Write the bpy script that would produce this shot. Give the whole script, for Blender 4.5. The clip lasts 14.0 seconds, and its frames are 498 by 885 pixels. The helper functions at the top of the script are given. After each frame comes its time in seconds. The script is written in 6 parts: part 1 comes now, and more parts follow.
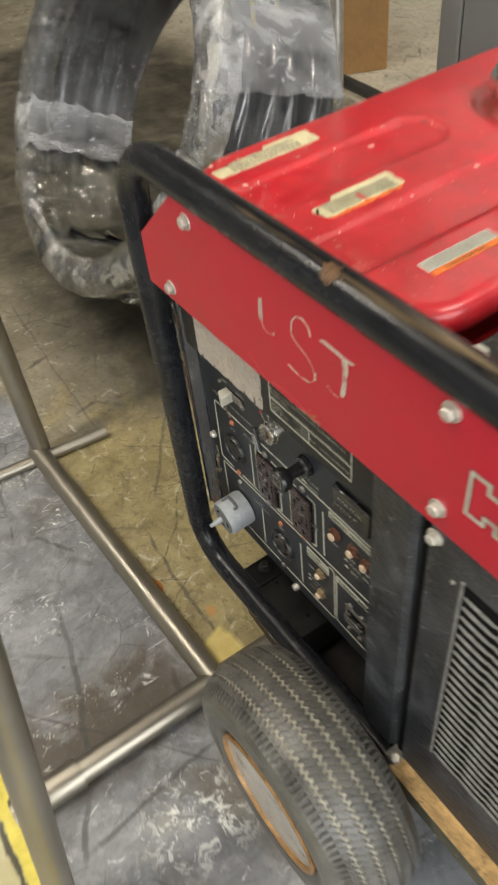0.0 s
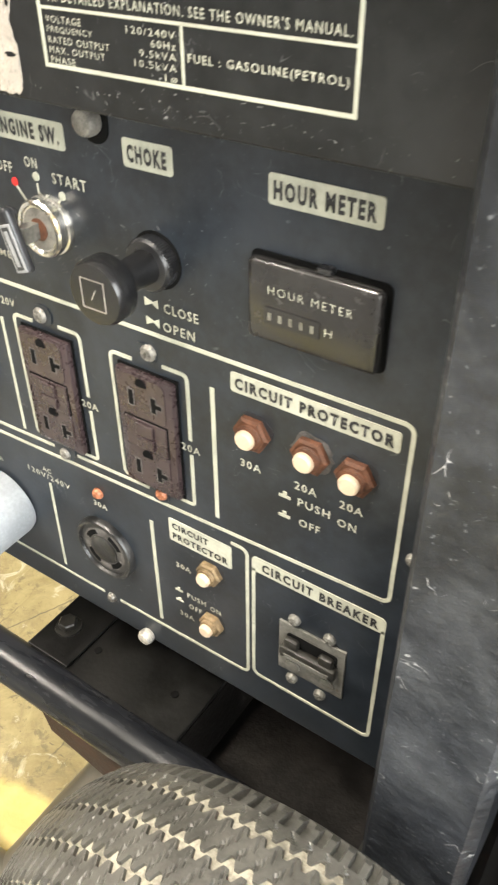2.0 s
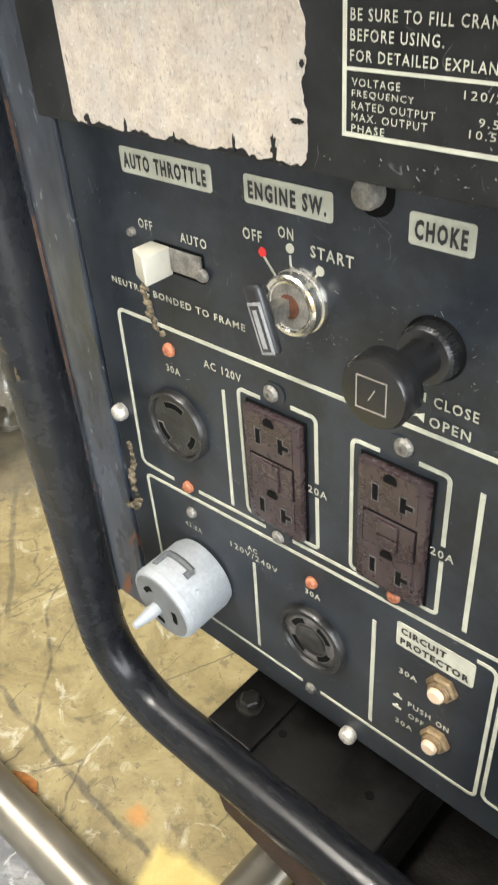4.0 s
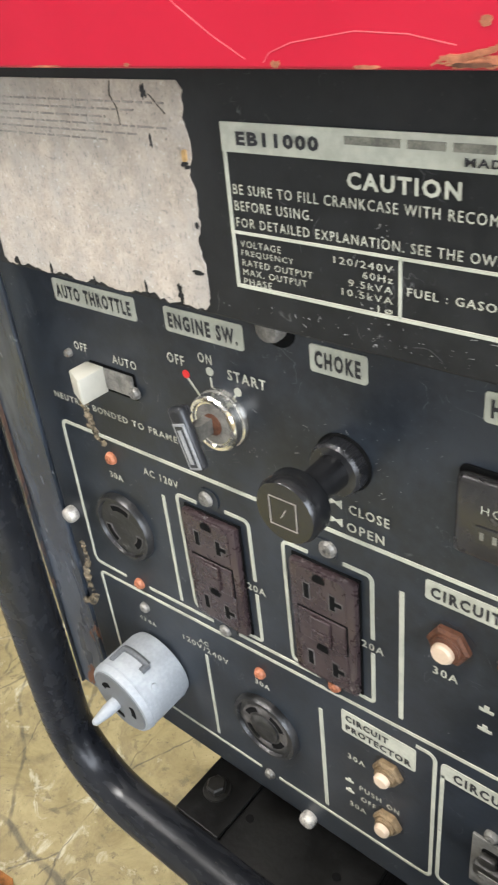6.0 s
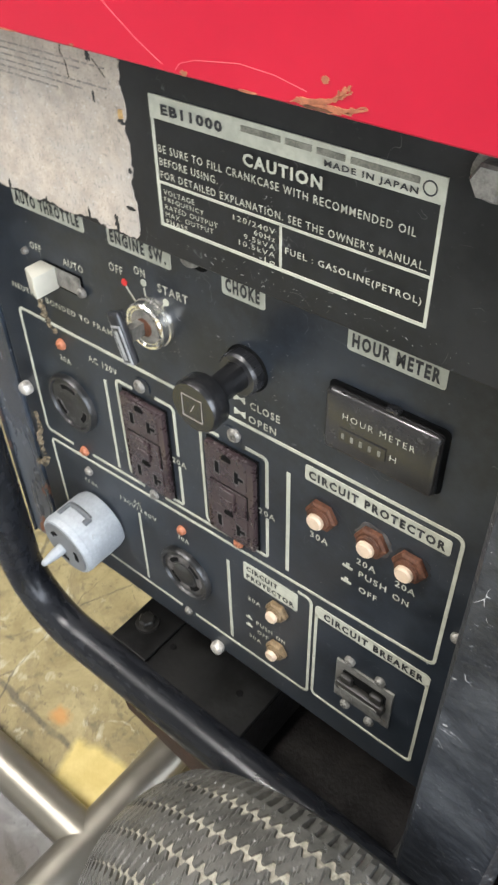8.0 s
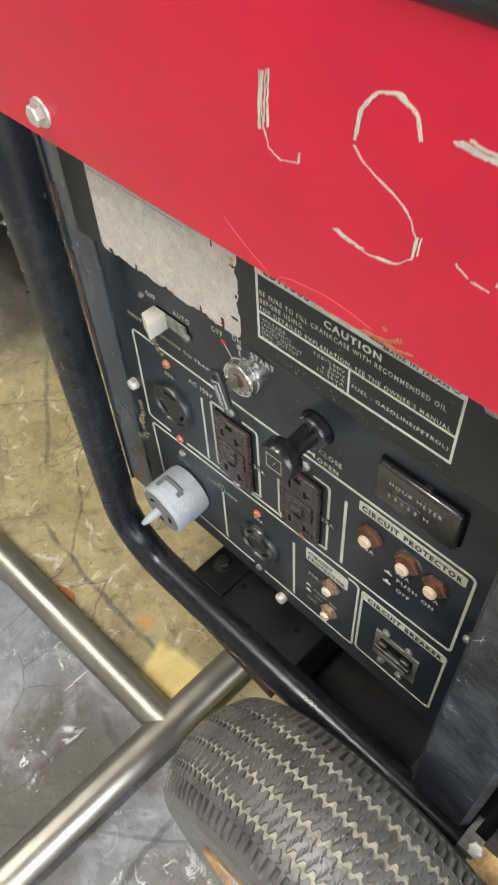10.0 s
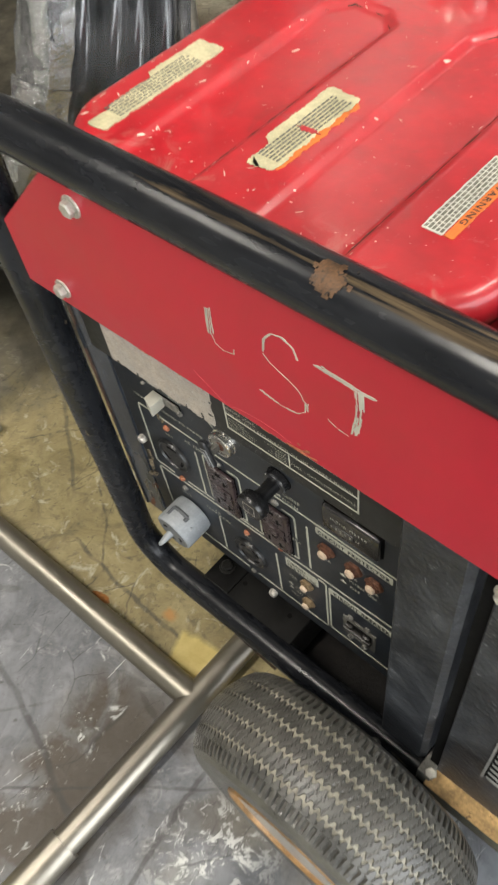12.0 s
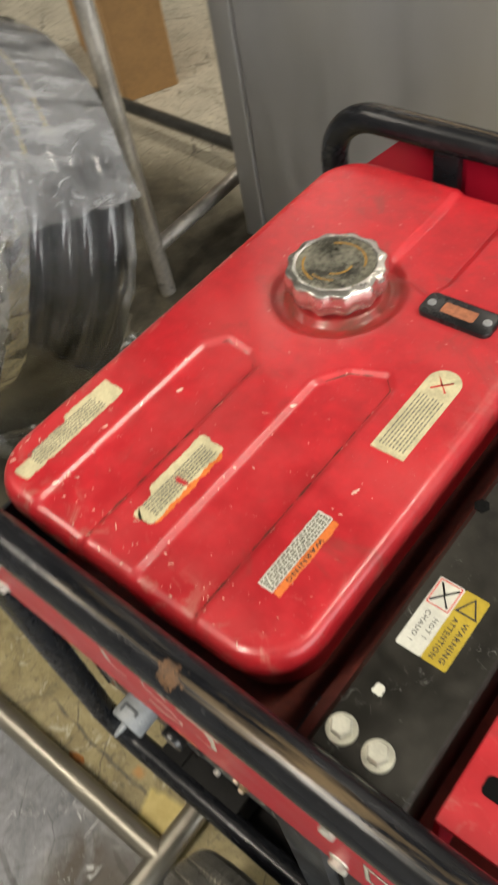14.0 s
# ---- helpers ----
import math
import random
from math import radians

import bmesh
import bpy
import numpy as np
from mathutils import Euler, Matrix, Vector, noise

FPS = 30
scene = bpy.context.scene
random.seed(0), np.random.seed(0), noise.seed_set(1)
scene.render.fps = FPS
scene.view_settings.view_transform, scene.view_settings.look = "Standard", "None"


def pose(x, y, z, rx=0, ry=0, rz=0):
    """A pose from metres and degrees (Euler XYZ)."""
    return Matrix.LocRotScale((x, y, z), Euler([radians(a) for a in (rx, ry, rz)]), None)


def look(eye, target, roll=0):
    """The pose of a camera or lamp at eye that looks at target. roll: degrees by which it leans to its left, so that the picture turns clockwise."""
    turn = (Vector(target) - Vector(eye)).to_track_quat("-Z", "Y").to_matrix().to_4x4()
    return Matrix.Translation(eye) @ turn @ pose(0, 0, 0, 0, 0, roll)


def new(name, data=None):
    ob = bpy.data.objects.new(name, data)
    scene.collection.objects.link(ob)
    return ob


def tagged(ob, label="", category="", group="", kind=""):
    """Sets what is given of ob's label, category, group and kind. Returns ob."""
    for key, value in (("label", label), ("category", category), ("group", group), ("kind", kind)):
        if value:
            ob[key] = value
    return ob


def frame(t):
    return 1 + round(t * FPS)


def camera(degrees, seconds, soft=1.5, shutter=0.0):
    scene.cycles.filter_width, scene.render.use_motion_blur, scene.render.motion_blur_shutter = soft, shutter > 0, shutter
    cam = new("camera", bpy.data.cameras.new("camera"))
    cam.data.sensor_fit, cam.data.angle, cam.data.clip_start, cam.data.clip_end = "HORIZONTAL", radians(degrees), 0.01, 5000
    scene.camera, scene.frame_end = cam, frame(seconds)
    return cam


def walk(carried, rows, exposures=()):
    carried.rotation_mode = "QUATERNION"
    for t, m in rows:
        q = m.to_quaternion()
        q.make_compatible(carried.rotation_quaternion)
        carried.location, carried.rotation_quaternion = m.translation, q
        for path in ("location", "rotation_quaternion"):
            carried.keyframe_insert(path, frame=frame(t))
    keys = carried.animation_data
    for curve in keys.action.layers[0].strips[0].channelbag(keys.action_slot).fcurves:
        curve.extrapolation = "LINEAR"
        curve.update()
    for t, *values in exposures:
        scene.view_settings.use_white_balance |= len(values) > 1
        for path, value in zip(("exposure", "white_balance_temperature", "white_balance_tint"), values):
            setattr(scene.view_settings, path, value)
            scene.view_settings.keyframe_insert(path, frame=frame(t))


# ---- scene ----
cam = camera(35.2, 14.0, soft=2.2, shutter=0.5)
PATH = [
    (0, (0.447, -0.316, 1.07), (-0.767, 0.384, -0.357), -7.0),
    (0.5, (0.299, -0.283, 0.901), (-0.857, 0.564, -0.495), -6.9),
    (1, (0.249, -0.254, 0.778), (-0.77, 0.955, -0.447), -1.7),
    (1.5, (0.225, -0.23, 0.655), (-0.713, 1.063, -0.549), -2.8),
    (2, (0.207, -0.223, 0.615), (-0.693, 1.084, -0.602), -0.4),
    (2.5, (0.177, -0.219, 0.605), (-0.781, 1.041, -0.618), -0.6),
    (3, (0.154, -0.219, 0.601), (-0.866, 1.0, -0.614), -2.0),
    (3.5, (0.137, -0.219, 0.609), (-0.952, 0.958, -0.586), -3.3),
    (3.7, (0.129, -0.217, 0.613), (-0.994, 0.933, -0.577), -3.7),
    (5.8, (0.143, -0.199, 0.645), (-1.019, 1.02, -0.434), -6.4),
    (6, (0.149, -0.2, 0.647), (-1.005, 1.036, -0.421), -6.5),
    (6.5, (0.157, -0.199, 0.642), (-0.966, 1.062, -0.429), -6.9),
    (7, (0.181, -0.207, 0.65), (-0.897, 1.048, -0.474), -6.6),
    (7.5, (0.195, -0.216, 0.679), (-0.816, 0.992, -0.554), -4.0),
    (8, (0.199, -0.221, 0.699), (-0.766, 0.903, -0.645), -1.6),
    (8.5, (0.189, -0.224, 0.718), (-0.765, 0.814, -0.7), -0.2),
    (9, (0.189, -0.221, 0.749), (-0.775, 0.721, -0.728), -1.4),
    (9.2, (0.195, -0.225, 0.77), (-0.771, 0.684, -0.726), -2.1),
    (11.3, (0.2, -0.207, 0.943), (-0.677, 0.553, -0.686), -6.2),
    (11.5, (0.211, -0.205, 0.966), (-0.669, 0.561, -0.659), -6.5),
    (12, (0.264, -0.237, 1.01), (-0.644, 0.521, -0.603), -10.5),
    (12.5, (0.323, -0.252, 1.106), (-0.627, 0.427, -0.518), -14.0),
    (13, (0.336, -0.204, 1.151), (-0.63, 0.447, -0.476), -13.1),
    (13.5, (0.342, -0.138, 1.211), (-0.658, 0.554, -0.376), -12.0),
    (14, (0.309, -0.111, 1.218), (-0.665, 0.719, -0.318), -13.4),
]
walk(cam, [(t, look(eye, target, roll)) for t, eye, target, roll in PATH],
     [(0, 0.1, 6900, 10), (0.5, 0.42, 7000, 10), (1.0, 0.85, 7300, 10), (1.5, 1.22, 6900, 10), (2.0, 1.68, 6900, 10), (2.5, 1.6, 6800, 10), (3.0, 1.48, 6700, 10), (3.7, 1.35, 6600, 10), (6.0, 1.05, 6200, 12),
      (7.5, 1.1, 6150, 12), (9.0, 0.95, 6200, 11), (11.5, 0.35, 6500, 10), (12.5, 0.1, 6700, 10), (14.0, 0.0, 7000, 10)])

# ---- world and light ----
world = bpy.data.worlds.new("sky")
scene.world = world
world.use_nodes = True
wn = world.node_tree.nodes
sky = wn.new("ShaderNodeTexSky")
sky.sky_type = "NISHITA"
sky.sun_disc = False
sky.sun_elevation, sky.sun_rotation = radians(40), radians(225)
world.node_tree.links.new(sky.outputs[0], wn["Background"].inputs[0])
wn["Background"].inputs[1].default_value = 0.1

sun = new("sun", bpy.data.lights.new("sun", "SUN"))
sun.data.energy, sun.data.angle, sun.data.color = 2.5, radians(0.5), (1.0, 0.95, 0.88)
sun.matrix_world = look((-6, -6, 7), (0, 0, 0))


def area(name, eye, target, w, h, watts, colour):
    ob = new(name, bpy.data.lights.new(name, "AREA"))
    ob.data.shape, ob.data.size, ob.data.size_y = "RECTANGLE", w, h
    ob.data.energy, ob.data.color = watts, colour
    ob.matrix_world = look(eye, target)
    return ob


area("door_daylight", (4.35, -1.2, 1.75), (0, -0.9, 0.9), 6.8, 3.3, 370, (0.94, 0.975, 1.0))
# ceiling lamps out of view, added to brighten the machine, coil and background
ADDED_LAMPS = [(-0.3, 4.4, 150), (-2.5, -1.3, 55), (-0.5, -1.6, 80), (1.5, 1.4, 60)]
for lx, ly, watts in ADDED_LAMPS:
    area("added_tube_light", (lx, ly, 3.62), (lx, ly, 0), 0.3, 1.5, watts, (1.0, 0.95, 0.86))


# ---- materials ----
def surf(name, col, rough=0.5, metal=0.0, var=0.15, scale=25, wear=None, wear_amt=0.35, wear_scale=40, wear_rough=0.8,
         bump=0.08, bump_scale=300, scratch=None, scratch_amt=0.5, dust=None, dust_amt=0.5, coat=0.0, alpha=1.0, stretch=(1, 1, 1), island=0.0, spec=0.5, relief=0.002):
    m = bpy.data.materials.new(name)
    m.use_nodes = True
    nt = m.node_tree
    n, l = nt.nodes, nt.links
    b = n["Principled BSDF"]
    tc = n.new("ShaderNodeTexCoord")
    mp = n.new("ShaderNodeMapping")
    mp.inputs["Scale"].default_value = stretch
    l.new(tc.outputs["Object"], mp.inputs[0])

    def noise_tex(s, detail=5, dist=0.0, rgh=0.55):
        t = n.new("ShaderNodeTexNoise")
        t.inputs["Scale"].default_value, t.inputs["Detail"].default_value = s, detail
        t.inputs["Distortion"].default_value, t.inputs["Roughness"].default_value = dist, rgh
        l.new(mp.outputs[0], t.inputs["Vector"])
        return t.outputs["Fac"]

    def ramp(src, a, z, lo=0.0, hi=1.0):
        r = n.new("ShaderNodeMapRange")
        r.interpolation_type = "SMOOTHSTEP"
        for i, v in zip((1, 2, 3, 4), (a, z, lo, hi)):
            r.inputs[i].default_value = v
        l.new(src, r.inputs[0])
        return r.outputs[0]

    def op(kind, a, v):
        q = n.new("ShaderNodeMath")
        q.operation = kind
        l.new(a, q.inputs[0])
        if isinstance(v, (int, float)):
            q.inputs[1].default_value = v
        else:
            l.new(v, q.inputs[1])
        return q.outputs[0]

    def mix(fac, a, c):
        q = n.new("ShaderNodeMix")
        q.data_type = "RGBA"
        l.new(fac, q.inputs[0])
        for sock, v in ((q.inputs[6], a), (q.inputs[7], c)):
            if isinstance(v, tuple):
                sock.default_value = (*v, 1)
            else:
                l.new(v, sock)
        return q.outputs[2]

    big, small = noise_tex(scale), noise_tex(scale * 7, 3)
    blend = op("ADD", op("MULTIPLY", big, 0.65), op("MULTIPLY", small, 0.35))
    dark = tuple(c * (1 - var) for c in col)
    light = tuple(min(1, c * (1 + var) + 0.01 * var) for c in col)
    colour = mix(ramp(blend, 0.35, 0.65), dark, light)
    rsock = ramp(blend, 0.3, 0.7, rough * 0.8, min(1, rough * 1.2))
    if wear:
        mask = ramp(noise_tex(wear_scale, 8, 0.6, 0.7), 0.72 - 0.3 * wear_amt, 0.76 - 0.3 * wear_amt)
        colour = mix(mask, colour, wear)
        q = n.new("ShaderNodeMix")
        l.new(mask, q.inputs[0]), l.new(rsock, q.inputs[2])
        q.inputs[3].default_value = wear_rough
        rsock = q.outputs[0]
    if dust:
        mask = op("MULTIPLY", ramp(noise_tex(scale * 0.5, 6, 0.3, 0.65), 0.45, 0.75), dust_amt)
        speck = op("MULTIPLY", ramp(noise_tex(scale * 22, 2), 0.66, 0.72), dust_amt)
        colour = mix(op("MAXIMUM", mask, speck), colour, dust)
    if scratch:
        hair = op("ABSOLUTE", op("SUBTRACT", noise_tex(38, 2, 1.2), 0.5), 0)
        mask = op("MULTIPLY", ramp(hair, 0.0, 0.006, 1, 0), ramp(noise_tex(55, 3), 0.56, 0.62))
        colour = mix(op("MULTIPLY", mask, scratch_amt), colour, scratch)
    if island:
        info = n.new("ShaderNodeObjectInfo")
        hv = n.new("ShaderNodeHueSaturation")
        l.new(op("ADD", op("MULTIPLY", info.outputs["Random"], island), 1 - island / 2), hv.inputs["Value"])
        l.new(colour, hv.inputs["Color"])
        colour = hv.outputs[0]
    l.new(colour, b.inputs["Base Color"]), l.new(rsock, b.inputs["Roughness"])
    b.inputs["Metallic"].default_value, b.inputs["Coat Weight"].default_value = metal, coat
    b.inputs["Coat Roughness"].default_value, b.inputs["Alpha"].default_value = 0.12, alpha
    b.inputs["Specular IOR Level"].default_value = spec
    bp = n.new("ShaderNodeBump")
    bp.inputs["Strength"].default_value, bp.inputs["Distance"].default_value = bump, relief
    l.new(noise_tex(bump_scale, 4), bp.inputs["Height"]), l.new(bp.outputs[0], b.inputs["Normal"])
    return m


CREAM = (0.40, 0.40, 0.325)
M = {
    "panel": surf("charcoal_panel_paint", (0.0125, 0.0165, 0.0225), 0.36, var=0.35, scratch=(0.30, 0.31, 0.31), scratch_amt=0.22, dust=(0.075, 0.08, 0.088), dust_amt=0.22, bump=0.03, spec=0.42),
    "upper": surf("black_panel_paint", (0.0075, 0.008, 0.0085), 0.44, var=0.35, scratch=(0.35, 0.35, 0.35), scratch_amt=0.2, dust=(0.075, 0.075, 0.075), dust_amt=0.15, bump=0.03, spec=0.35),
    "heat_black": surf("brownish_black_sheet", (0.0125, 0.0110, 0.0075), 0.40, var=0.5, scale=10, dust=(0.085, 0.082, 0.07), dust_amt=0.3, scratch=(0.4, 0.4, 0.38), scratch_amt=0.45, bump=0.04, spec=0.42),
    "cap_zinc": surf("cream_zinc_bolt", (0.55, 0.54, 0.45), 0.38, 0.3, var=0.12, scale=90, wear=(0.34, 0.25, 0.10), wear_amt=0.12, wear_scale=120, bump=0.05),
    "pillar": surf("worn_black_steel", (0.019, 0.021, 0.025), 0.34, var=0.4, scale=14, dust=(0.175, 0.185, 0.195), dust_amt=0.5, scratch=(0.5, 0.5, 0.5), scratch_amt=0.8, bump=0.5, bump_scale=160, spec=0.42),
    "tube": surf("black_tube_paint", (0.0085, 0.0095, 0.0120), 0.26, var=0.35, scale=18, stretch=(0.22, 1, 0.7), wear=(0.11, 0.082, 0.045), wear_amt=0.22, wear_scale=60, wear_rough=0.55, dust=(0.045, 0.044, 0.04), dust_amt=0.3, bump=0.12, bump_scale=90, spec=0.31),
    "strip": surf("blue_grey_strip", (0.040, 0.050, 0.066), 0.26, var=0.5, scale=12, wear=(0.22, 0.09, 0.04), wear_amt=0.34, wear_scale=26, stretch=(1, 1, 0.35), dust=(0.20, 0.21, 0.225), dust_amt=0.6, bump=0.06),
    "red": surf("red_plate_paint", (0.40, 0.008, 0.026), 0.36, var=0.07, scale=5, bump=0.0, bump_scale=20, coat=0.12, spec=0.3),
    "tank": surf("red_tank_paint", (0.47, 0.014, 0.022), 0.38, var=0.2, scale=9, wear=(0.62, 0.36, 0.27), wear_amt=0.20, wear_scale=150, dust=(0.48, 0.09, 0.085), dust_amt=0.45, bump=0.03, bump_scale=120, coat=0.34),
    "darkred": surf("dark_red_primer", (0.16, 0.022, 0.012), 0.6, var=0.3, bump=0.1),
    "cream": surf("cream_print", CREAM, 0.6, var=0.14, scale=60, wear=(0.07, 0.075, 0.08), wear_amt=0.17, wear_scale=240, bump=0.02),
    "ink": surf("black_ink", (0.018, 0.018, 0.02), 0.55, var=0.1, bump=0.02),
    "redink": surf("red_ink", (0.55, 0.02, 0.02), 0.5, var=0.1, bump=0.02),
    "worn_label": surf("worn_grey_label", (0.39, 0.335, 0.275), 0.75, var=0.2, scale=120, wear=(0.13, 0.115, 0.10), wear_amt=0.22, wear_scale=160, scratch=(0.15, 0.135, 0.12), scratch_amt=0.8, dust=(0.33, 0.29, 0.245), dust_amt=0.6, bump=0.5, bump_scale=160),
    "paper": surf("aged_sticker", (0.52, 0.47, 0.29), 0.6, var=0.2, scale=60, wear=(0.42, 0.06, 0.05), wear_amt=0.1, wear_scale=150, bump=0.1),
    "white_sticker": surf("white_sticker", (0.54, 0.54, 0.47), 0.5, var=0.1, scale=60, bump=0.05),
    "yellow_sticker": surf("yellow_sticker", (0.38, 0.275, 0.02), 0.5, var=0.15, scale=60, bump=0.05),
    "orange": surf("orange_strip", (0.62, 0.16, 0.03), 0.5, var=0.15, scale=60, bump=0.05),
    "chrome": surf("chrome", (0.72, 0.70, 0.65), 0.24, 0.95, var=0.1, scale=50, wear=(0.34, 0.26, 0.14), wear_amt=0.3, wear_scale=70, wear_rough=0.4, bump=0.05),
    "zinc": surf("zinc_bolt", (0.46, 0.44, 0.385), 0.38, 0.45, var=0.25, scale=120, wear=(0.30, 0.19, 0.09), wear_amt=0.2, wear_scale=160, bump=0.15),
    "dirty_zinc": surf("dull_bolt", (0.19, 0.18, 0.16), 0.5, 0.35, var=0.4, scale=160, wear=(0.20, 0.10, 0.045), wear_amt=0.3, wear_scale=200, bump=0.3),
    "rust_nut": surf("rusted_nut", (0.095, 0.036, 0.017), 0.65, 0.2, var=0.5, scale=160, bump=0.4),
    "rust_brown": surf("rusted_bracket", (0.048, 0.027, 0.018), 0.75, 0.1, var=0.5, scale=40, bump=0.3),
    "orange_dot": surf("rusty_rivet", (0.38, 0.14, 0.07), 0.55, 0.2, var=0.3, scale=300, bump=0.2),
    "ivory": surf("ivory_plastic", (0.44, 0.42, 0.35), 0.4, var=0.06, bump=0.02),
    "button": surf("white_button", (0.56, 0.43, 0.31), 0.4, var=0.06, scale=200, bump=0.02),
    "plug": surf("white_grey_plastic", (0.29, 0.308, 0.322), 0.45, var=0.14, scale=60, dust=(0.27, 0.27, 0.26), dust_amt=0.4, bump=0.06),
    "plug_face": surf("grey_plug_face", (0.13, 0.135, 0.14), 0.5, var=0.25, bump=0.05),
    "brown": surf("brown_outlet_plastic", (0.031, 0.0195, 0.0208), 0.28, var=0.15, scale=60, dust=(0.09, 0.068, 0.062), dust_amt=0.25, scratch=(0.22, 0.19, 0.18), scratch_amt=0.5, bump=0.03),
    "blackplastic": surf("black_plastic", (0.010, 0.010, 0.011), 0.27, var=0.2, dust=(0.08, 0.08, 0.08), dust_amt=0.35, bump=0.05),
    "blackgloss": surf("smoked_lens", (0.016, 0.015, 0.0145), 0.24, var=0.2, scale=40, dust=(0.07, 0.068, 0.065), dust_amt=0.2, bump=0.02, coat=0.15),
    # flat black for small parts and for shade inside gaps, holes and slots
    "void": surf("flat_black_and_shade", (0.003, 0.003, 0.003), 0.9, var=0.2, bump=0.0, spec=0.1),
    "steelplate": surf("grey_steel_plate", (0.135, 0.130, 0.115), 0.5, 0.25, var=0.35, scale=80, wear=(0.13, 0.085, 0.05), wear_amt=0.22, wear_scale=110, bump=0.1),
    "rubber": surf("tyre_rubber", (0.088, 0.086, 0.077), 0.33, var=0.3, scale=40, dust=(0.15, 0.14, 0.12), dust_amt=0.4, bump=0.2, bump_scale=400),
    "dusty_rubber": surf("dusty_tread_groove", (0.34, 0.32, 0.26), 0.8, var=0.4, scale=120, bump=0.2),
    "rimlip": surf("rusty_tan_rim", (0.30, 0.17, 0.07), 0.42, 0.3, var=0.4, scale=60, bump=0.15),
    "rimdisc": surf("pale_wheel_disc", (0.56, 0.54, 0.50), 0.32, 0.5, var=0.2, scale=40, wear=(0.22, 0.13, 0.07), wear_amt=0.22, bump=0.05),
    "rail": surf("worn_tan_rail", (0.44, 0.275, 0.11), 0.65, var=0.4, scale=40, wear=(0.12, 0.08, 0.04), wear_amt=0.36, wear_scale=60, bump=0.3),
    "steel": surf("brushed_steel_tube", (0.30, 0.277, 0.232), 0.40, 0.9, var=0.08, scale=9, bump=0.01, bump_scale=800),
    "rack_steel": surf("stained_steel_tube", (0.60, 0.57, 0.52), 0.36, 0.75, var=0.2, scale=14, wear=(0.20, 0.17, 0.11), wear_amt=0.30, wear_scale=9, bump=0.02),
    "darksteel": surf("dark_tube", (0.045, 0.045, 0.042), 0.4, 0.3, var=0.3, bump=0.1),
    "stainless": surf("stainless_sheet", (0.50, 0.50, 0.505), 0.36, 0.9, var=0.03, scale=1.2, bump=0.0, stretch=(3, 3, 0.4)),
    "card": surf("cardboard", (0.50, 0.30, 0.135), 0.8, var=0.12, scale=10, bump=0.1, bump_scale=200),
    "hose": surf("black_hose", (0.020, 0.024, 0.032), 0.17, var=0.2, scale=9, coat=1.0, bump=0.0, spec=1.0),
    "mesh": surf("galvanised_slat", (0.24, 0.24, 0.228), 0.42, 0.3, var=0.3, scale=120, bump=0.1),
    "leaf": surf("dry_leaf", (0.33, 0.13, 0.03), 0.8, var=0.3, scale=200, bump=0.2),
    # kept pale to throw light back onto the fascia and panels
    "white_wall": surf("white_bounce_wall", (0.48, 0.48, 0.46), 0.7, var=0.08, scale=2, bump=0.1, bump_scale=60),
    "wall": surf("painted_block_wall", (0.19, 0.18, 0.165), 0.85, var=0.12, scale=2, bump=0.2, bump_scale=60),
    "ceiling": surf("ceiling_sheet", (0.17, 0.165, 0.155), 0.8, var=0.08, scale=2, bump=0.05),
    "fixture": surf("white_enamel", (0.75, 0.75, 0.72), 0.4, var=0.05, bump=0.02),
    "chip": surf("bare_primer_chip", (0.66, 0.45, 0.36), 0.7, var=0.3, scale=200, bump=0.1),
    # dirty chrome, with a dark ceiling reflection put into the base colour
    "cap_top": surf("dirty_chrome_dark_reflection", (0.20, 0.195, 0.155), 0.30, 0.85, var=0.75, scale=28, dust=(0.16, 0.15, 0.11), dust_amt=0.5, bump=0.05, bump_scale=60),
    "amber": surf("amber_rust_film", (0.34, 0.185, 0.035), 0.5, 0.2, var=0.4, scale=200, bump=0.1),
    "rail_grime": surf("grimy_rail_side", (0.075, 0.068, 0.045), 0.75, var=0.5, scale=40, wear=(0.30, 0.21, 0.10), wear_amt=0.30, wear_scale=50, bump=0.4),
    "dust_edge": surf("dusty_worn_edge", (0.075, 0.068, 0.064), 0.7, var=0.6, scale=150, bump=0.1),
    "worn_black": surf("worn_black_plastic", (0.014, 0.013, 0.011), 0.4, var=0.3, scale=120, wear=(0.07, 0.065, 0.055), wear_amt=0.22, wear_scale=160, bump=0.05),
    "faded_ink": surf("faded_print", (0.24, 0.215, 0.185), 0.7, var=0.3, scale=200, bump=0.02),
    "pale_red": surf("pale_scratched_red", (0.60, 0.11, 0.12), 0.6, var=0.2, scale=100, bump=0.02),
    "plug_groove": surf("groove_shade_grey", (0.085, 0.09, 0.096), 0.6, var=0.3, scale=90, bump=0.05),
    "scratch_grey": surf("bare_scratch", (0.17, 0.17, 0.165), 0.5, var=0.2, scale=100, bump=0.02),
    "rust_edge": surf("rusty_sheet_edge", (0.10, 0.055, 0.035), 0.7, var=0.5, scale=50, wear=(0.030, 0.034, 0.040), wear_amt=0.95, wear_scale=24, stretch=(1, 1, 0.4), bump=0.2),
    "rust_spot": surf("orange_brown_rust", (0.090, 0.042, 0.015), 0.6, var=0.5, scale=120, wear=(0.03, 0.02, 0.013), wear_amt=0.62, wear_scale=140, bump=0.4),
    "print": surf("grey_small_print", (0.15, 0.145, 0.115), 0.6, var=0.4, scale=200, bump=0.02),
    # oily grime, blackened further for the deep shade under the engine
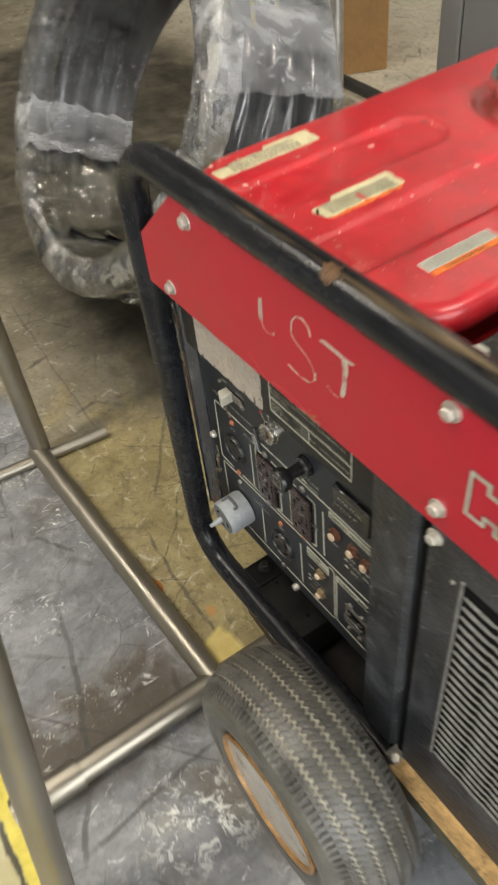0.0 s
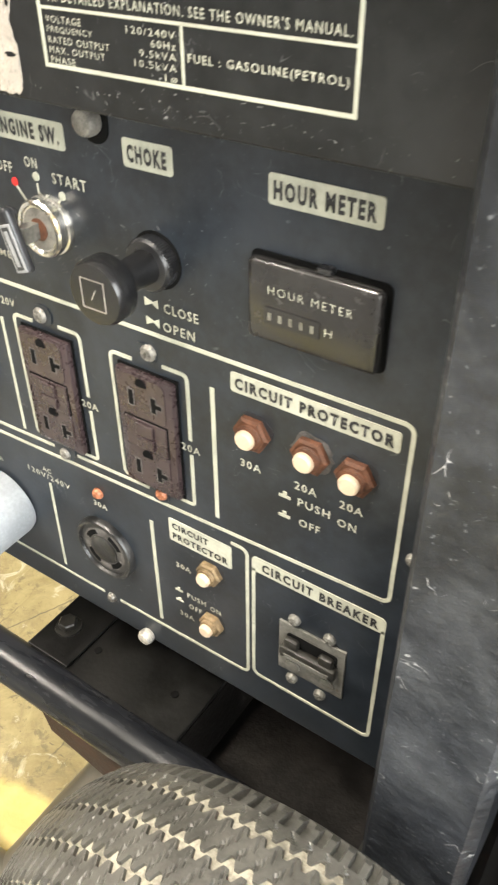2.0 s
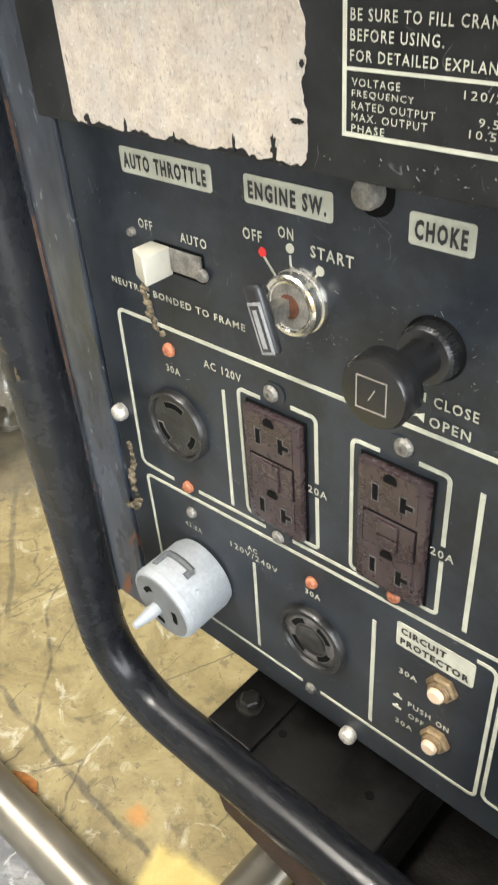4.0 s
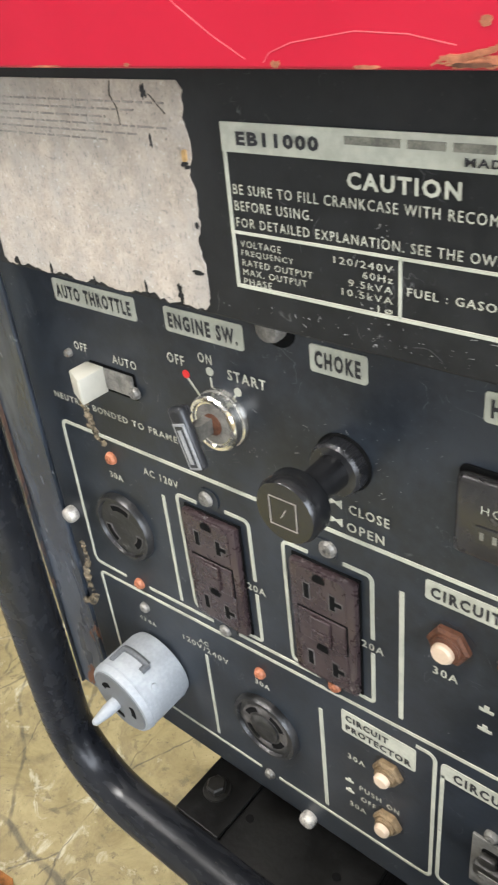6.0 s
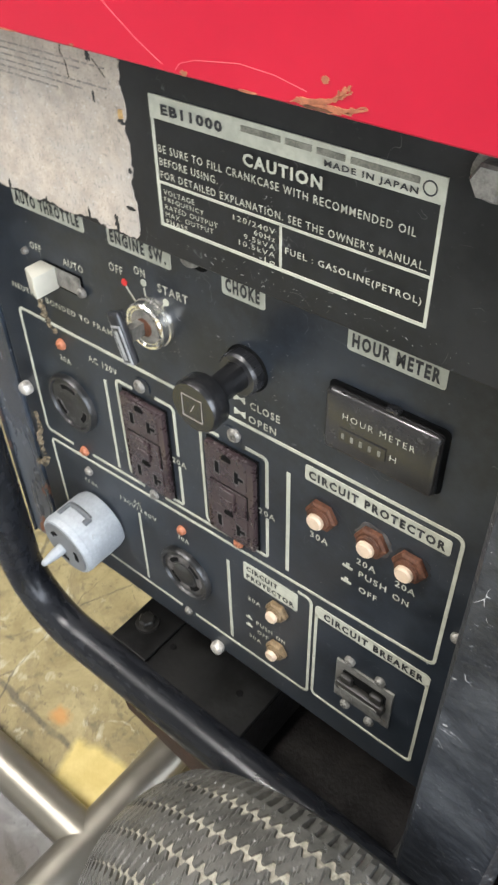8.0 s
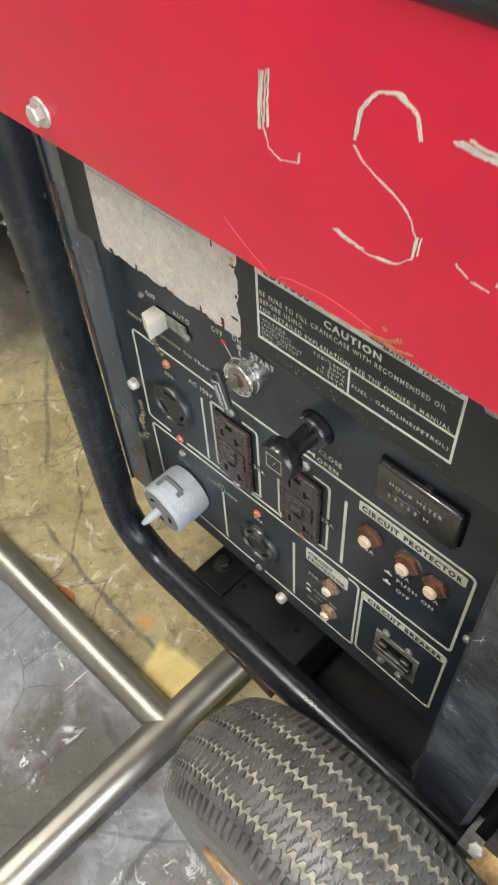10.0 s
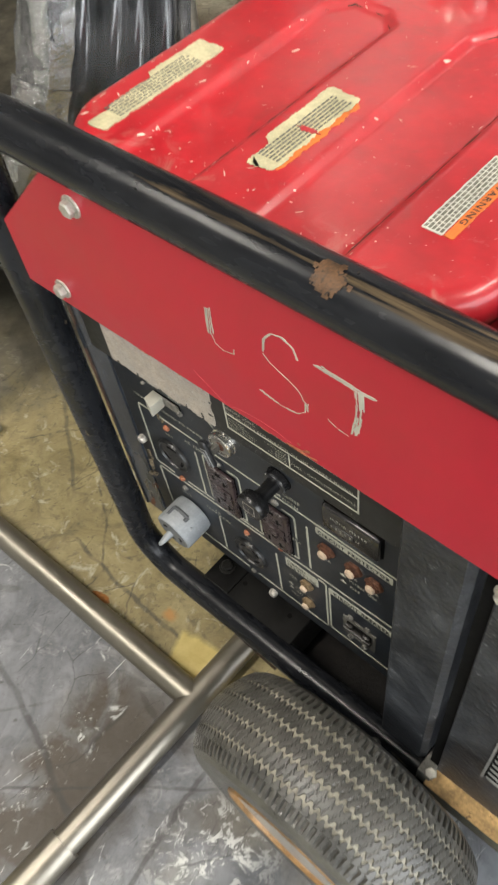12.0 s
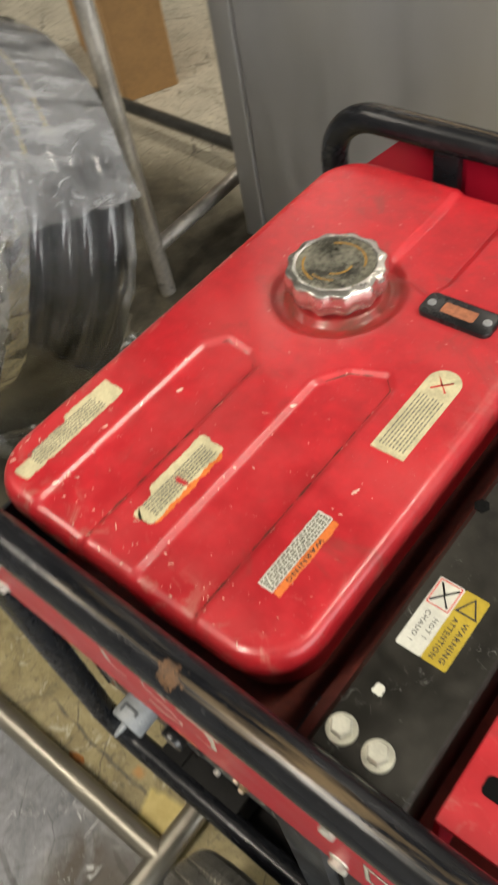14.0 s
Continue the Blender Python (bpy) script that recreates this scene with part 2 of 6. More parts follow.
    "grime": surf("oily_grime_and_shade", (0.005, 0.0036, 0.0026), 0.6, var=0.6, scale=14, bump=0.3, spec=0.2, wear=(0.020, 0.012, 0.007), wear_amt=0.42, wear_scale=9),
    "dirty_brass": surf("dull_brass_nut", (0.22, 0.155, 0.085), 0.5, 0.35, var=0.4, scale=160, bump=0.3),
    "mud": surf("dried_mud", (0.105, 0.082, 0.05), 0.9, var=0.9, scale=260, bump=0.3),
    "outlet_black": surf("dusty_black_socket", (0.010, 0.010, 0.010), 0.36, var=0.4, scale=90, dust=(0.10, 0.095, 0.09), dust_amt=0.32, scratch=(0.25, 0.24, 0.23), scratch_amt=0.4, bump=0.15),
    "dome_zinc": surf("dirty_zinc_dome", (0.46, 0.435, 0.39), 0.45, 0.35, var=0.45, scale=220, wear=(0.12, 0.10, 0.08), wear_amt=0.35, wear_scale=260, bump=0.5, bump_scale=400),
    "pale_steel": surf("pale_worn_steel", (0.30, 0.305, 0.31), 0.45, 0.3, var=0.25, scale=200, bump=0.1),
    "knob": surf("black_knob", (0.0055, 0.0055, 0.006), 0.22, var=0.2, dust=(0.05, 0.05, 0.05), dust_amt=0.2, scratch=(0.2, 0.2, 0.2), scratch_amt=0.3, bump=0.03),
    # grimy black paint, made darker for the shade under the panel
    "tray": surf("grimy_tray_and_shade", (0.0035, 0.0034, 0.0032), 0.5, var=0.4, dust=(0.03, 0.028, 0.022), dust_amt=0.2, bump=0.1, spec=0.2),
    "edge_dirt": surf("brown_dirt_and_shade", (0.12, 0.028, 0.018), 0.8, var=0.5, scale=200, bump=0.1),
    "key": surf("black_key_head", (0.022, 0.023, 0.025), 0.35, 0.1, var=0.3, scratch=(0.2, 0.2, 0.2), scratch_amt=0.4, bump=0.05),
}
# the sheet is brushed crosswise
brushed = M["stainless"].node_tree
grain = brushed.nodes.new("ShaderNodeTangent")
grain.direction_type, grain.axis = "RADIAL", "Z"
brushed.links.new(grain.outputs[0], brushed.nodes["Principled BSDF"].inputs["Tangent"])
brushed.nodes["Principled BSDF"].inputs["Anisotropic"].default_value = 0.8
brushed.nodes["Principled BSDF"].inputs["Anisotropic Rotation"].default_value = 0.25
# glow for the tubes of the added ceiling fixtures
glow = bpy.data.materials.new("lamp_tube")
glow.use_nodes = True
glow.node_tree.nodes["Principled BSDF"].inputs["Emission Color"].default_value = (1, 0.95, 0.86, 1)
glow.node_tree.nodes["Principled BSDF"].inputs["Emission Strength"].default_value = 6.0


def film_material(name, haze_lo, haze_hi, tint, crinkle):
    """Clear stretch film: see-through, glossy, with milky stretched bands and sharp crinkles."""
    m = bpy.data.materials.new(name)
    m.use_nodes = True
    n, l = m.node_tree.nodes, m.node_tree.links
    n.remove(n["Principled BSDF"])
    out = n["Material Output"]
    tc = n.new("ShaderNodeTexCoord")

    def nz(s, detail, dist, stretch=(1, 1, 1)):
        mp = n.new("ShaderNodeMapping")
        mp.inputs["Scale"].default_value = stretch
        l.new(tc.outputs["Object"], mp.inputs[0])
        t = n.new("ShaderNodeTexNoise")
        for k, v in (("Scale", s), ("Detail", detail), ("Distortion", dist), ("Roughness", 0.65)):
            t.inputs[k].default_value = v
        l.new(mp.outputs[0], t.inputs["Vector"])
        return t.outputs["Fac"]

    def ramp(src, a, z, lo, hi):
        r = n.new("ShaderNodeMapRange")
        for i, v in zip((1, 2, 3, 4), (a, z, lo, hi)):
            r.inputs[i].default_value = v
        l.new(src, r.inputs[0])
        return r.outputs[0]

    bp = n.new("ShaderNodeBump")
    bp.inputs["Strength"].default_value, bp.inputs["Distance"].default_value = 1.0, crinkle
    fold, fine = n.new("ShaderNodeMath"), n.new("ShaderNodeMath")
    fold.operation, fine.operation = "ADD", "MULTIPLY"
    l.new(nz(150, 5, 0.6, (0.8, 0.22, 1.0)), fine.inputs[0])
    fine.inputs[1].default_value = 0.6 if crinkle > 0.003 else 0.25
    l.new(nz(60, 5, 0.6, (1, 0.14, 0.8)), fold.inputs[0]), l.new(fine.outputs[0], fold.inputs[1])
    l.new(fold.outputs[0], bp.inputs["Height"])
    clear, white, gloss = n.new("ShaderNodeBsdfTransparent"), n.new("ShaderNodeBsdfDiffuse"), n.new("ShaderNodeBsdfGlossy")
    white.inputs["Color"].default_value = (*tint, 1)
    gloss.inputs["Roughness"].default_value = 0.13
    l.new(bp.outputs[0], gloss.inputs["Normal"])
    m1, m2 = n.new("ShaderNodeMixShader"), n.new("ShaderNodeMixShader")
    # milky veil, with white lines painted in as highlights along the creases
    def calc(kind, a, v):
        q = n.new("ShaderNodeMath")
        q.operation = kind
        l.new(a, q.inputs[0])
        if isinstance(v, (int, float)):
            q.inputs[1].default_value = v
        else:
            l.new(v, q.inputs[1])
        return q.outputs[0]

    veil = ramp(nz(46, 6, 0.3, (1.0, 0.16, 0.22)), 0.34, 0.68, haze_lo, haze_hi)
    for s, st, amt in ((11, (1, 0.25, 0.8), 0.45), (24, (0.6, 0.2, 1.0), 0.40), (9, (1, 1, 0.22), 0.40), (34, (0.5, 0.15, 0.45), 0.45)):
        line = ramp(calc("ABSOLUTE", calc("SUBTRACT", nz(s, 2, 0.5, st), 0.5), 0), 0.0, 0.011, amt if haze_hi > 0.1 else amt * 0.4, 0.0)
        veil = calc("MAXIMUM", veil, calc("MULTIPLY", line, ramp(nz(s * 1.7, 2, 0.0), 0.45, 0.6, 0.0, 1.0)))
    l.new(veil, m1.inputs[0])
    l.new(clear.outputs[0], m1.inputs[1]), l.new(white.outputs[0], m1.inputs[2])
    fr = n.new("ShaderNodeFresnel")
    fr.inputs["IOR"].default_value = 1.9 if crinkle > 0.001 else 1.6
    l.new(bp.outputs[0], fr.inputs["Normal"])
    l.new(fr.outputs[0], m2.inputs[0]), l.new(m1.outputs[0], m2.inputs[1]), l.new(gloss.outputs[0], m2.inputs[2])
    l.new(m2.outputs[0], out.inputs["Surface"])
    return m


M["film"] = film_material("stretch_film", 0.0, 0.09, (0.85, 0.86, 0.88), 0.0007)
M["crinkled_film"] = film_material("crinkled_stretch_film", 0.0, 0.08, (0.88, 0.89, 0.92), 0.0045)
M["milky_film"] = film_material("milky_stretch_film", 0.07, 0.44, (0.92, 0.93, 0.95), 0.0012)
M["oldfilm"] = film_material("dusty_torn_film", 0.05, 0.38, (0.32, 0.30, 0.22), 0.0020)

def overlay(name, colour, build):
    """Mixes a stain of one colour into a finished material; build(n, l) returns its mask."""
    nt = M[name].node_tree
    n, l = nt.nodes, nt.links
    b = n["Principled BSDF"]
    q = n.new("ShaderNodeMix")
    q.data_type = "RGBA"
    l.new(b.inputs["Base Color"].links[0].from_socket, q.inputs[6])
    q.inputs[7].default_value = (*colour, 1)
    l.new(build(n, l), q.inputs[0])
    l.new(q.outputs[2], b.inputs["Base Color"])


def node_noise(n, l, s, detail=6, dist=0.5, stretch=(1, 1, 1)):
    tc, mp, t = n.new("ShaderNodeTexCoord"), n.new("ShaderNodeMapping"), n.new("ShaderNodeTexNoise")
    mp.inputs["Scale"].default_value = stretch
    t.inputs["Scale"].default_value, t.inputs["Detail"].default_value, t.inputs["Distortion"].default_value, t.inputs["Roughness"].default_value = s, detail, dist, 0.65
    l.new(tc.outputs["Object"], mp.inputs[0]), l.new(mp.outputs[0], t.inputs["Vector"])
    return t.outputs["Fac"]


def node_range(n, l, src, a, z, lo=0.0, hi=1.0):
    r = n.new("ShaderNodeMapRange")
    for i, v in zip((1, 2, 3, 4), (a, z, lo, hi)):
        r.inputs[i].default_value = v
    l.new(src, r.inputs[0])
    return r.outputs[0]


def node_math(n, l, kind, a, v):
    q = n.new("ShaderNodeMath")
    q.operation = kind
    l.new(a, q.inputs[0])
    if isinstance(v, (int, float)):
        q.inputs[1].default_value = v
    else:
        l.new(v, q.inputs[1])
    return q.outputs[0]


def rubbed_top(n, l):
    """Paint rubbed to brown primer along the top of the tube."""
    g, s = n.new("ShaderNodeNewGeometry"), n.new("ShaderNodeSeparateXYZ")
    l.new(g.outputs["Normal"], s.inputs[0])
    tc, p = n.new("ShaderNodeTexCoord"), n.new("ShaderNodeSeparateXYZ")
    l.new(tc.outputs["Object"], p.inputs[0])
    up = node_math(n, l, "MULTIPLY", node_range(n, l, s.outputs[2], 0.84, 1.0), node_range(n, l, p.outputs[2], 0.735, 0.765))
    mask = node_range(n, l, node_math(n, l, "ADD", node_noise(n, l, 110, 8, 0.5, (0.045, 1, 1)), node_math(n, l, "MULTIPLY", up, node_range(n, l, p.outputs[0], 0.02, 0.25, 0.07, 0.17))), 0.58, 0.70)
    return node_math(n, l, "MULTIPLY", node_math(n, l, "MULTIPLY", mask, up), 0.85)


overlay("tube", (0.15, 0.108, 0.062), rubbed_top)


def filler_stain(n, l):
    """Rusty dirt that has run round the filler."""
    tc, s = n.new("ShaderNodeTexCoord"), n.new("ShaderNodeVectorMath")
    s.operation = "DISTANCE"
    s.inputs[1].default_value = (-0.047, 0.343, 0.725)
    l.new(tc.outputs["Object"], s.inputs[0])
    ring = node_math(n, l, "MULTIPLY", node_range(n, l, s.outputs["Value"], 0.036, 0.046), node_range(n, l, s.outputs["Value"], 0.050, 0.074, 1, 0))
    return node_math(n, l, "MULTIPLY", ring, node_range(n, l, node_noise(n, l, 34, 7, 0.8), 0.34, 0.60, 0.25, 0.95))


overlay("tank", (0.13, 0.035, 0.018), filler_stain)
overlay("tank", (0.20, 0.05, 0.04), lambda n, l: node_math(n, l, "MULTIPLY", node_range(n, l, node_noise(n, l, 14, 9, 1.0), 0.58, 0.68), 0.45))


def edge_rubs(n, l):
    """Pale scuffs where the front edge of the tank has been rubbed."""
    tc, p = n.new("ShaderNodeTexCoord"), n.new("ShaderNodeSeparateXYZ")
    l.new(tc.outputs["Object"], p.inputs[0])
    near = node_math(n, l, "MAXIMUM", node_range(n, l, p.outputs[1], 0.015, 0.05, 1, 0), node_range(n, l, p.outputs[0], -0.172, -0.160, 1, 0))
    near = node_math(n, l, "MAXIMUM", near, node_range(n, l, p.outputs[0], 0.117, 0.134, 0, 0.35))
    return node_math(n, l, "MULTIPLY", node_math(n, l, "MULTIPLY", near, node_range(n, l, node_noise(n, l, 34, 10, 0.9), 0.54, 0.64)), 0.6)


overlay("tank", (0.50, 0.20, 0.16), edge_rubs)
overlay("tank", (0.24, 0.022, 0.024), lambda n, l: node_math(n, l, "MULTIPLY", node_range(n, l, node_noise(n, l, 5, 7, 0.6), 0.45, 0.65), 0.3))
overlay("pillar", (0.42, 0.42, 0.42), lambda n, l: node_math(n, l, "MULTIPLY", node_range(n, l, node_noise(n, l, 420, 2, 0.0), 0.68, 0.72), node_range(n, l, node_noise(n, l, 12, 4, 0.0), 0.50, 0.62)))
overlay("panel", (0.34, 0.34, 0.34), lambda n, l: node_math(n, l, "MULTIPLY", node_range(n, l, node_noise(n, l, 520, 2, 0.0), 0.69, 0.73), node_range(n, l, node_noise(n, l, 16, 4, 0.0), 0.54, 0.64, 0, 0.8)))
overlay("upper", (0.36, 0.36, 0.35), lambda n, l: node_math(n, l, "MULTIPLY", node_range(n, l, node_noise(n, l, 480, 2, 0.0), 0.68, 0.72), node_range(n, l, node_noise(n, l, 16, 4, 0.0), 0.54, 0.64, 0, 0.8)))
overlay("worn_label", (0.34, 0.32, 0.29), lambda n, l: node_range(n, l, node_noise(n, l, 45, 9, 0.6), 0.45, 0.66, 0, 0.7))
overlay("worn_label", (0.16, 0.15, 0.135), lambda n, l: node_range(n, l, node_noise(n, l, 800, 3, 0.3, (1, 1, 0.5)), 0.56, 0.66, 0, 0.6))
overlay("worn_label", (0.56, 0.54, 0.50), lambda n, l: node_range(n, l, node_noise(n, l, 600, 4, 0.3), 0.60, 0.70, 0, 0.5))

SCUFFS = [(-0.019, -0.163, 0.009, -0.367, 0.008, 0.75), (-0.274, -0.264, -0.100, -0.317, 0.010, 0.8), (-0.254, -0.392, -0.102, -0.267, 0.004, 0.7),
          (-0.363, -0.245, -0.274, -0.264, 0.010, 0.6), (-0.050, -0.345, 0.015, -0.383, 0.009, 0.8), (-0.061, -0.234, 0.026, -0.165, 0.004, 0.6),
          (0.025, -0.269, 0.090, -0.200, 0.003, 0.6), (-0.640, 0.128, -0.462, 0.001, 0.007, 0.6), (-0.400, -0.056, -0.076, -0.075, 0.006, 0.7), (-1.20, 0.03, -0.69, -0.006, 0.006, 0.5)]


def floor_material():
    """Old concrete: worn ochre paint, a grey-coated lane with scuffs and white flecks, a yellow patch and line."""
    m = bpy.data.materials.new("painted_concrete_floor")
    m.use_nodes = True
    n, l = m.node_tree.nodes, m.node_tree.links
    b = n["Principled BSDF"]
    tc = n.new("ShaderNodeTexCoord")
    sep = n.new("ShaderNodeSeparateXYZ")
    l.new(tc.outputs["Object"], sep.inputs[0])
    X, Y = sep.outputs[0], sep.outputs[1]

    def nz(s, detail=6, dist=0.0, rgh=0.6):
        t = n.new("ShaderNodeTexNoise")
        for k, v in (("Scale", s), ("Detail", detail), ("Distortion", dist), ("Roughness", rgh)):
            t.inputs[k].default_value = v
        l.new(tc.outputs["Object"], t.inputs["Vector"])
        return t.outputs["Fac"]

    def op(kind, a, v=0.0):
        q = n.new("ShaderNodeMath")
        q.operation = kind
        for s, w in zip(q.inputs, (a, v)):
            if isinstance(w, (int, float)):
                s.default_value = w
            else:
                l.new(w, s)
        return q.outputs[0]

    def ramp(src, a, z, lo=0.0, hi=1.0):
        r = n.new("ShaderNodeMapRange")
        for i, v in zip((1, 2, 3, 4), (a, z, lo, hi)):
            r.inputs[i].default_value = v
        l.new(src, r.inputs[0])
        return r.outputs[0]

    def mix(fac, a, c):
        q = n.new("ShaderNodeMix")
        q.data_type = "RGBA"
        l.new(fac, q.inputs[0])
        for sock, v in ((q.inputs[6], a), (q.inputs[7], c)):
            if isinstance(v, tuple):
                sock.default_value = (*v, 1)
            else:
                l.new(v, sock)
        return q.outputs[2]

    def within(v, a, z, soft):
        return op("MULTIPLY", ramp(v, a - soft, a + soft), ramp(v, z - soft, z + soft, 1, 0))

    wob = op("MULTIPLY", op("SUBTRACT", nz(9), 0.5), 0.09)
    wx, wy = op("ADD", X, wob), op("ADD", Y, wob)
    fine = op("MULTIPLY", op("SUBTRACT", nz(40), 0.5), 0.02)
    fx, fy = op("ADD", X, fine), op("ADD", Y, fine)
    concrete = mix(ramp(nz(5), 0.3, 0.7), (0.15, 0.13, 0.088), (0.30, 0.27, 0.20))
    ochre = mix(ramp(nz(13, 9, 0.8, 0.7), 0.32, 0.68), (0.185, 0.145, 0.060), (0.40, 0.332, 0.168))
    # paint worn off in patches, most of it kept near the machine
    keep = op("ADD", nz(4.5, 7, 0.8), ramp(X, -1.1, -0.35, -0.25, 0.22))
    ground = mix(ramp(keep, 0.42, 0.56), concrete, ochre)
    # paler slab towards the back
    ground = mix(op("MULTIPLY", ramp(wy, 1.15, 1.45), 0.9), ground, mix(ramp(nz(6), 0.3, 0.7), (0.40, 0.37, 0.30), (0.58, 0.54, 0.44)))
    # lighter wear and dirt
    ground = mix(op("MULTIPLY", ramp(nz(22, 9, 1.2, 0.75), 0.50, 0.68), 0.6), ground, (0.13, 0.105, 0.06))
    ground = mix(op("MULTIPLY", ramp(nz(70, 6, 0.4, 0.7), 0.56, 0.64), 0.55), ground, (0.09, 0.075, 0.045))
    ground = mix(op("MULTIPLY", ramp(nz(33, 7, 0.8, 0.7), 0.58, 0.66), 0.6), ground, (0.58, 0.54, 0.42))
    # darker slab round the coil and the rack
    darkened = op("MULTIPLY", op("MULTIPLY", within(wx, -2.9, -0.62, 0.10), within(wy, 0.06, 1.20, 0.09)), ramp(nz(9, 7, 0.6), 0.30, 0.55, 0.6, 0.95))
    ground = mix(darkened, ground, mix(ramp(nz(26, 6), 0.35, 0.65), (0.022, 0.020, 0.015), (0.065, 0.058, 0.042)))
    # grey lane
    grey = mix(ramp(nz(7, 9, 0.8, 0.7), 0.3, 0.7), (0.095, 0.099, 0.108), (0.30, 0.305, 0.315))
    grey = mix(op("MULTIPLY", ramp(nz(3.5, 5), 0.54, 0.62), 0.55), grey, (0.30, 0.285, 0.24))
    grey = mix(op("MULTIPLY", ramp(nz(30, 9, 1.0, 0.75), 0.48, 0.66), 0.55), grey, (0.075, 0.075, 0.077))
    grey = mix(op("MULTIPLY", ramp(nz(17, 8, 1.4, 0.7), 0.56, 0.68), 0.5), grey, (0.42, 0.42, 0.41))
    # paler blue-grey patch beside the vent side of the machine
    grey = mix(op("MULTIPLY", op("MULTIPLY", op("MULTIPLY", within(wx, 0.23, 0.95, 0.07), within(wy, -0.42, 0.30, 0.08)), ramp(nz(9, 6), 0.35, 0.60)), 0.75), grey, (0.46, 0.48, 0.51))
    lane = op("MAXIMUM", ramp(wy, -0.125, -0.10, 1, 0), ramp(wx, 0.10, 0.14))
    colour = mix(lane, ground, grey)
    # brown stains on the lane
    stain = op("MULTIPLY", ramp(nz(4, 5, 0.4), 0.53, 0.63), 0.6)
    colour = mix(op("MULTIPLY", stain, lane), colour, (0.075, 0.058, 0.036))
    oil = op("MULTIPLY", op("MULTIPLY", within(wx, -0.215, -0.06, 0.02), within(wy, -0.42, -0.14, 0.03)), ramp(nz(10, 5, 0.5), 0.34, 0.48))
    colour = mix(op("MULTIPLY", oil, 0.85), colour, (0.062, 0.044, 0.024))
    # white flecks
    fl = op("MULTIPLY", ramp(nz(60, 7, 1.6, 0.7), 0.58, 0.61), ramp(nz(7, 3), 0.52, 0.60))
    near = op("MULTIPLY", op("MULTIPLY", within(wx, 0.0, 0.11, 0.03), within(wy, -0.30, -0.19, 0.03)), ramp(nz(42, 8, 1.0, 0.75), 0.53, 0.57))
    fl = op("MAXIMUM", fl, near)
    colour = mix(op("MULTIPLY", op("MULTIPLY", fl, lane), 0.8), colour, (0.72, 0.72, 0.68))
    # fine cracks in the slab
    t = n.new("ShaderNodeTexVoronoi")
    t.feature = "DISTANCE_TO_EDGE"
    t.inputs["Scale"].default_value = 3.1
    l.new(tc.outputs["Object"], t.inputs["Vector"])
    line = op("MULTIPLY", ramp(op("ADD", t.outputs["Distance"], op("MULTIPLY", op("SUBTRACT", nz(16), 0.5), 0.10)), 0.002, 0.009, 1, 0), ramp(nz(5, 3), 0.45, 0.6))
    colour = mix(op("MULTIPLY", line, 0.7), colour, (0.04, 0.034, 0.024))

    def hairlines(turn, s, long, width, gate, shift):
        """Long thin scratches and cracks running one way, broken up by wear."""
        mp, t = n.new("ShaderNodeMapping"), n.new("ShaderNodeTexVoronoi")
        t.feature = "DISTANCE_TO_EDGE"
        mp.inputs["Rotation"].default_value = (0, 0, radians(turn))
        mp.inputs["Location"].default_value = (shift, shift * 0.7, 0.3)
        mp.inputs["Scale"].default_value = (1, 1 / long, 1)
        t.inputs["Scale"].default_value = s
        q = n.new("ShaderNodeVectorMath")
        q.operation = "MULTIPLY_ADD"
        wob_tex = n.new("ShaderNodeTexNoise")
        wob_tex.inputs["Scale"].default_value, wob_tex.inputs["Detail"].default_value = 14.0, 5.0
        l.new(tc.outputs["Object"], wob_tex.inputs["Vector"])
        l.new(wob_tex.outputs["Color"], q.inputs[0])
        q.inputs[1].default_value = (0.035, 0.035, 0)
        l.new(tc.outputs["Object"], q.inputs[2]), l.new(q.outputs[0], mp.inputs[0]), l.new(mp.outputs[0], t.inputs["Vector"])
        return op("MULTIPLY", ramp(t.outputs["Distance"], width * s * 0.3, width * s, 1, 0), ramp(nz(s * 1.3, 5, 0.3, 0.7), gate, gate + 0.08))

    for turn, s, long, width, gate, shift, dark in ((35, 5.0, 2.5, 0.0011, 0.46, 0.0, 0.6), (-28, 6.5, 3, 0.0008, 0.48, 3.1, 0.6), (80, 9, 2, 0.0007, 0.50, 7.7, 0.55), (8, 16, 1.5, 0.0006, 0.53, 5.2, 0.5)):
        colour = mix(op("MULTIPLY", hairlines(turn, s, long, width, gate, shift), dark), colour, (0.035, 0.031, 0.026))
    for turn, s, long, width, gate, shift in ((62, 13, 3, 0.0008, 0.56, 1.7), (-50, 17, 2, 0.0008, 0.57, 9.3)):
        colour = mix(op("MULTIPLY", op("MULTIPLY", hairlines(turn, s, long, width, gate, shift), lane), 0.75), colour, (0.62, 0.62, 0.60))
    # specks of dirt
    colour = mix(op("MULTIPLY", ramp(nz(160, 3, 0.6), 0.66, 0.70), 0.55), colour, (0.05, 0.043, 0.032))
    # orange rust mark
    rust = op("MULTIPLY", within(fx, -0.206, -0.186, 0.004), within(fy, -0.056, -0.044, 0.003))
    colour = mix(op("MULTIPLY", rust, 0.7), colour, (0.50, 0.22, 0.045))

    def scuff(x0, y0, x1, y1, w, dark):
        """A rubber scuff from one place to another, broken up by wear."""
        length = math.hypot(x1 - x0, y1 - y0)
        ux, uy = (x1 - x0) / length, (y1 - y0) / length
        rx, ry = op("SUBTRACT", X, x0), op("SUBTRACT", Y, y0)
        along = op("ADD", op("MULTIPLY", rx, ux), op("MULTIPLY", ry, uy))
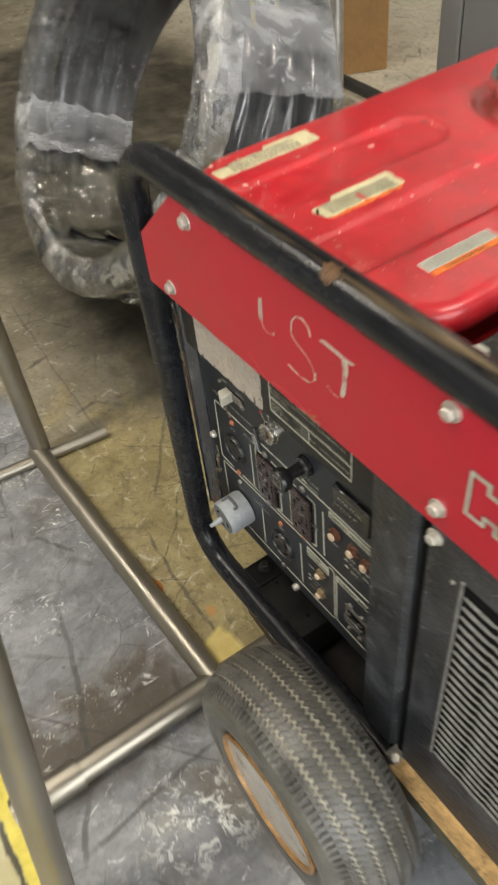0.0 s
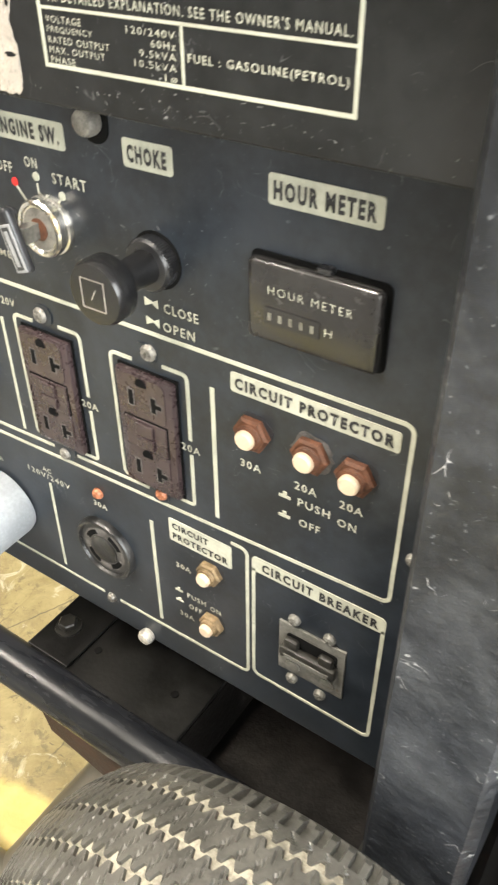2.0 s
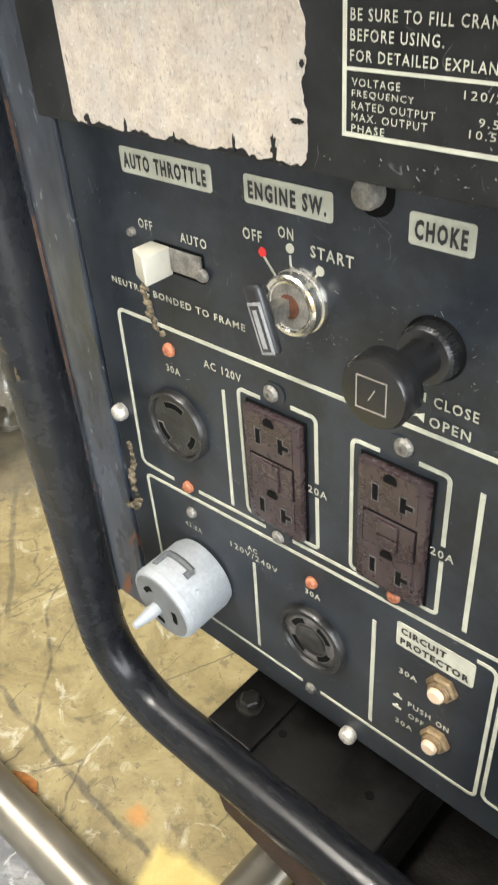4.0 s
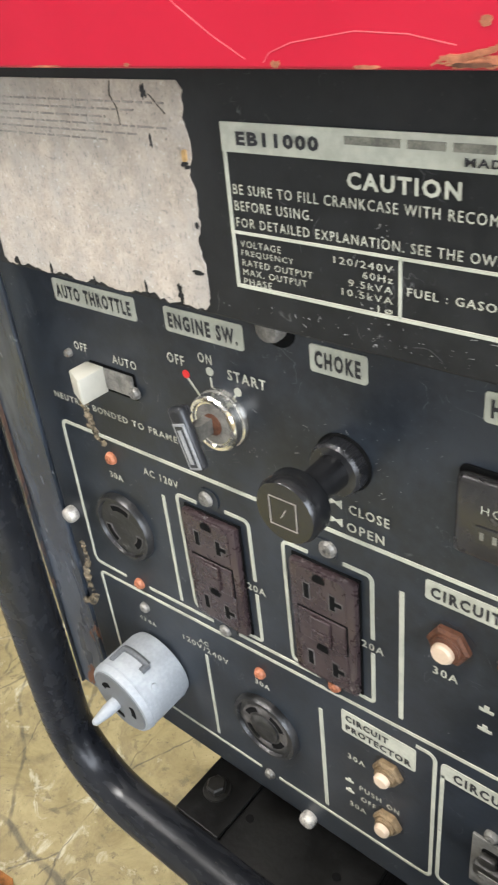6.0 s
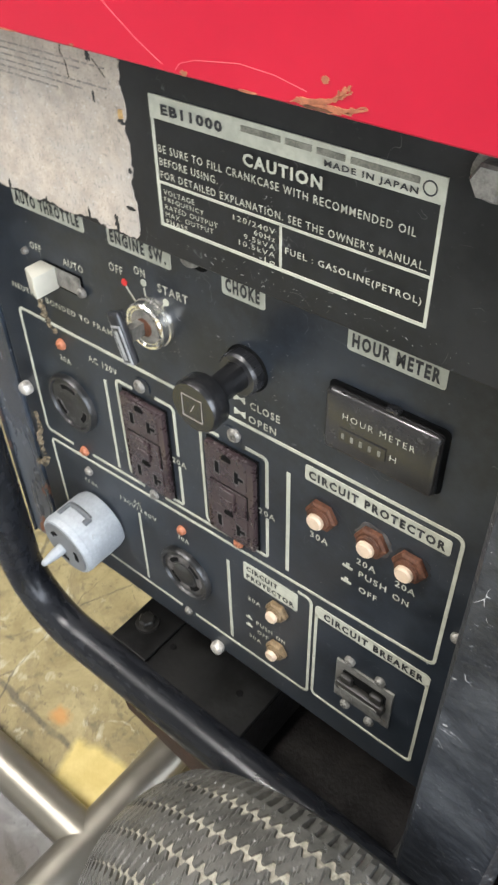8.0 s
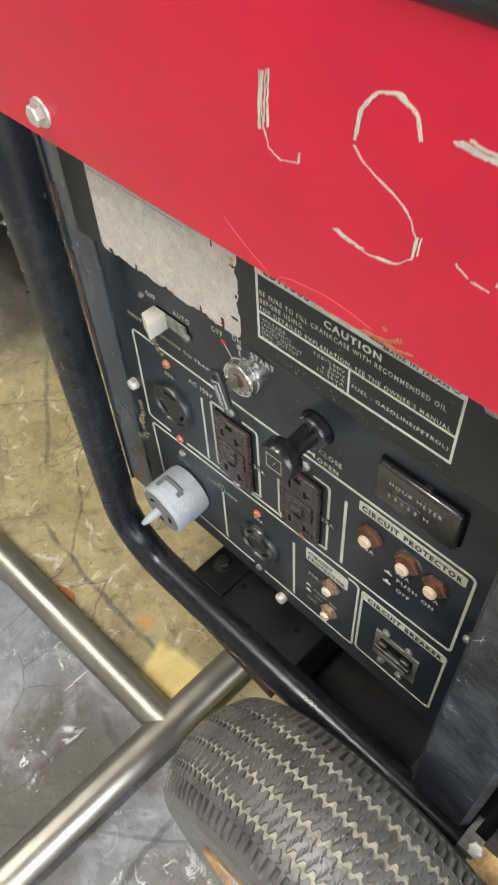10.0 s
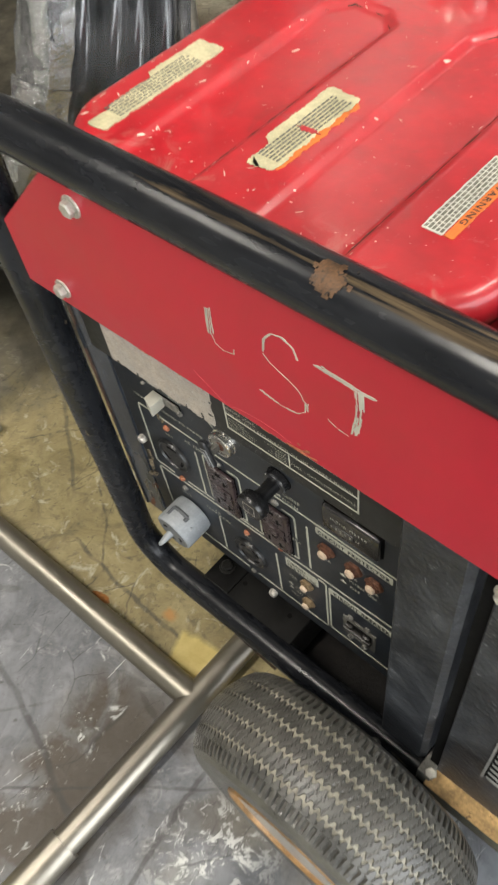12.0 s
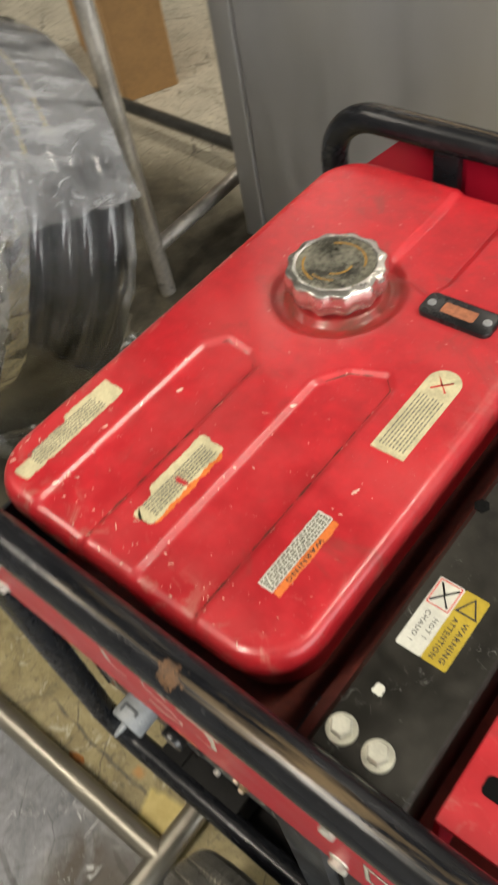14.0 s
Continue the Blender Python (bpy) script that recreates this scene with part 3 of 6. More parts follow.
        across = op("ABSOLUTE", op("ADD", op("ADD", op("MULTIPLY", rx, -uy), op("MULTIPLY", ry, ux)), op("MULTIPLY", op("SUBTRACT", nz(8, 3), 0.5), 0.03)))
        f = op("MULTIPLY", ramp(across, w * 0.25, w * 0.6, 1, 0), within(along, 0.0, length, 0.02))
        return op("MULTIPLY", op("MULTIPLY", f, ramp(nz(30, 5), 0.28, 0.5)), dark)

    for sc in SCUFFS:
        colour = mix(op("MULTIPLY", scuff(*sc), 0.85), colour, (0.04, 0.038, 0.036))
    patch = op("MULTIPLY", within(op("ADD", fx, op("MULTIPLY", Y, 0.25)), -0.180, -0.112, 0.004), within(op("SUBTRACT", fy, op("MULTIPLY", X, 0.16)), -0.078, -0.028, 0.004))
    colour = mix(patch, colour, mix(ramp(nz(50), 0.4, 0.7), (0.54, 0.42, 0.14), (0.64, 0.52, 0.20)))
    colour = mix(within(fy, -0.62, -0.458, 0.002), colour, mix(ramp(nz(20), 0.4, 0.7), (0.42, 0.38, 0.20), (0.54, 0.50, 0.31)))
    colour = mix(within(fy, -0.460, -0.452, 0.002), colour, (0.05, 0.045, 0.02))
    colour = mix(within(fy, -0.452, -0.424, 0.002), colour, mix(ramp(nz(30), 0.35, 0.65), (0.50, 0.41, 0.05), (0.72, 0.61, 0.10)))
    l.new(colour, b.inputs["Base Color"])
    l.new(ramp(nz(14), 0.3, 0.7, 0.34, 0.70), b.inputs["Roughness"])
    bp = n.new("ShaderNodeBump")
    bp.inputs["Strength"].default_value, bp.inputs["Distance"].default_value = 0.35, 0.003
    l.new(nz(45, 8, 0.4, 0.7), bp.inputs["Height"]), l.new(bp.outputs[0], b.inputs["Normal"])
    return m


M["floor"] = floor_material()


# ---- building helpers ----
def part(name, bm, mat, parent=None, label="", smooth=False, kind=""):
    """Links a bmesh as one mesh object under its parent."""
    me = bpy.data.meshes.new(name)
    bm.to_mesh(me)
    bm.free()
    for mm in (mat if isinstance(mat, (list, tuple)) else [mat]):
        me.materials.append(M[mm] if isinstance(mm, str) else mm)
    if smooth:
        me.shade_smooth()
        me.set_sharp_from_angle(angle=radians(38))
    ob = new(name, me)
    ob.parent = parent
    return tagged(ob, label, kind=kind)


def empty(name, label, category, group=""):
    return tagged(new(name), label, category, group)


def boxed(x0, x1, y0, y1, z0, z1, bevel=0.0, seg=2, into=None):
    bm = into or bmesh.new()
    r = bmesh.ops.create_cube(bm, size=1)
    bmesh.ops.transform(bm, matrix=Matrix.LocRotScale(((x0 + x1) / 2, (y0 + y1) / 2, (z0 + z1) / 2), None, (x1 - x0, y1 - y0, z1 - z0)), verts=r["verts"])
    if bevel:
        es = {e for v in r["verts"] for e in v.link_edges}
        bmesh.ops.bevel(bm, geom=list(es), offset=bevel, segments=seg, affect="EDGES", profile=0.5)
    return bm


def prism(poly, place, depth, bevel=0.0, into=None):
    """A flat outline of (a, b) pairs, laid by place(a, b, d), thickened from d=0 to d=depth."""
    bm = into or bmesh.new()
    lo = [bm.verts.new(place(a, b, 0)) for a, b in poly]
    hi = [bm.verts.new(place(a, b, depth)) for a, b in poly]
    fs = [bm.faces.new(lo[::-1]), bm.faces.new(hi)]
    for i in range(len(poly)):
        j = (i + 1) % len(poly)
        fs.append(bm.faces.new((lo[i], lo[j], hi[j], hi[i])))
    bmesh.ops.recalc_face_normals(bm, faces=fs)
    if bevel:
        bmesh.ops.bevel(bm, geom=list(fs[1].edges), offset=bevel, segments=2, affect="EDGES", profile=0.5)
    return bm


def on_panel(y):
    return lambda a, b, d: (a, y - d, b)


def on_top(z):
    return lambda a, b, d: (a, b, z + d)


def rounded(x0, x1, z0, z1, r, n=5, corners=(1, 1, 1, 1)):
    """A rounded outline, counter-clockwise from the lower left; corners: ll, lr, ur, ul."""
    out = []
    for (cx, cz, a0), on in zip(((x0 + r, z0 + r, 180), (x1 - r, z0 + r, 270), (x1 - r, z1 - r, 0), (x0 + r, z1 - r, 90)), corners):
        if not on:
            out.append((cx + math.copysign(r, math.cos(radians(a0 + 45))), cz + math.copysign(r, math.sin(radians(a0 + 45)))))
            continue
        out += [(cx + r * math.cos(radians(a0 + 90 * i / n)), cz + r * math.sin(radians(a0 + 90 * i / n))) for i in range(n + 1)]
    return out


def fillet(pts, r, n=10):
    """A polyline with its corners rounded."""
    P = [Vector(p) for p in pts]
    out = [P[0]]
    for a, c, b in zip(P, P[1:], P[2:]):
        u, w = (a - c).normalized(), (b - c).normalized()
        half = u.angle(w) / 2
        d = min(r / math.tan(half), (a - c).length * 0.49, (b - c).length * 0.49)
        rr = d * math.tan(half)
        o = c + (u + w).normalized() * (rr / math.sin(half))
        p0, p1 = c + u * d - o, c + w * d - o
        ang = p0.angle(p1)
        ax = p0.cross(p1).normalized()
        out += [o + Matrix.Rotation(ang * i / n, 3, ax) @ p0 for i in range(n + 1)]
    return out + [P[-1]]


def sweep(pts, r, seg=20, closed=False, into=None, cap=True):
    """A round tube along a path."""
    bm = into or bmesh.new()
    P = [Vector(p) for p in pts]
    N = len(P)
    tang = [((P[(i + 1) % N] if closed or i < N - 1 else P[i]) - (P[i - 1] if closed or i else P[i])).normalized() for i in range(N)]
    ref = Vector((0, 0, 1)) if abs(tang[0].z) < 0.9 else Vector((1, 0, 0))
    up = (ref - tang[0] * ref.dot(tang[0])).normalized()
    rings = []
    for p, t in zip(P, tang):
        up = (up - t * up.dot(t)).normalized()
        side = t.cross(up)
        rings.append([bm.verts.new(p + (up * math.cos(2 * math.pi * k / seg) + side * math.sin(2 * math.pi * k / seg)) * r) for k in range(seg)])
    for i in range(N if closed else N - 1):
        a, b = rings[i], rings[(i + 1) % N]
        for k in range(seg):
            bm.faces.new((a[k], a[(k + 1) % seg], b[(k + 1) % seg], b[k]))
    if cap and not closed:
        bm.faces.new(rings[0][::-1]), bm.faces.new(rings[-1])
    bmesh.ops.recalc_face_normals(bm, faces=bm.faces)
    return bm


def turned(profile, at, axis, seg=32, into=None, wave=None):
    """A turned body: profile of (radius, height) along an axis from a point; wave(angle, i) scales the radius."""
    bm = into or bmesh.new()
    q = Vector((0, 0, 1)).rotation_difference(Vector(axis)).to_matrix()
    o = Vector(at)
    rings = []
    for i, (r, h) in enumerate(profile):
        ring = []
        for k in range(seg):
            a = 2 * math.pi * k / seg
            rr = r * (wave(a, i) if wave else 1)
            ring.append(bm.verts.new(o + q @ Vector((rr * math.cos(a), rr * math.sin(a), h))))
        rings.append(ring)
    fs = []
    for a, b in zip(rings, rings[1:]):
        for k in range(seg):
            fs.append(bm.faces.new((a[k], a[(k + 1) % seg], b[(k + 1) % seg], b[k])))
    fs += [bm.faces.new(rings[0][::-1]), bm.faces.new(rings[-1])]
    bmesh.ops.recalc_face_normals(bm, faces=fs)
    return bm


def ribbon(pts, w, place, depth=0.0003, into=None):
    """A flat stroke of width w along (a, b) points, mitred at its bends; closed where it ends at its start."""
    bm = into or bmesh.new()
    P = [Vector(p) for p in pts]
    P = [p for i, p in enumerate(P) if i == 0 or (p - P[i - 1]).length > 1e-6]
    closed = len(P) > 3 and (P[0] - P[-1]).length < 1e-6
    if closed:
        P = P[:-1]
    n = len(P)
    sides = []
    for i in range(n):
        u = (P[i] - P[i - 1]).normalized() if closed or i else (P[1] - P[0]).normalized()
        v = (P[(i + 1) % n] - P[i]).normalized() if closed or i < n - 1 else u
        t = (u + v).normalized() if (u + v).length > 1e-4 else u
        k = w / 2 / max(0.5, abs(t.dot(u)))
        sides.append(Vector((-t.y, t.x)) * k)
    ring = [[bm.verts.new(place(q.x, q.y, d)) for q, d in ((p + s, 0), (p - s, 0), (p - s, depth), (p + s, depth))] for p, s in zip(P, sides)]
    fs = []
    for i in range(n if closed else n - 1):
        A, B = ring[i], ring[(i + 1) % n]
        fs += [bm.faces.new((A[k], A[(k + 1) % 4], B[(k + 1) % 4], B[k])) for k in range(4)]
    if not closed:
        fs += [bm.faces.new(ring[0]), bm.faces.new(ring[-1][::-1])]
    bmesh.ops.recalc_face_normals(bm, faces=fs)
    return bm


def arc_path(pts, r):
    return [(p.x, p.z) for p in fillet([(a, 0, b) for a, b in pts], r, 5)]


def letters(body, x0, x1, z0, z1, place, mat, parent, bold=0.02, turn=0, name="lettering", space=1.22):
    """Words in the built-in font, fitted to a rectangle of a surface; turn: quarter turns."""
    cu = bpy.data.curves.new("words", "FONT")
    cu.body, cu.offset, cu.resolution_u, cu.space_character = body, bold, 2, space
    tmp = new("words", cu)
    bpy.context.view_layer.update()
    me = bpy.data.meshes.new_from_object(tmp.evaluated_get(bpy.context.evaluated_depsgraph_get()))
    bpy.data.objects.remove(tmp)
    bpy.data.curves.remove(cu)
    pad = (z1 - z0 if turn % 2 == 0 else x1 - x0) * 0.06
    if turn % 2 == 0:
        z0, z1 = z0 + pad, z1 - pad
    else:
        x0, x1 = x0 + pad, x1 - pad
    bm = bmesh.new()
    bm.from_mesh(me)
    bpy.data.meshes.remove(me)
    xs, ys = [v.co.x for v in bm.verts], [v.co.y for v in bm.verts]
    ax, bx, ay, by = min(xs), max(xs), min(ys), max(ys)
    for v in bm.verts:
        u, w = (v.co.x - ax) / (bx - ax), (v.co.y - ay) / max(1e-6, by - ay)
        for _ in range(turn):
            u, w = 1 - w, u
        v.co = Vector(place(x0 + u * (x1 - x0), z0 + w * (z1 - z0), 0.0007))
    return part(name, bm, mat, parent)


def bars(rows, place, mat, parent, name="printed_bar", h=0.0007):
    """Plain bars for writing too small to read: rows of (x0, x1, z, height)."""
    for x0, x1, z, hh in rows:
        part(name, prism([(x0, z - hh / 2), (x1, z - hh / 2), (x1, z + hh / 2), (x0, z + hh / 2)], place, h), mat, parent)


def hexbolt(parent, at, axis, r=0.008, h=0.005, mat="zinc", washer=True, name="bolt"):
    prof = [(r * 0.93, 0.0), (r, 0.0008), (r, h * 0.8), (r * 0.85, h), (r * 0.3, h)]
    bm = bmesh.new()
    if washer:
        turned([(r * 1.35, -0.001), (r * 1.4, 0.0), (r * 1.35, 0.0012)], at, axis, 24, bm)
    turned(prof, Vector(at) + Vector(axis) * 0.001, axis, 6, bm)
    return part(name, bm, mat, parent)


def screw(parent, x, z, y=0.0, r=0.004, mat="dirty_zinc", name="screw"):
    bm = turned([(r, 0.0), (r, 0.0012), (r * 0.75, 0.0026), (r * 0.35, 0.003)], (x, y, z), (0, -1, 0), 14)
    a = random.uniform(0, math.pi)
    for k in (0, math.pi / 2):
        c, s = math.cos(a + k), math.sin(a + k)
        ribbon([(x - c * r * 0.55, z - s * r * 0.55), (x + c * r * 0.55, z + s * r * 0.55)], r * 0.25, on_panel(y - 0.0029), 0.0003, bm)
    return part(name, bm, mat, parent, smooth=False)


def blob(x0, x1, z0, z1, seed, n=26, rough=0.55):
    """An uneven chip of paint: a ragged closed outline inside a box."""
    r = random.Random(seed)
    cx, cz, pts = (x0 + x1) / 2, (z0 + z1) / 2, []
    for k in range(n):
        a = 2 * math.pi * k / n
        q = 1 - rough * abs(noise.noise(Vector((math.cos(a) * 1.9, math.sin(a) * 1.9, seed * 3.7)))) * 1.3 - r.uniform(0, 0.10)
        pts.append((cx + (x1 - x0) / 2 * q * math.cos(a), cz + (z1 - z0) / 2 * q * math.sin(a)))
    return pts


def torn(x0, x1, z0, z1, amp, seed, n=26, sides="lrbt"):
    """A sheet's outline with torn edges."""
    amp = min(amp, 0.22 * min(x1 - x0, z1 - z0))
    pts = []
    for (a, b), (c, d), s in (((x0 + amp, z0), (x1 - amp, z0), "b"), ((x1, z0 + amp), (x1, z1 - amp), "r"), ((x1 - amp, z1), (x0 + amp, z1), "t"), ((x0, z1 - amp), (x0, z0 + amp), "l")):
        length = math.hypot(c - a, d - b)
        k = max(4, int(n * length / ((x1 - x0) + (z1 - z0))))
        for i in range(k + 1):
            f = i / k
            px, pz = a + (c - a) * f, b + (d - b) * f
            j = 0.0
            if s in sides:
                q = Vector((px * 160, pz * 160, seed))
                j = amp * max(0.0, min(0.98, 0.35 + 0.75 * noise.noise(q * 0.7) + 0.55 * noise.noise(q * 2.9)))
            pts.append((px + (j if s == "l" else -j if s == "r" else 0), pz + (j if s == "b" else -j if s == "t" else 0)))
    return pts


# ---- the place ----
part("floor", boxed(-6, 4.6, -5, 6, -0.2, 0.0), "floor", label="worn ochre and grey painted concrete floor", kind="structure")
tagged(part("ceiling", boxed(-6.2, 4.6, -5.2, 6.2, 3.9, 4.1), "ceiling", label="plain sheet ceiling of the workshop", kind="structure"))
part("wall_north", boxed(-6.2, 4.6, 6.0, 6.2, 0, 3.9), "wall", label="painted block wall", kind="structure")
part("wall_west", boxed(-6.2, -6.0, -5.2, 6.0, 0, 3.9), "wall", label="painted block wall", kind="structure")
# wall out of view, made white as a reflector for the front side
part("wall_south", boxed(-6.2, 4.6, -5.2, -5.0, 0, 3.9), "white_wall", label="unseen white wall, added to bounce light onto the front", kind="structure")
bm = boxed(4.4, 4.6, -5.0, -4.6, 0, 3.9)
boxed(4.4, 4.6, 2.2, 6.0, 0, 3.9, into=bm)
boxed(4.4, 4.6, -4.6, 2.2, 3.5, 3.9, into=bm)
part("wall_east", bm, "wall", label="painted block wall with an open loading door", kind="structure")
part("ground", boxed(4.6, 90, -60, 60, -0.25, -0.02), "wall", label="pale concrete yard outside the door", kind="structure")
# unseen fixtures, added to go with the lamps above
for lx, ly, _ in ADDED_LAMPS:
    lamp = empty("added_ceiling_light", "white fluorescent ceiling fixture, unseen, put in for an added lamp", "light", "ceiling lights")
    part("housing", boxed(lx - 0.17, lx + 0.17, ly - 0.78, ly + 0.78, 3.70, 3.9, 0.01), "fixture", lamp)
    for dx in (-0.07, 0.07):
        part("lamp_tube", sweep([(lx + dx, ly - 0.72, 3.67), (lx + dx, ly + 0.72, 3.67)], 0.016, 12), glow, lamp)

# ---- generator ----
gen = empty("generator", "large open-frame petrol generator, red and black, scratched, on pneumatic wheels", "generator")

# tubular frame: a loop on each long side and cross tubes
YF, YB, TR = -0.031, 0.568, 0.0162
XL, XR, ZT, ZB = -0.212, 0.640, 0.757, 0.152


def loop(y, name):
    pts = [(0.2, y, ZT), (XL, y, ZT), (XL, y, ZB), (XR, y, ZB), (XR, y, ZT), (0.2, y, ZT)]
    path = fillet(pts, 0.062, 12)
    return part(name, sweep(path[:-1], TR, 24, closed=True), "tube", gen, "black painted steel tube, worn to primer on top", smooth=True)


loop(YF, "frame_loop"), loop(YB, "frame_loop")
for x, z in ((XR - 0.03, ZB), (0.36, ZB)):
    part("cross_tube", sweep([(x, YF + 0.012, z), (x, YB - 0.012, z)], 0.014, 16), "tube", gen, smooth=True)

# rust patch on the top rail
rp = random.Random(5)
bm = bmesh.new()
grid = [[bm.verts.new((0.099 + (i - 14) * 0.0009, YF - (TR + 0.0003) * math.sin(radians(-20 + 5 * j)), ZT + (TR + 0.0003) * math.cos(radians(-20 + 5 * j)))) for j in range(17)] for i in range(29)]
for i in range(28):
    for j in range(16):
        d = math.hypot((i - 13.5) / 14, (j - 7.5) / 8) + 0.55 * noise.noise(Vector((i * 0.23, j * 0.31, 4.0))) + rp.uniform(-0.08, 0.08)
        if d < 0.72:
            bm.faces.new((grid[i][j], grid[i][j + 1], grid[i + 1][j + 1], grid[i + 1][j]))
bmesh.ops.delete(bm, geom=[v for v in bm.verts if not v.link_faces], context="VERTS")
bmesh.ops.recalc_face_normals(bm, faces=bm.faces)
part("rust_patch", bm, "rust_spot", gen, "orange-brown rust patch on the top tube")

# base tray and mounting feet
part("base_tray", boxed(-0.122, 0.010, -0.022, 0.40, 0.160, 0.164, 0.001), "tray", gen, "grimy black steel base tray, coloured darker for its shade")
part("tray_strip", boxed(-0.124, -0.086, -0.020, 0.42, 0.1645, 0.167, 0.0008), "tray", gen)
part("sump_floor", boxed(0.010, 0.62, -0.012, 0.53, 0.100, 0.105), "grime", gen, "grimy floor under the engine, blackened for its shade")
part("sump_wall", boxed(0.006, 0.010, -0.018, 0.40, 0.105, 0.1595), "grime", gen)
for hx, hy in ((-0.079, 0.004), (-0.012, 0.006)):
    part("tray_hole", turned([(0.0028, 0), (0.0028, 0.0006)], (hx, hy, 0.164), (0, 0, 1), 14), "void", gen)
hexbolt(gen, (-0.109, 0.006, 0.1675), (0, 0, 1), 0.007, 0.006, "worn_black")
part("skid_foot", prism([(-0.118, 0.140), (-0.105, 0.09), (-0.012, 0.065), (-0.012, 0.140)], lambda a, b, d: (a, -0.032 + d, b), 0.018), "rust_brown", gen, "rusted steel mounting foot")
# coloured flat black in place of the shade behind the panels
part("engine_block", boxed(0.03, 0.6, 0.14, 0.50, 0.105, 0.56, 0.02), "void", gen, "engine block behind the panels, blacked out for shade")
part("alternator", turned([(0.02, 0), (0.10, 0.0), (0.115, 0.02), (0.115, 0.16), (0.10, 0.18)], (-0.16, 0.27, 0.30), (1, 0, 0), 32), "upper", gen, smooth=True)

# lower control panel
cp = part("control_panel", boxed(-0.192, 0.141, 0.0, 0.006, 0.222, 0.66, 0.0015), "panel", gen, "charcoal control panel with cream print, scratched")
part("panel_return", boxed(-0.192, -0.188, 0.006, 0.20, 0.24, 0.66), "panel", gen)
part("panel_shelf", boxed(-0.188, 0.139, 0.006, 0.15, 0.236, 0.240), "panel", gen)
LOW = on_panel(0.0)
part("side_strip", boxed(-0.232, -0.1965, 0.001, 0.006, 0.20, 0.62, 0.001), "strip", gen, "flat blue-grey side strip with rust")


part("strip_edge", boxed(-0.2330, -0.2310, -0.0010, 0.0065, 0.20, 0.60, 0.0003), "rust_edge", gen, "rusty edge of the side strip")


def rule(pts, r=0.0, w=0.0019):
    p = arc_path(pts, r) if r else pts
    return part("printed_rule", ribbon(p, w, LOW, 0.0004), "cream", cp)


def tag(text, x0, x1, z0, z1, pad=0.0024):
    part("printed_tag", prism(rounded(x0, x1, z0, z1, 0.0014), LOW, 0.0004), "cream", cp)
    letters(text, x0 + pad, x1 - pad, z0 + 0.0016, z1 - 0.0016, on_panel(-0.0001), "ink", cp, 0.045, space=1.3)


def say(text, x0, x1, z0, z1, mat="cream", bold=0.015):
    letters(text, x0, x1, z0, z1, LOW, mat, cp, bold)


tag("AUTO THROTTLE", -0.149, -0.094, 0.5165, 0.5275)
tag("ENGINE SW.", -0.0765, -0.0345, 0.5165, 0.5275)
tag("CHOKE", -0.0035, 0.0205, 0.5165, 0.5275)
tag("HOUR METER", 0.0625, 0.1065, 0.5155, 0.5265)
say("OFF", -0.143, -0.1335, 0.4925, 0.4975), say("AUTO", -0.116, -0.100, 0.4915, 0.4965)
say("OFF", -0.0785, -0.0685, 0.5015, 0.507), say("ON", -0.060, -0.0525, 0.506, 0.5112), say("START", -0.0445, -0.025, 0.5017, 0.507)
say("NEUTRAL BONDED TO FRAME", -0.170, -0.081, 0.4592, 0.4632, bold=0.01)
say("AC 120V", -0.110, -0.086, 0.4317, 0.4367), say("30A", -0.138, -0.128, 0.4198, 0.4244)
say("20A", -0.0485, -0.0375, 0.3877, 0.3925), say("20A", 0.0155, 0.0265, 0.3877, 0.3925)
say("AC", -0.0915, -0.0845, 0.3255, 0.3292), say("120V/240V", -0.1045, -0.0705, 0.3200, 0.3246, bold=0.0)
say("30A", -0.0522, -0.0422, 0.3185, 0.3228)
say("43.8A", -0.141, -0.1275, 0.3155, 0.3195, bold=0.0)
say("CLOSE", 0.0112, 0.0292, 0.4578, 0.463), say("OPEN", 0.010, 0.027, 0.4488, 0.454)
say("30A", 0.0492, 0.0602, 0.3928, 0.3978), say("20A", 0.0775, 0.0885, 0.3928, 0.3978), say("20A", 0.0995, 0.1105, 0.3928, 0.3978)
say("PUSH", 0.0795, 0.0955, 0.384, 0.389), say("ON", 0.0992, 0.1082, 0.3825, 0.3875), say("OFF", 0.0805, 0.0912, 0.3725, 0.3775)
say("30A", 0.0055, 0.0155, 0.3025, 0.3068), say("30A", 0.0055, 0.0155, 0.2632, 0.2675)
say("PUSH", 0.0118, 0.0245, 0.2815, 0.2858), say("ON", 0.0275, 0.0345, 0.2805, 0.2848), say("OFF", 0.0125, 0.0212, 0.273, 0.2773)
tag("CIRCUIT PROTECTOR", 0.0445, 0.1225, 0.4315, 0.4412)
part("printed_tag", prism(rounded(0.0025, 0.0425, 0.3215, 0.3372, 0.0014), LOW, 0.0004), "cream", cp)
letters("CIRCUIT", 0.005, 0.0285, 0.3305, 0.3355, on_panel(-0.0001), "ink", cp, 0.04)
letters("PROTECTOR", 0.005, 0.0405, 0.3235, 0.3285, on_panel(-0.0001), "ink", cp, 0.04)
part("printed_tag", prism(rounded(0.0548, 0.1275, 0.3292, 0.3392, 0.003, corners=(0, 0, 1, 1)), LOW, 0.0004), "cream", cp)
letters("CIRCUIT BREAKER", 0.0610, 0.1240, 0.3308, 0.3376, on_panel(-0.0001), "ink", cp, 0.045, space=1.3)
# outlines of the fields
rule([(-0.146, 0.3465), (-0.1722, 0.3465), (-0.1702, 0.4448), (0.127, 0.4458), (0.127, 0.3505), (0.02, 0.3462), (-0.1705, 0.3385), (-0.1692, 0.244), (-0.0565, 0.2435)], 0.004)
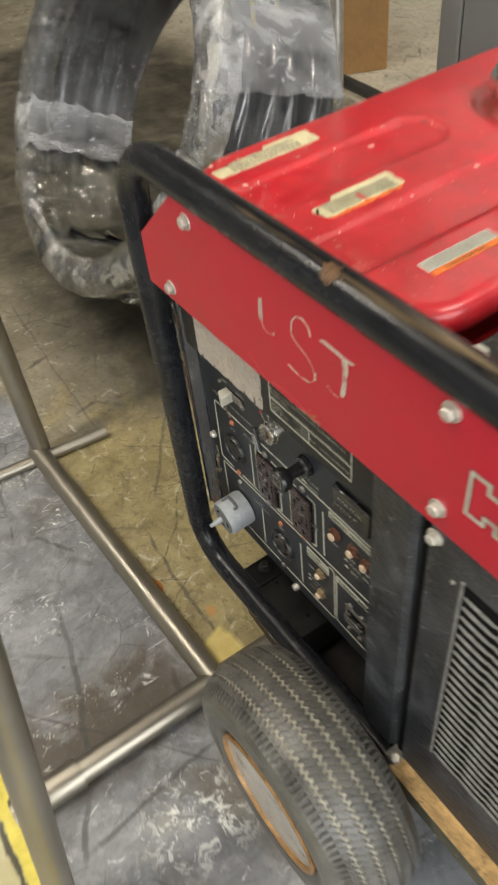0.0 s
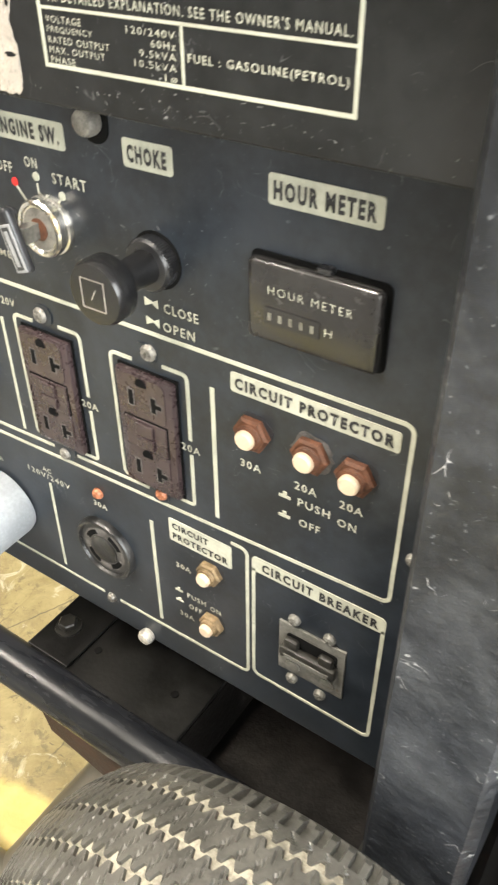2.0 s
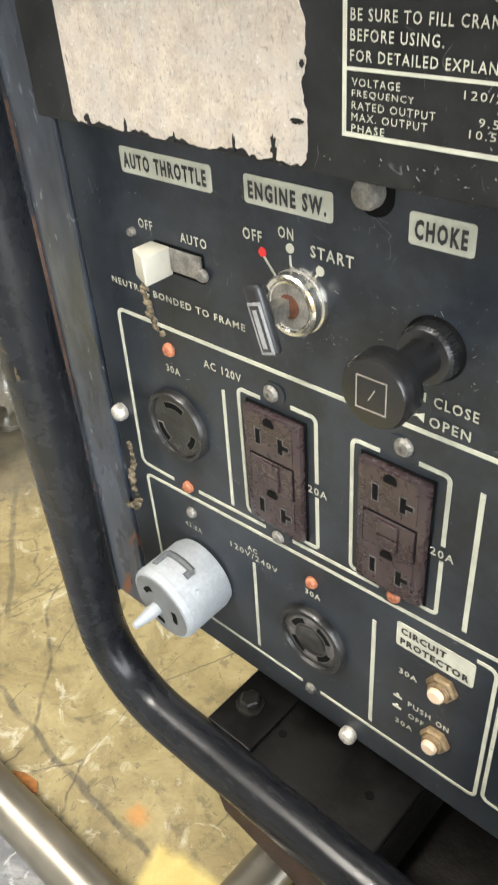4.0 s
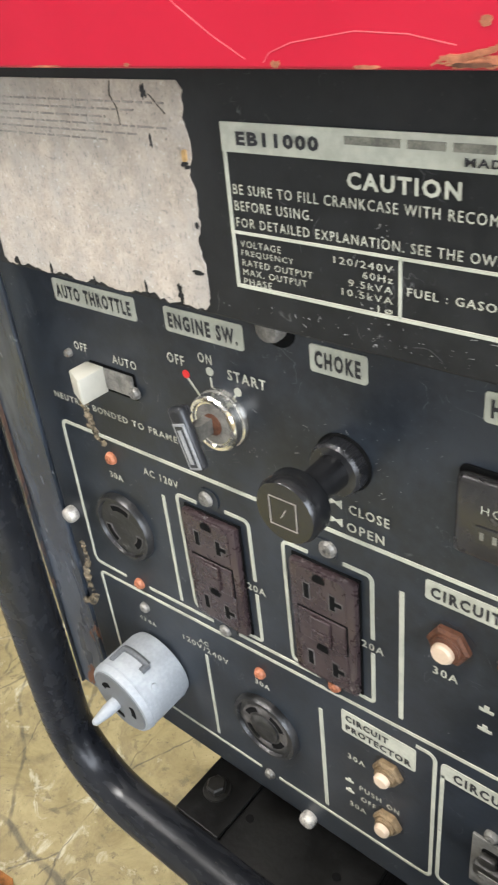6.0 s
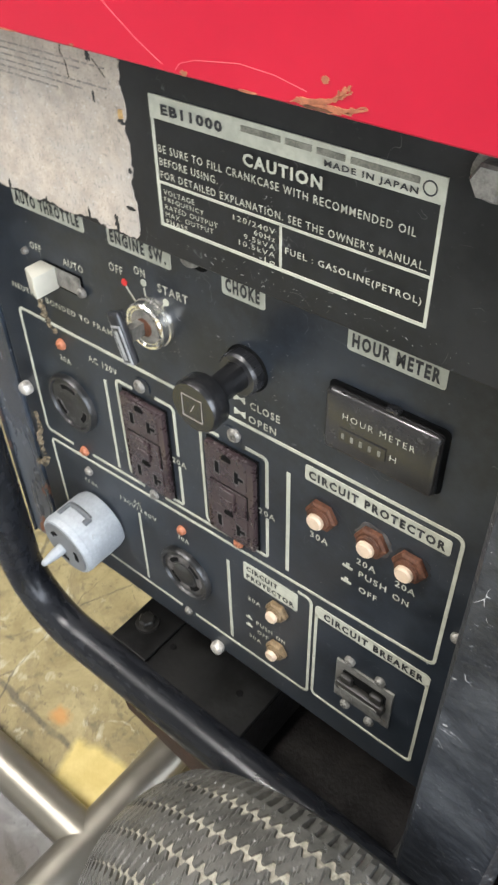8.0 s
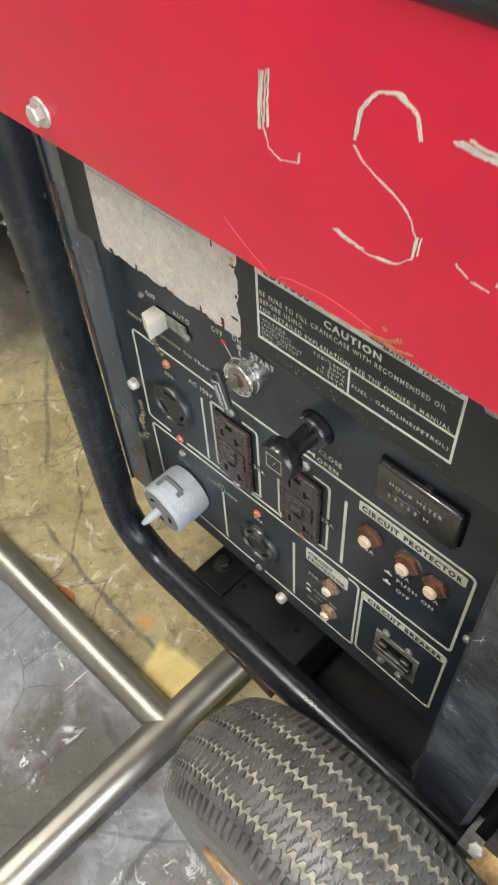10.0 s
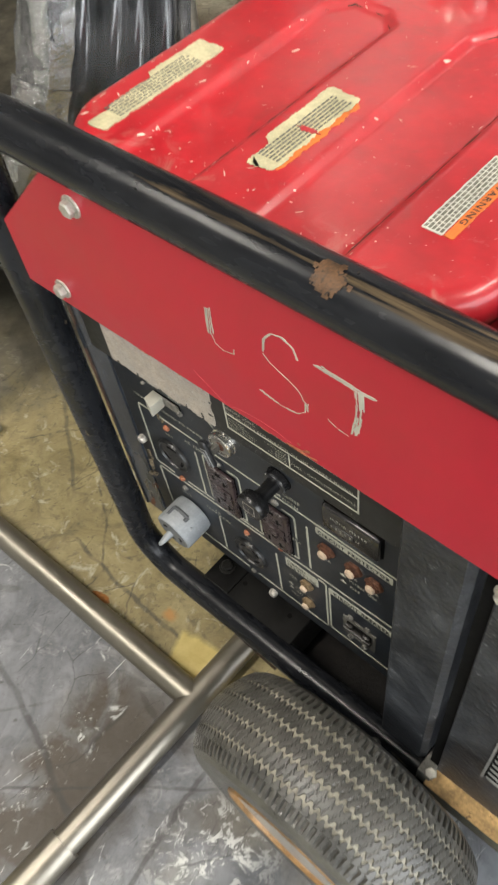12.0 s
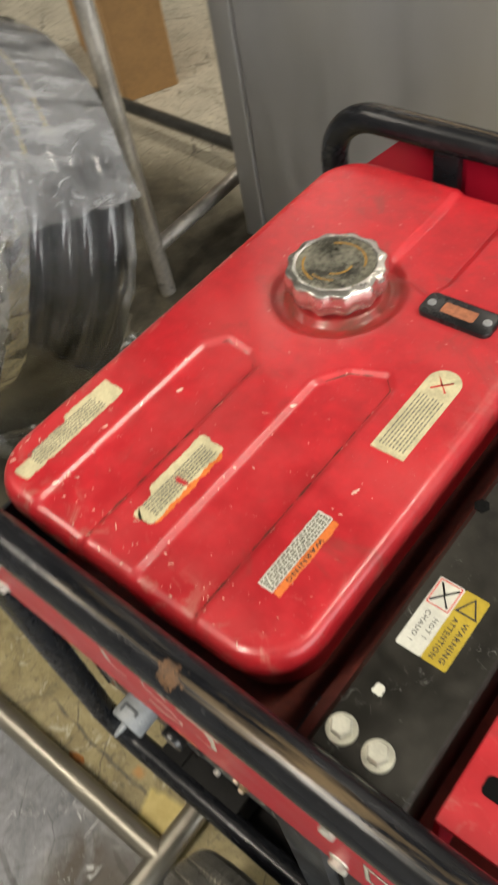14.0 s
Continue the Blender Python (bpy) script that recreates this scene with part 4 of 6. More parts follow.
rule([(-0.126, 0.3475), (-0.0775, 0.3495)]), rule([(-0.0595, 0.350), (-0.006, 0.352)])
rule([(-0.0435, 0.2435), (0.052, 0.2445), (0.052, 0.3405), (0.0425, 0.3405)], 0.004)
rule([(0.0558, 0.331), (0.0558, 0.2475), (0.1265, 0.2465), (0.1265, 0.331)], 0.004)
rule([(-0.1, 0.352), (-0.099, 0.423)]), rule([(-0.089, 0.249), (-0.088, 0.317)]), rule([(-0.010, 0.249), (-0.010, 0.328)], w=0.0022), rule([(0.0347, 0.3535), (0.0345, 0.429)], w=0.0022)
for cx in (-0.0665, -0.002):
    rule([(cx - 0.009, 0.428), (cx - 0.0225, 0.428), (cx - 0.0225, 0.3545), (cx - 0.009, 0.3545)], 0.003)
    rule([(cx + 0.009, 0.430), (cx + 0.0228, 0.430), (cx + 0.0228, 0.3945)], 0.003)
    rule([(cx + 0.0228, 0.386), (cx + 0.0228, 0.3545), (cx + 0.011, 0.3545)], 0.002)
for px, pz in ((0.0725, 0.3865), (0.0725, 0.375), (0.0055, 0.2838), (0.0055, 0.2755)):
    s = 1.0 if px > 0.05 else 0.8
    bm = prism([(px - 0.003 * s, pz - 0.0015 * s), (px + 0.003 * s, pz - 0.0015 * s), (px + 0.003 * s, pz), (px + 0.001 * s, pz), (px + 0.001 * s, pz + 0.002 * s), (px - 0.001 * s, pz + 0.002 * s), (px - 0.001 * s, pz), (px - 0.003 * s, pz)], LOW, 0.0004)
    part("printed_symbol", bm, "cream", cp)
for pz, d in ((0.4605, 1), (0.4515, -1)):
    part("printed_symbol", prism([(0.0005, pz - 0.002), (0.0045, pz), (0.0075, pz - 0.002), (0.0075, pz + 0.002), (0.0045, pz + 0.0005), (0.0005, pz + 0.002)], LOW, 0.0004), "cream", cp)
# switch marks
for (x, z), mat in (((-0.069, 0.498), "redink"), ((-0.0548, 0.5028), "cream"), ((-0.0405, 0.4972), "cream")):
    part("printed_dot", prism(rounded(x - 0.0019, x + 0.0019, z - 0.0019, z + 0.0019, 0.0019), LOW, 0.0004), mat, cp)
for a, b in (((-0.0683, 0.4965), (-0.062, 0.489)), ((-0.0548, 0.5), (-0.0545, 0.492)), ((-0.0412, 0.4962), (-0.0462, 0.490))):
    rule([a, b], w=0.0008)

# throttle switch, key switch, choke
bm = boxed(-0.1362, -0.1232, -0.0165, -0.0005, 0.4748, 0.4882, 0.0011)
for v in bm.verts:
    if v.co.y < -0.008 and v.co.x < -0.130:
        v.co.y += 0.0045
part("slide_switch", bm, "ivory", cp, "ivory plastic throttle slide switch", smooth=True)
part("switch_slot", prism(rounded(-0.1345, -0.1030, 0.4752, 0.4888, 0.0012), LOW, 0.0005), "void", cp)
part("switch_bracket", boxed(-0.1232, -0.1040, -0.0020, -0.0004, 0.4772, 0.4878, 0.0006), "dirty_zinc", cp, "dull steel switch bracket")
screw(cp, -0.1030, 0.4800, -0.001, 0.0030), screw(cp, -0.1485, 0.4895, 0, 0.0022)
KX, KZ = -0.0500, 0.4830
bm = turned([(0.0136, 0), (0.0136, 0.0008), (0.0132, 0.0022), (0.0124, 0.0026), (0.0124, 0.0036), (0.0128, 0.0040), (0.0128, 0.0070), (0.0120, 0.0080), (0.0106, 0.0080), (0.0100, 0.0072), (0.008, 0.0070)], (KX, 0, KZ), (0, -1, 0), 40)
part("key_switch", bm, "chrome", cp, "chrome key switch barrel", smooth=True)
part("key_face", turned([(0.0099, 0.0), (0.0099, 0.0071), (0.0050, 0.0074)], (KX, 0, KZ), (0, -1, 0), 32), "dirty_zinc", cp, smooth=True)
part("key_slot", turned([(0.0050, 0.0), (0.0050, 0.0077), (0.002, 0.0077)], (KX, 0, KZ), (0, -1, 0), 24), "rust_nut", cp)
CX, CZ = 0.0092, 0.481
knurl = lambda a, i: 1 + (0.012 * (1 if math.sin(a * 72) > 0 else -1) if 1 <= i <= 2 else 0)
part("choke_collar", turned([(0.0112, 0), (0.0112, 0.0015), (0.0112, 0.006), (0.0102, 0.0075), (0.008, 0.0075)], (CX, 0, CZ), (0, -1, 0), 288, wave=knurl), "blackplastic", cp, "knurled black choke collar")
part("choke_knob", turned([(0.0072, 0.006), (0.0066, 0.020), (0.0078, 0.0245), (0.0122, 0.0262), (0.0132, 0.0275), (0.0134, 0.0345), (0.0122, 0.0368), (0.004, 0.037)], (CX, 0, CZ), (0, -1, 0), 48), "knob", cp, "round black choke pull knob", smooth=True)
part("choke_washer", turned([(0.0124, 0), (0.0124, 0.0006), (0.0115, 0.0009)], (CX, 0, CZ), (0, -1, 0), 40), "void", cp)
part("knob_mark", ribbon([(CX - 0.006, CZ + 0.006), (CX + 0.0055, CZ + 0.006), (CX + 0.0055, CZ - 0.006), (CX - 0.006, CZ - 0.006), (CX - 0.006, CZ + 0.006)], 0.0003, on_panel(-0.0369), 0.0004), "faded_ink", cp)
part("knob_mark", ribbon([(CX - 0.0012, CZ - 0.0022), (CX + 0.0012, CZ + 0.0022)], 0.0003, on_panel(-0.0369), 0.0004), "faded_ink", cp)

# hour meter
part("hour_meter", boxed(0.0565, 0.1115, -0.0060, 0.0, 0.4640, 0.4970, 0.0028, 3), "blackgloss", cp, "black hour meter under a smoked clear cover", smooth=True)
# black rim painted for the shade round the meter
part("meter_gap", prism(rounded(0.0555, 0.1125, 0.4630, 0.4980, 0.003), LOW, 0.0005), "void", cp)
letters("HOUR METER", 0.0665, 0.1010, 0.4845, 0.4882, on_panel(-0.0055), "cream", cp, -0.012, space=1.3)
letters("H", 0.0905, 0.0935, 0.4745, 0.478, on_panel(-0.0055), "cream", cp, -0.01)
part("counter_drum", boxed(0.065, 0.0885, -0.0066, -0.0058, 0.4725, 0.4795, 0.0003), "blackgloss", cp)
bars([(0.0668 + 0.0045 * i, 0.0682 + 0.0045 * i, 0.476, 0.0030) for i in range(5)], on_panel(-0.0062), "print", cp, h=0.0006)
part("meter_clip", boxed(0.0845, 0.0905, -0.0040, 0.0, 0.4965, 0.4990, 0.0006), "blackplastic", cp)


# outlets
def gfci(cx, cz):
    for z in (cz + 0.0435, cz - 0.0390):
        part("outlet_ear", prism(rounded(cx - 0.0060, cx + 0.0060, z - 0.0052, z + 0.0052, 0.0045), LOW, 0.0008), "panel", cp)
    # black plate that paints the shade in the gap round the outlet
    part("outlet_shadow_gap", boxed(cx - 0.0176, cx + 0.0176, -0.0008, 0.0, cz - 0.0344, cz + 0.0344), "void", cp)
    part("duplex_outlet", boxed(cx - 0.0170, cx + 0.0170, -0.0045, 0.0, cz - 0.0338, cz + 0.0338, 0.0016), "brown", cp, "brown duplex safety outlet", smooth=True)
    for s in (1, -1):
        zc = cz + s * 0.0205
        part("outlet_face", prism(rounded(cx - 0.0128, cx + 0.0128, zc - 0.0108, zc + 0.0122, 0.004), on_panel(-0.0044), 0.0006, 0.0003), "brown", cp)
        for w, m in ((0.0006, "dust_edge"), (0.0, "void")):
            part("outlet_slot", boxed(cx - 0.0086 - w, cx - 0.0060 + w, -0.0053 + w / 6, -0.0049, zc - 0.0044 - w, zc + 0.0038 + w), m, cp)
            part("outlet_slot", prism([(cx + 0.0048 - w, zc - 0.0048 - w), (cx + 0.0074 + w, zc - 0.0048 - w), (cx + 0.0074 + w, zc - 0.0018 - w), (cx + 0.0108 + w, zc - 0.0018 - w), (cx + 0.0108 + w, zc + 0.0004 + w), (cx + 0.0074 + w, zc + 0.0004 + w), (cx + 0.0074 + w, zc + 0.0032 + w), (cx + 0.0048 - w, zc + 0.0032 + w)], on_panel(-0.0049), 0.0004 - w / 6), m, cp)
        part("ground_hole", prism([(cx - 0.0005 + 0.0032 * math.cos(radians(q)), zc + 0.0085 + max(-0.0012, 0.0032 * math.sin(radians(q)))) for q in range(0, 360, 24)], on_panel(-0.0050), 0.0004), "void", cp)
    part("outlet_recess", boxed(cx - 0.0132, cx + 0.0132, -0.0048, -0.0040, cz - 0.0090, cz + 0.0092), "void", cp)
    part("outlet_bridge", boxed(cx - 0.0126, cx + 0.0126, -0.0056, -0.0044, cz - 0.0084, cz + 0.0086, 0.0007), "brown", cp)
    part("outlet_button", boxed(cx - 0.0052, cx + 0.0052, -0.0070, -0.0054, cz - 0.0068, cz - 0.0002, 0.0006), "brown", cp)
    part("outlet_button", boxed(cx - 0.0052, cx + 0.0052, -0.0070, -0.0054, cz + 0.0004, cz + 0.0074, 0.0006), "brown", cp)


gfci(-0.0665, 0.3905), gfci(-0.002, 0.3905)


def twist_outlet(cx, cz, r, ring, slots):
    part("locking_outlet", turned([(r, 0), (r, 0.0026), (r * 0.95, 0.0042), (r * 0.87, 0.0042), (r * 0.84, 0.0024), (r * 0.2, 0.0024)], (cx, 0, cz), (0, -1, 0), 48), "outlet_black", cp, "round black locking outlet, dusty", smooth=True)
    if len(slots) > 3:
        part("outlet_ring", turned([(r * 0.72, 0.002), (r * 0.72, 0.0026), (r * 0.42, 0.0026)], (cx, 0, cz), (0, -1, 0), 40), "dust_edge", cp)
    for a0, a1 in slots:
        for w, m, h in ((0.0046, "dust_edge", 0.0003), (0.0032, "void", 0.0005)):
            pts = [(cx + ring * math.cos(radians(a)), cz + ring * math.sin(radians(a))) for a in range(a0 - (3 if w > 0.004 else 0), a1 + 1 + (3 if w > 0.004 else 0), 6)]
            part("locking_slot", ribbon(pts, w, on_panel(-0.0025), h), m, cp)
    if len(slots) > 3:
        part("outlet_core", turned([(r * 0.44, 0.002), (r * 0.44, 0.0036), (r * 0.36, 0.0044), (r * 0.1, 0.0044)], (cx, 0, cz), (0, -1, 0), 24), "outlet_black", cp, smooth=True)
    else:
        letters("30A", cx - 0.0035, cx + 0.0035, cz - 0.0012, cz + 0.0014, on_panel(-0.0022), "dust_edge", cp, 0.0)


twist_outlet(-0.1345, 0.3885, 0.0208, 0.0125, ((60, 124), (190, 240), (310, 352)))
twist_outlet(-0.0475, 0.2875, 0.0215, 0.0125, ((20, 68), (110, 158), (200, 248), (290, 338)))
part("locking_outlet", turned([(0.022, 0), (0.022, 0.003), (0.019, 0.004)], (-0.134, 0, 0.279), (0, -1, 0), 32), "blackplastic", cp, smooth=True)

# breaker buttons
for x, z, rusty in ((0.0560, 0.4140, 1), (0.0848, 0.4148, 1), (0.1058, 0.4130, 1), (0.0288, 0.3115, 0), (0.0286, 0.2710, 0)):
    mat = "rust_nut" if rusty else "dirty_brass"
    s = 1.0 if rusty else 0.86
    part("breaker_nut", turned([(0.0086 * s, 0), (0.0092 * s, 0.0008), (0.0092 * s, 0.0028), (0.0078 * s, 0.0038), (0.005 * s, 0.0038)], (x, 0, z), (0, -1, 0), 6), mat, cp, "rusted hexagonal breaker nut", smooth=False)
    part("breaker_collar", turned([(0.0060 * s, 0.003), (0.0062 * s, 0.0036), (0.0057 * s, 0.0041), (0.0061 * s, 0.0047), (0.0056 * s, 0.0052), (0.0059 * s, 0.0058), (0.0050 * s, 0.0062)], (x, 0, z), (0, -1, 0), 24), mat, cp, smooth=True)
    part("worn_ring", prism(blob(x - 0.0112 * s, x + 0.0112 * s, z - 0.0112 * s, z + 0.0112 * s, x * 900, 30, 0.3), LOW, 0.0002), "dust_edge" if x == 0.0848 else "ink", cp)
    part("breaker_button", turned([(0.0046 * s, 0.005), (0.0046 * s, 0.0078), (0.0038 * s, 0.0088), (0.001, 0.009)], (x, 0, z), (0, -1, 0), 20), "button", cp, "white push button", smooth=True)
# main breaker
part("breaker_plate", boxed(0.0722, 0.1102, -0.0015, 0.0, 0.2675, 0.3042, 0.0004), "steelplate", cp, "grey steel breaker plate")
part("breaker_opening", prism(rounded(0.0772, 0.1062, 0.2862, 0.2985, 0.002), on_panel(-0.0014), 0.0004), "void", cp)
part("breaker_toggle", boxed(0.0752, 0.1072, -0.0068, -0.0016, 0.2838, 0.2916, 0.0016), "worn_black", cp, "worn black two-pole toggle bar", smooth=True)
for x in (0.0812, 0.1010):
    part("toggle_lug", boxed(x - 0.0042, x + 0.0042, -0.0058, -0.0016, 0.2905, 0.2972, 0.0018), "worn_black", cp, smooth=True)
part("toggle_wear", boxed(0.0785, 0.1040, -0.0071, -0.0066, 0.2852, 0.2882, 0.0002), "steelplate", cp, "grey worn stripe of the toggle bar")
for x, z in ((0.0805, 0.3085), (0.1005, 0.3075), (0.0805, 0.262), (0.0975, 0.2605)):
    screw(cp, x, z, 0, 0.0034, "steelplate")
for x in (0.081, 0.1015):
    part("rivet", turned([(0.0042, 0), (0.0042, 0.0006), (0.002, 0.001)], (x, -0.0015, 0.273), (0, -1, 0), 16), "steelplate", cp)
# screws and rivets of the panel
for x, z, mat, r in ((-0.068, 0.4335, "dirty_zinc", 0.0042), (-0.0685, 0.348, "dirty_zinc", 0.0038), (0.0, 0.435, "dirty_zinc", 0.0042), (0.0, 0.352, "orange_dot", 0.0036),
                     (-0.134, 0.433, "orange_dot", 0.0036), (-0.134, 0.347, "orange_dot", 0.0036), (-0.134, 0.3285, "dirty_zinc", 0.0034), (-0.0478, 0.329, "orange_dot", 0.0034), (-0.050, 0.2425, "dirty_zinc", 0.0034)):
    screw(cp, x, z, 0, r, mat)
for x, z in ((-0.1825, 0.378), (-0.0225, 0.226)):
    part("dome_bolt", turned([(0.0046, 0), (0.0050, 0.001), (0.0050, 0.004), (0.0042, 0.0058), (0.0022, 0.0066), (0.0006, 0.0067)], (x, 0, z), (0, -1, 0), 12), "dome_zinc", cp, "dirty zinc dome bolt", smooth=True)
part("bolt_hole", prism(rounded(-0.0245, -0.0095, 0.5225, 0.5395, 0.0072), LOW, 0.0004), "void", cp)
part("dome_bolt", turned([(0.0052, 0), (0.0056, 0.001), (0.0056, 0.004), (0.0046, 0.0062), (0.0024, 0.0070), (0.0006, 0.0071)], (-0.0180, 0, 0.5312), (0, -1, 0), 20), "dirty_zinc", cp, "rusty dome bolt under the panel lip", smooth=True)
screw(cp, 0.1345, 0.382, 0, 0.003)

rd = random.Random(12)
for pts in ([(-0.147, 0.464), (-0.1445, 0.455), (-0.142, 0.447), (-0.1375, 0.4385)], [(-0.183, 0.356), (-0.1815, 0.345), (-0.185, 0.333), (-0.1865, 0.322), (-0.182, 0.312), (-0.188, 0.306), (-0.194, 0.302)]):
    bm = bmesh.new()
    for (a0, b0), (a1, b1) in zip(pts, pts[1:]):
        for k in range(7):
            f = k / 7
            q = bmesh.ops.create_icosphere(bm, subdivisions=1, radius=rd.uniform(0.0007, 0.0026))
            bmesh.ops.translate(bm, verts=q["verts"], vec=(a0 + (a1 - a0) * f + rd.uniform(-0.0018, 0.0018), -rd.uniform(0, 0.0012), b0 + (b1 - b0) * f + rd.uniform(-0.001, 0.001)))
            for v in q["verts"]:
                v.co += Vector((rd.uniform(-0.0006, 0.0006), rd.uniform(-0.0006, 0.0006), rd.uniform(-0.0006, 0.0006)))
    part("dirt_crust", bm, "mud", cp, "tan crust of dried mud")

# upper panel with the notice plate and the worn sticker
UY = -0.022
up = part("upper_panel", boxed(-0.172, 0.1435, UY, UY + 0.004, 0.5415, 0.70, 0.001), "upper", gen, "black upper panel with printed notice, scratched")
part("panel_lip", boxed(-0.172, 0.1435, UY + 0.004, 0.0, 0.5415, 0.545), "upper", gen)
UP = on_panel(UY)


sheet = torn(-0.1455, -0.0272, 0.5425, 0.6155, 0.0028, 5, 150, "rb")
part("worn_sticker", prism(sheet, UP, 0.0005), "worn_label", up, "worn grey paper sticker with torn edge")
rk = random.Random(41)
for i in range(6):
    x = -0.142
    end = -0.036 - 0.014 * (i % 3)
    while x < end:
        n = rk.uniform(0.002, 0.008)
        bars([(x, min(end, x + n), 0.6090 - 0.0024 * i, 0.0006)], on_panel(UY - 0.0002), "faded_ink", up, h=0.0005)
        x += n + 0.0013
NICK = on_panel(UY - 0.0002)
for x0, x1, z0, z1, sd in ((-0.0425, -0.0392, 0.5430, 0.5520, 61), (-0.0590, -0.0575, 0.5430, 0.5500, 62), (-0.1150, -0.1128, 0.5430, 0.5475, 63), (-0.1392, -0.1345, 0.5430, 0.5470, 64), (-0.0462, -0.0425, 0.6100, 0.6150, 65),
                           (-0.0448, -0.0434, 0.5955, 0.6005, 66), (-0.0320, -0.0280, 0.5905, 0.5928, 67), (-0.0340, -0.0275, 0.5560, 0.5574, 68), (-0.0300, -0.0274, 0.5720, 0.5742, 69), (-0.0880, -0.0868, 0.5430, 0.5462, 70)):
    part("torn_nick", prism(blob(x0, x1, z0 - 0.0008, z1, sd, rough=0.8), NICK, 0.0005), "upper", up)
part("sticker_curl", prism(torn(-0.0305, -0.0286, 0.5925, 0.5960, 0.0006, 72, 18), on_panel(UY - 0.0006), 0.0008), "rail", up, "curled tan paper shred")
for pts in ([(-0.0590, 0.6150), (-0.0600, 0.6110), (-0.0575, 0.6070), (-0.0570, 0.6020)], [(-0.0420, 0.6115), (-0.0360, 0.6060)]):
    part("crack", ribbon(pts, 0.00025, NICK, 0.0005), "grime", up)
frame_pts = [(-0.0135, 0.555), (0.1045, 0.555), (0.1045, 0.604), (-0.0135, 0.604), (-0.0135, 0.555)]
part("notice_border", ribbon(frame_pts, 0.0012, UP, 0.0004), "cream", up)
part("notice_header", prism([(-0.0141, 0.5965), (0.1051, 0.5965), (0.1051, 0.6048), (-0.0141, 0.6048)], UP, 0.0006), "cream", up)
part("notice_rule", ribbon([(-0.013, 0.5725), (0.104, 0.5725)], 0.0009, UP, 0.0004), "cream", up)
part("notice_rule", ribbon([(0.0455, 0.5725), (0.0455, 0.555)], 0.0009, UP, 0.0004), "cream", up)
UT = on_panel(UY - 0.0001)
for text, x0, x1, z0, z1, mat, bold in (
    ("EB11000", -0.008, 0.021, 0.5983, 0.6028, "ink", 0.05), ("MADE IN JAPAN", 0.063, 0.0965, 0.5970, 0.6001, "ink", 0.03),
    ("CAUTION", 0.0295, 0.0625, 0.5893, 0.5945, "cream", 0.035), ("BE SURE TO FILL CRANKCASE WITH RECOMMENDED OIL", -0.0112, 0.0975, 0.5842, 0.5876, "cream", 0.004),
    ("BEFORE USING.", -0.0112, 0.0175, 0.5793, 0.5827, "cream", 0.004), ("FOR DETAILED EXPLANATION. SEE THE OWNER'S MANUAL.", -0.0112, 0.1025, 0.5743, 0.5777, "cream", 0.004),
    ("FUEL : GASOLINE(PETROL)", 0.048, 0.1025, 0.5615, 0.5652, "cream", 0.012)):
    letters(text, x0, x1, z0, z1, UT if mat == "cream" else on_panel(UY - 0.0003), mat, up, bold)
bars([(0.029, 0.0455, 0.6020, 0.0021), (0.0475, 0.0578, 0.6020, 0.0021), (0.0598, 0.0705, 0.6020, 0.0021), (0.0725, 0.0965, 0.6020, 0.0021)], on_panel(UY - 0.0002), "print", up, "maker_bar", h=0.0006)
for i, (a, b) in enumerate((("VOLTAGE", "120/240V"), ("FREQUENCY", "60Hz"), ("RATED OUTPUT", "9.5kVA"), ("MAX. OUTPUT", "10.5kVA"), ("PHASE", "1\u00f8"))):
    z = 0.5693 - 0.00305 * i
    letters(a, -0.0105, -0.0105 + 0.00225 * len(a), z - 0.0012, z + 0.0012, UT, "cream", up, 0.0)
    letters(b, 0.0435 - 0.0024 * len(b), 0.0435, z - 0.0012, z + 0.0012, UT, "cream", up, 0.0)
part("notice_seal", ribbon([(0.1 + 0.0022 * math.cos(k * math.pi / 8), 0.6005 + 0.0022 * math.sin(k * math.pi / 8)) for k in range(17)], 0.0005, UT, 0.0006), "ink", up)
hexbolt(up, (0.119, UY, 0.609), (0, -1, 0), 0.0056, 0.006, "dirty_zinc")

# fine scratches where things have rubbed the panels
rg = random.Random(19)
for cx0, cz0, sx, sz, y, n, par in ((0.085, 0.5475, 0.050, 0.0035, UY, 44, up), (0.02, 0.5480, 0.030, 0.004, UY, 20, up), (0.012, 0.487, 0.024, 0.016, 0.0, 46, cp), (-0.040, 0.472, 0.012, 0.006, 0.0, 22, cp), (0.118, 0.40, 0.012, 0.03, 0.0, 14, cp), (-0.12, 0.44, 0.03, 0.03, 0.0, 18, cp)):
    for k in range(n):
        x, z, a, r = cx0 + rg.gauss(0, sx * 0.6), cz0 + rg.gauss(0, sz * 0.7), rg.uniform(0, 6.28), rg.choice((0.0004, 0.0006, 0.0008, 0.0012, 0.002, 0.005))
        if y == UY and not (0.5425 < z < 0.554 and x < 0.142):
            continue
        w = rg.uniform(0.1, 0.5)
        pts = [(x + r * math.cos(a + w * q / 5), z + 0.7 * r * math.sin(a + w * q / 5)) for q in range(6)]
        part("scratch", ribbon(pts, rg.uniform(0.00008, 0.0002), on_panel(y), 0.0002), "scratch_grey", par)

# corner pillar
PY = -0.036
bm = prism([(0.147, PY), (0.190, PY), (0.195, PY + 0.005), (0.195, 0.02), (0.191, 0.02), (0.191, PY + 0.006), (0.150, PY + 0.006), (0.150, 0.04), (0.1445, 0.04), (0.1445, PY + 0.003)], lambda a, b, d: (a, b, 0.196 + d), 0.45)
part("pillar", bm, "pillar", gen, "scuffed black steel corner pillar")

# red fascia of the front side with its bolts, scratches and maker's mark
RY = -0.0415
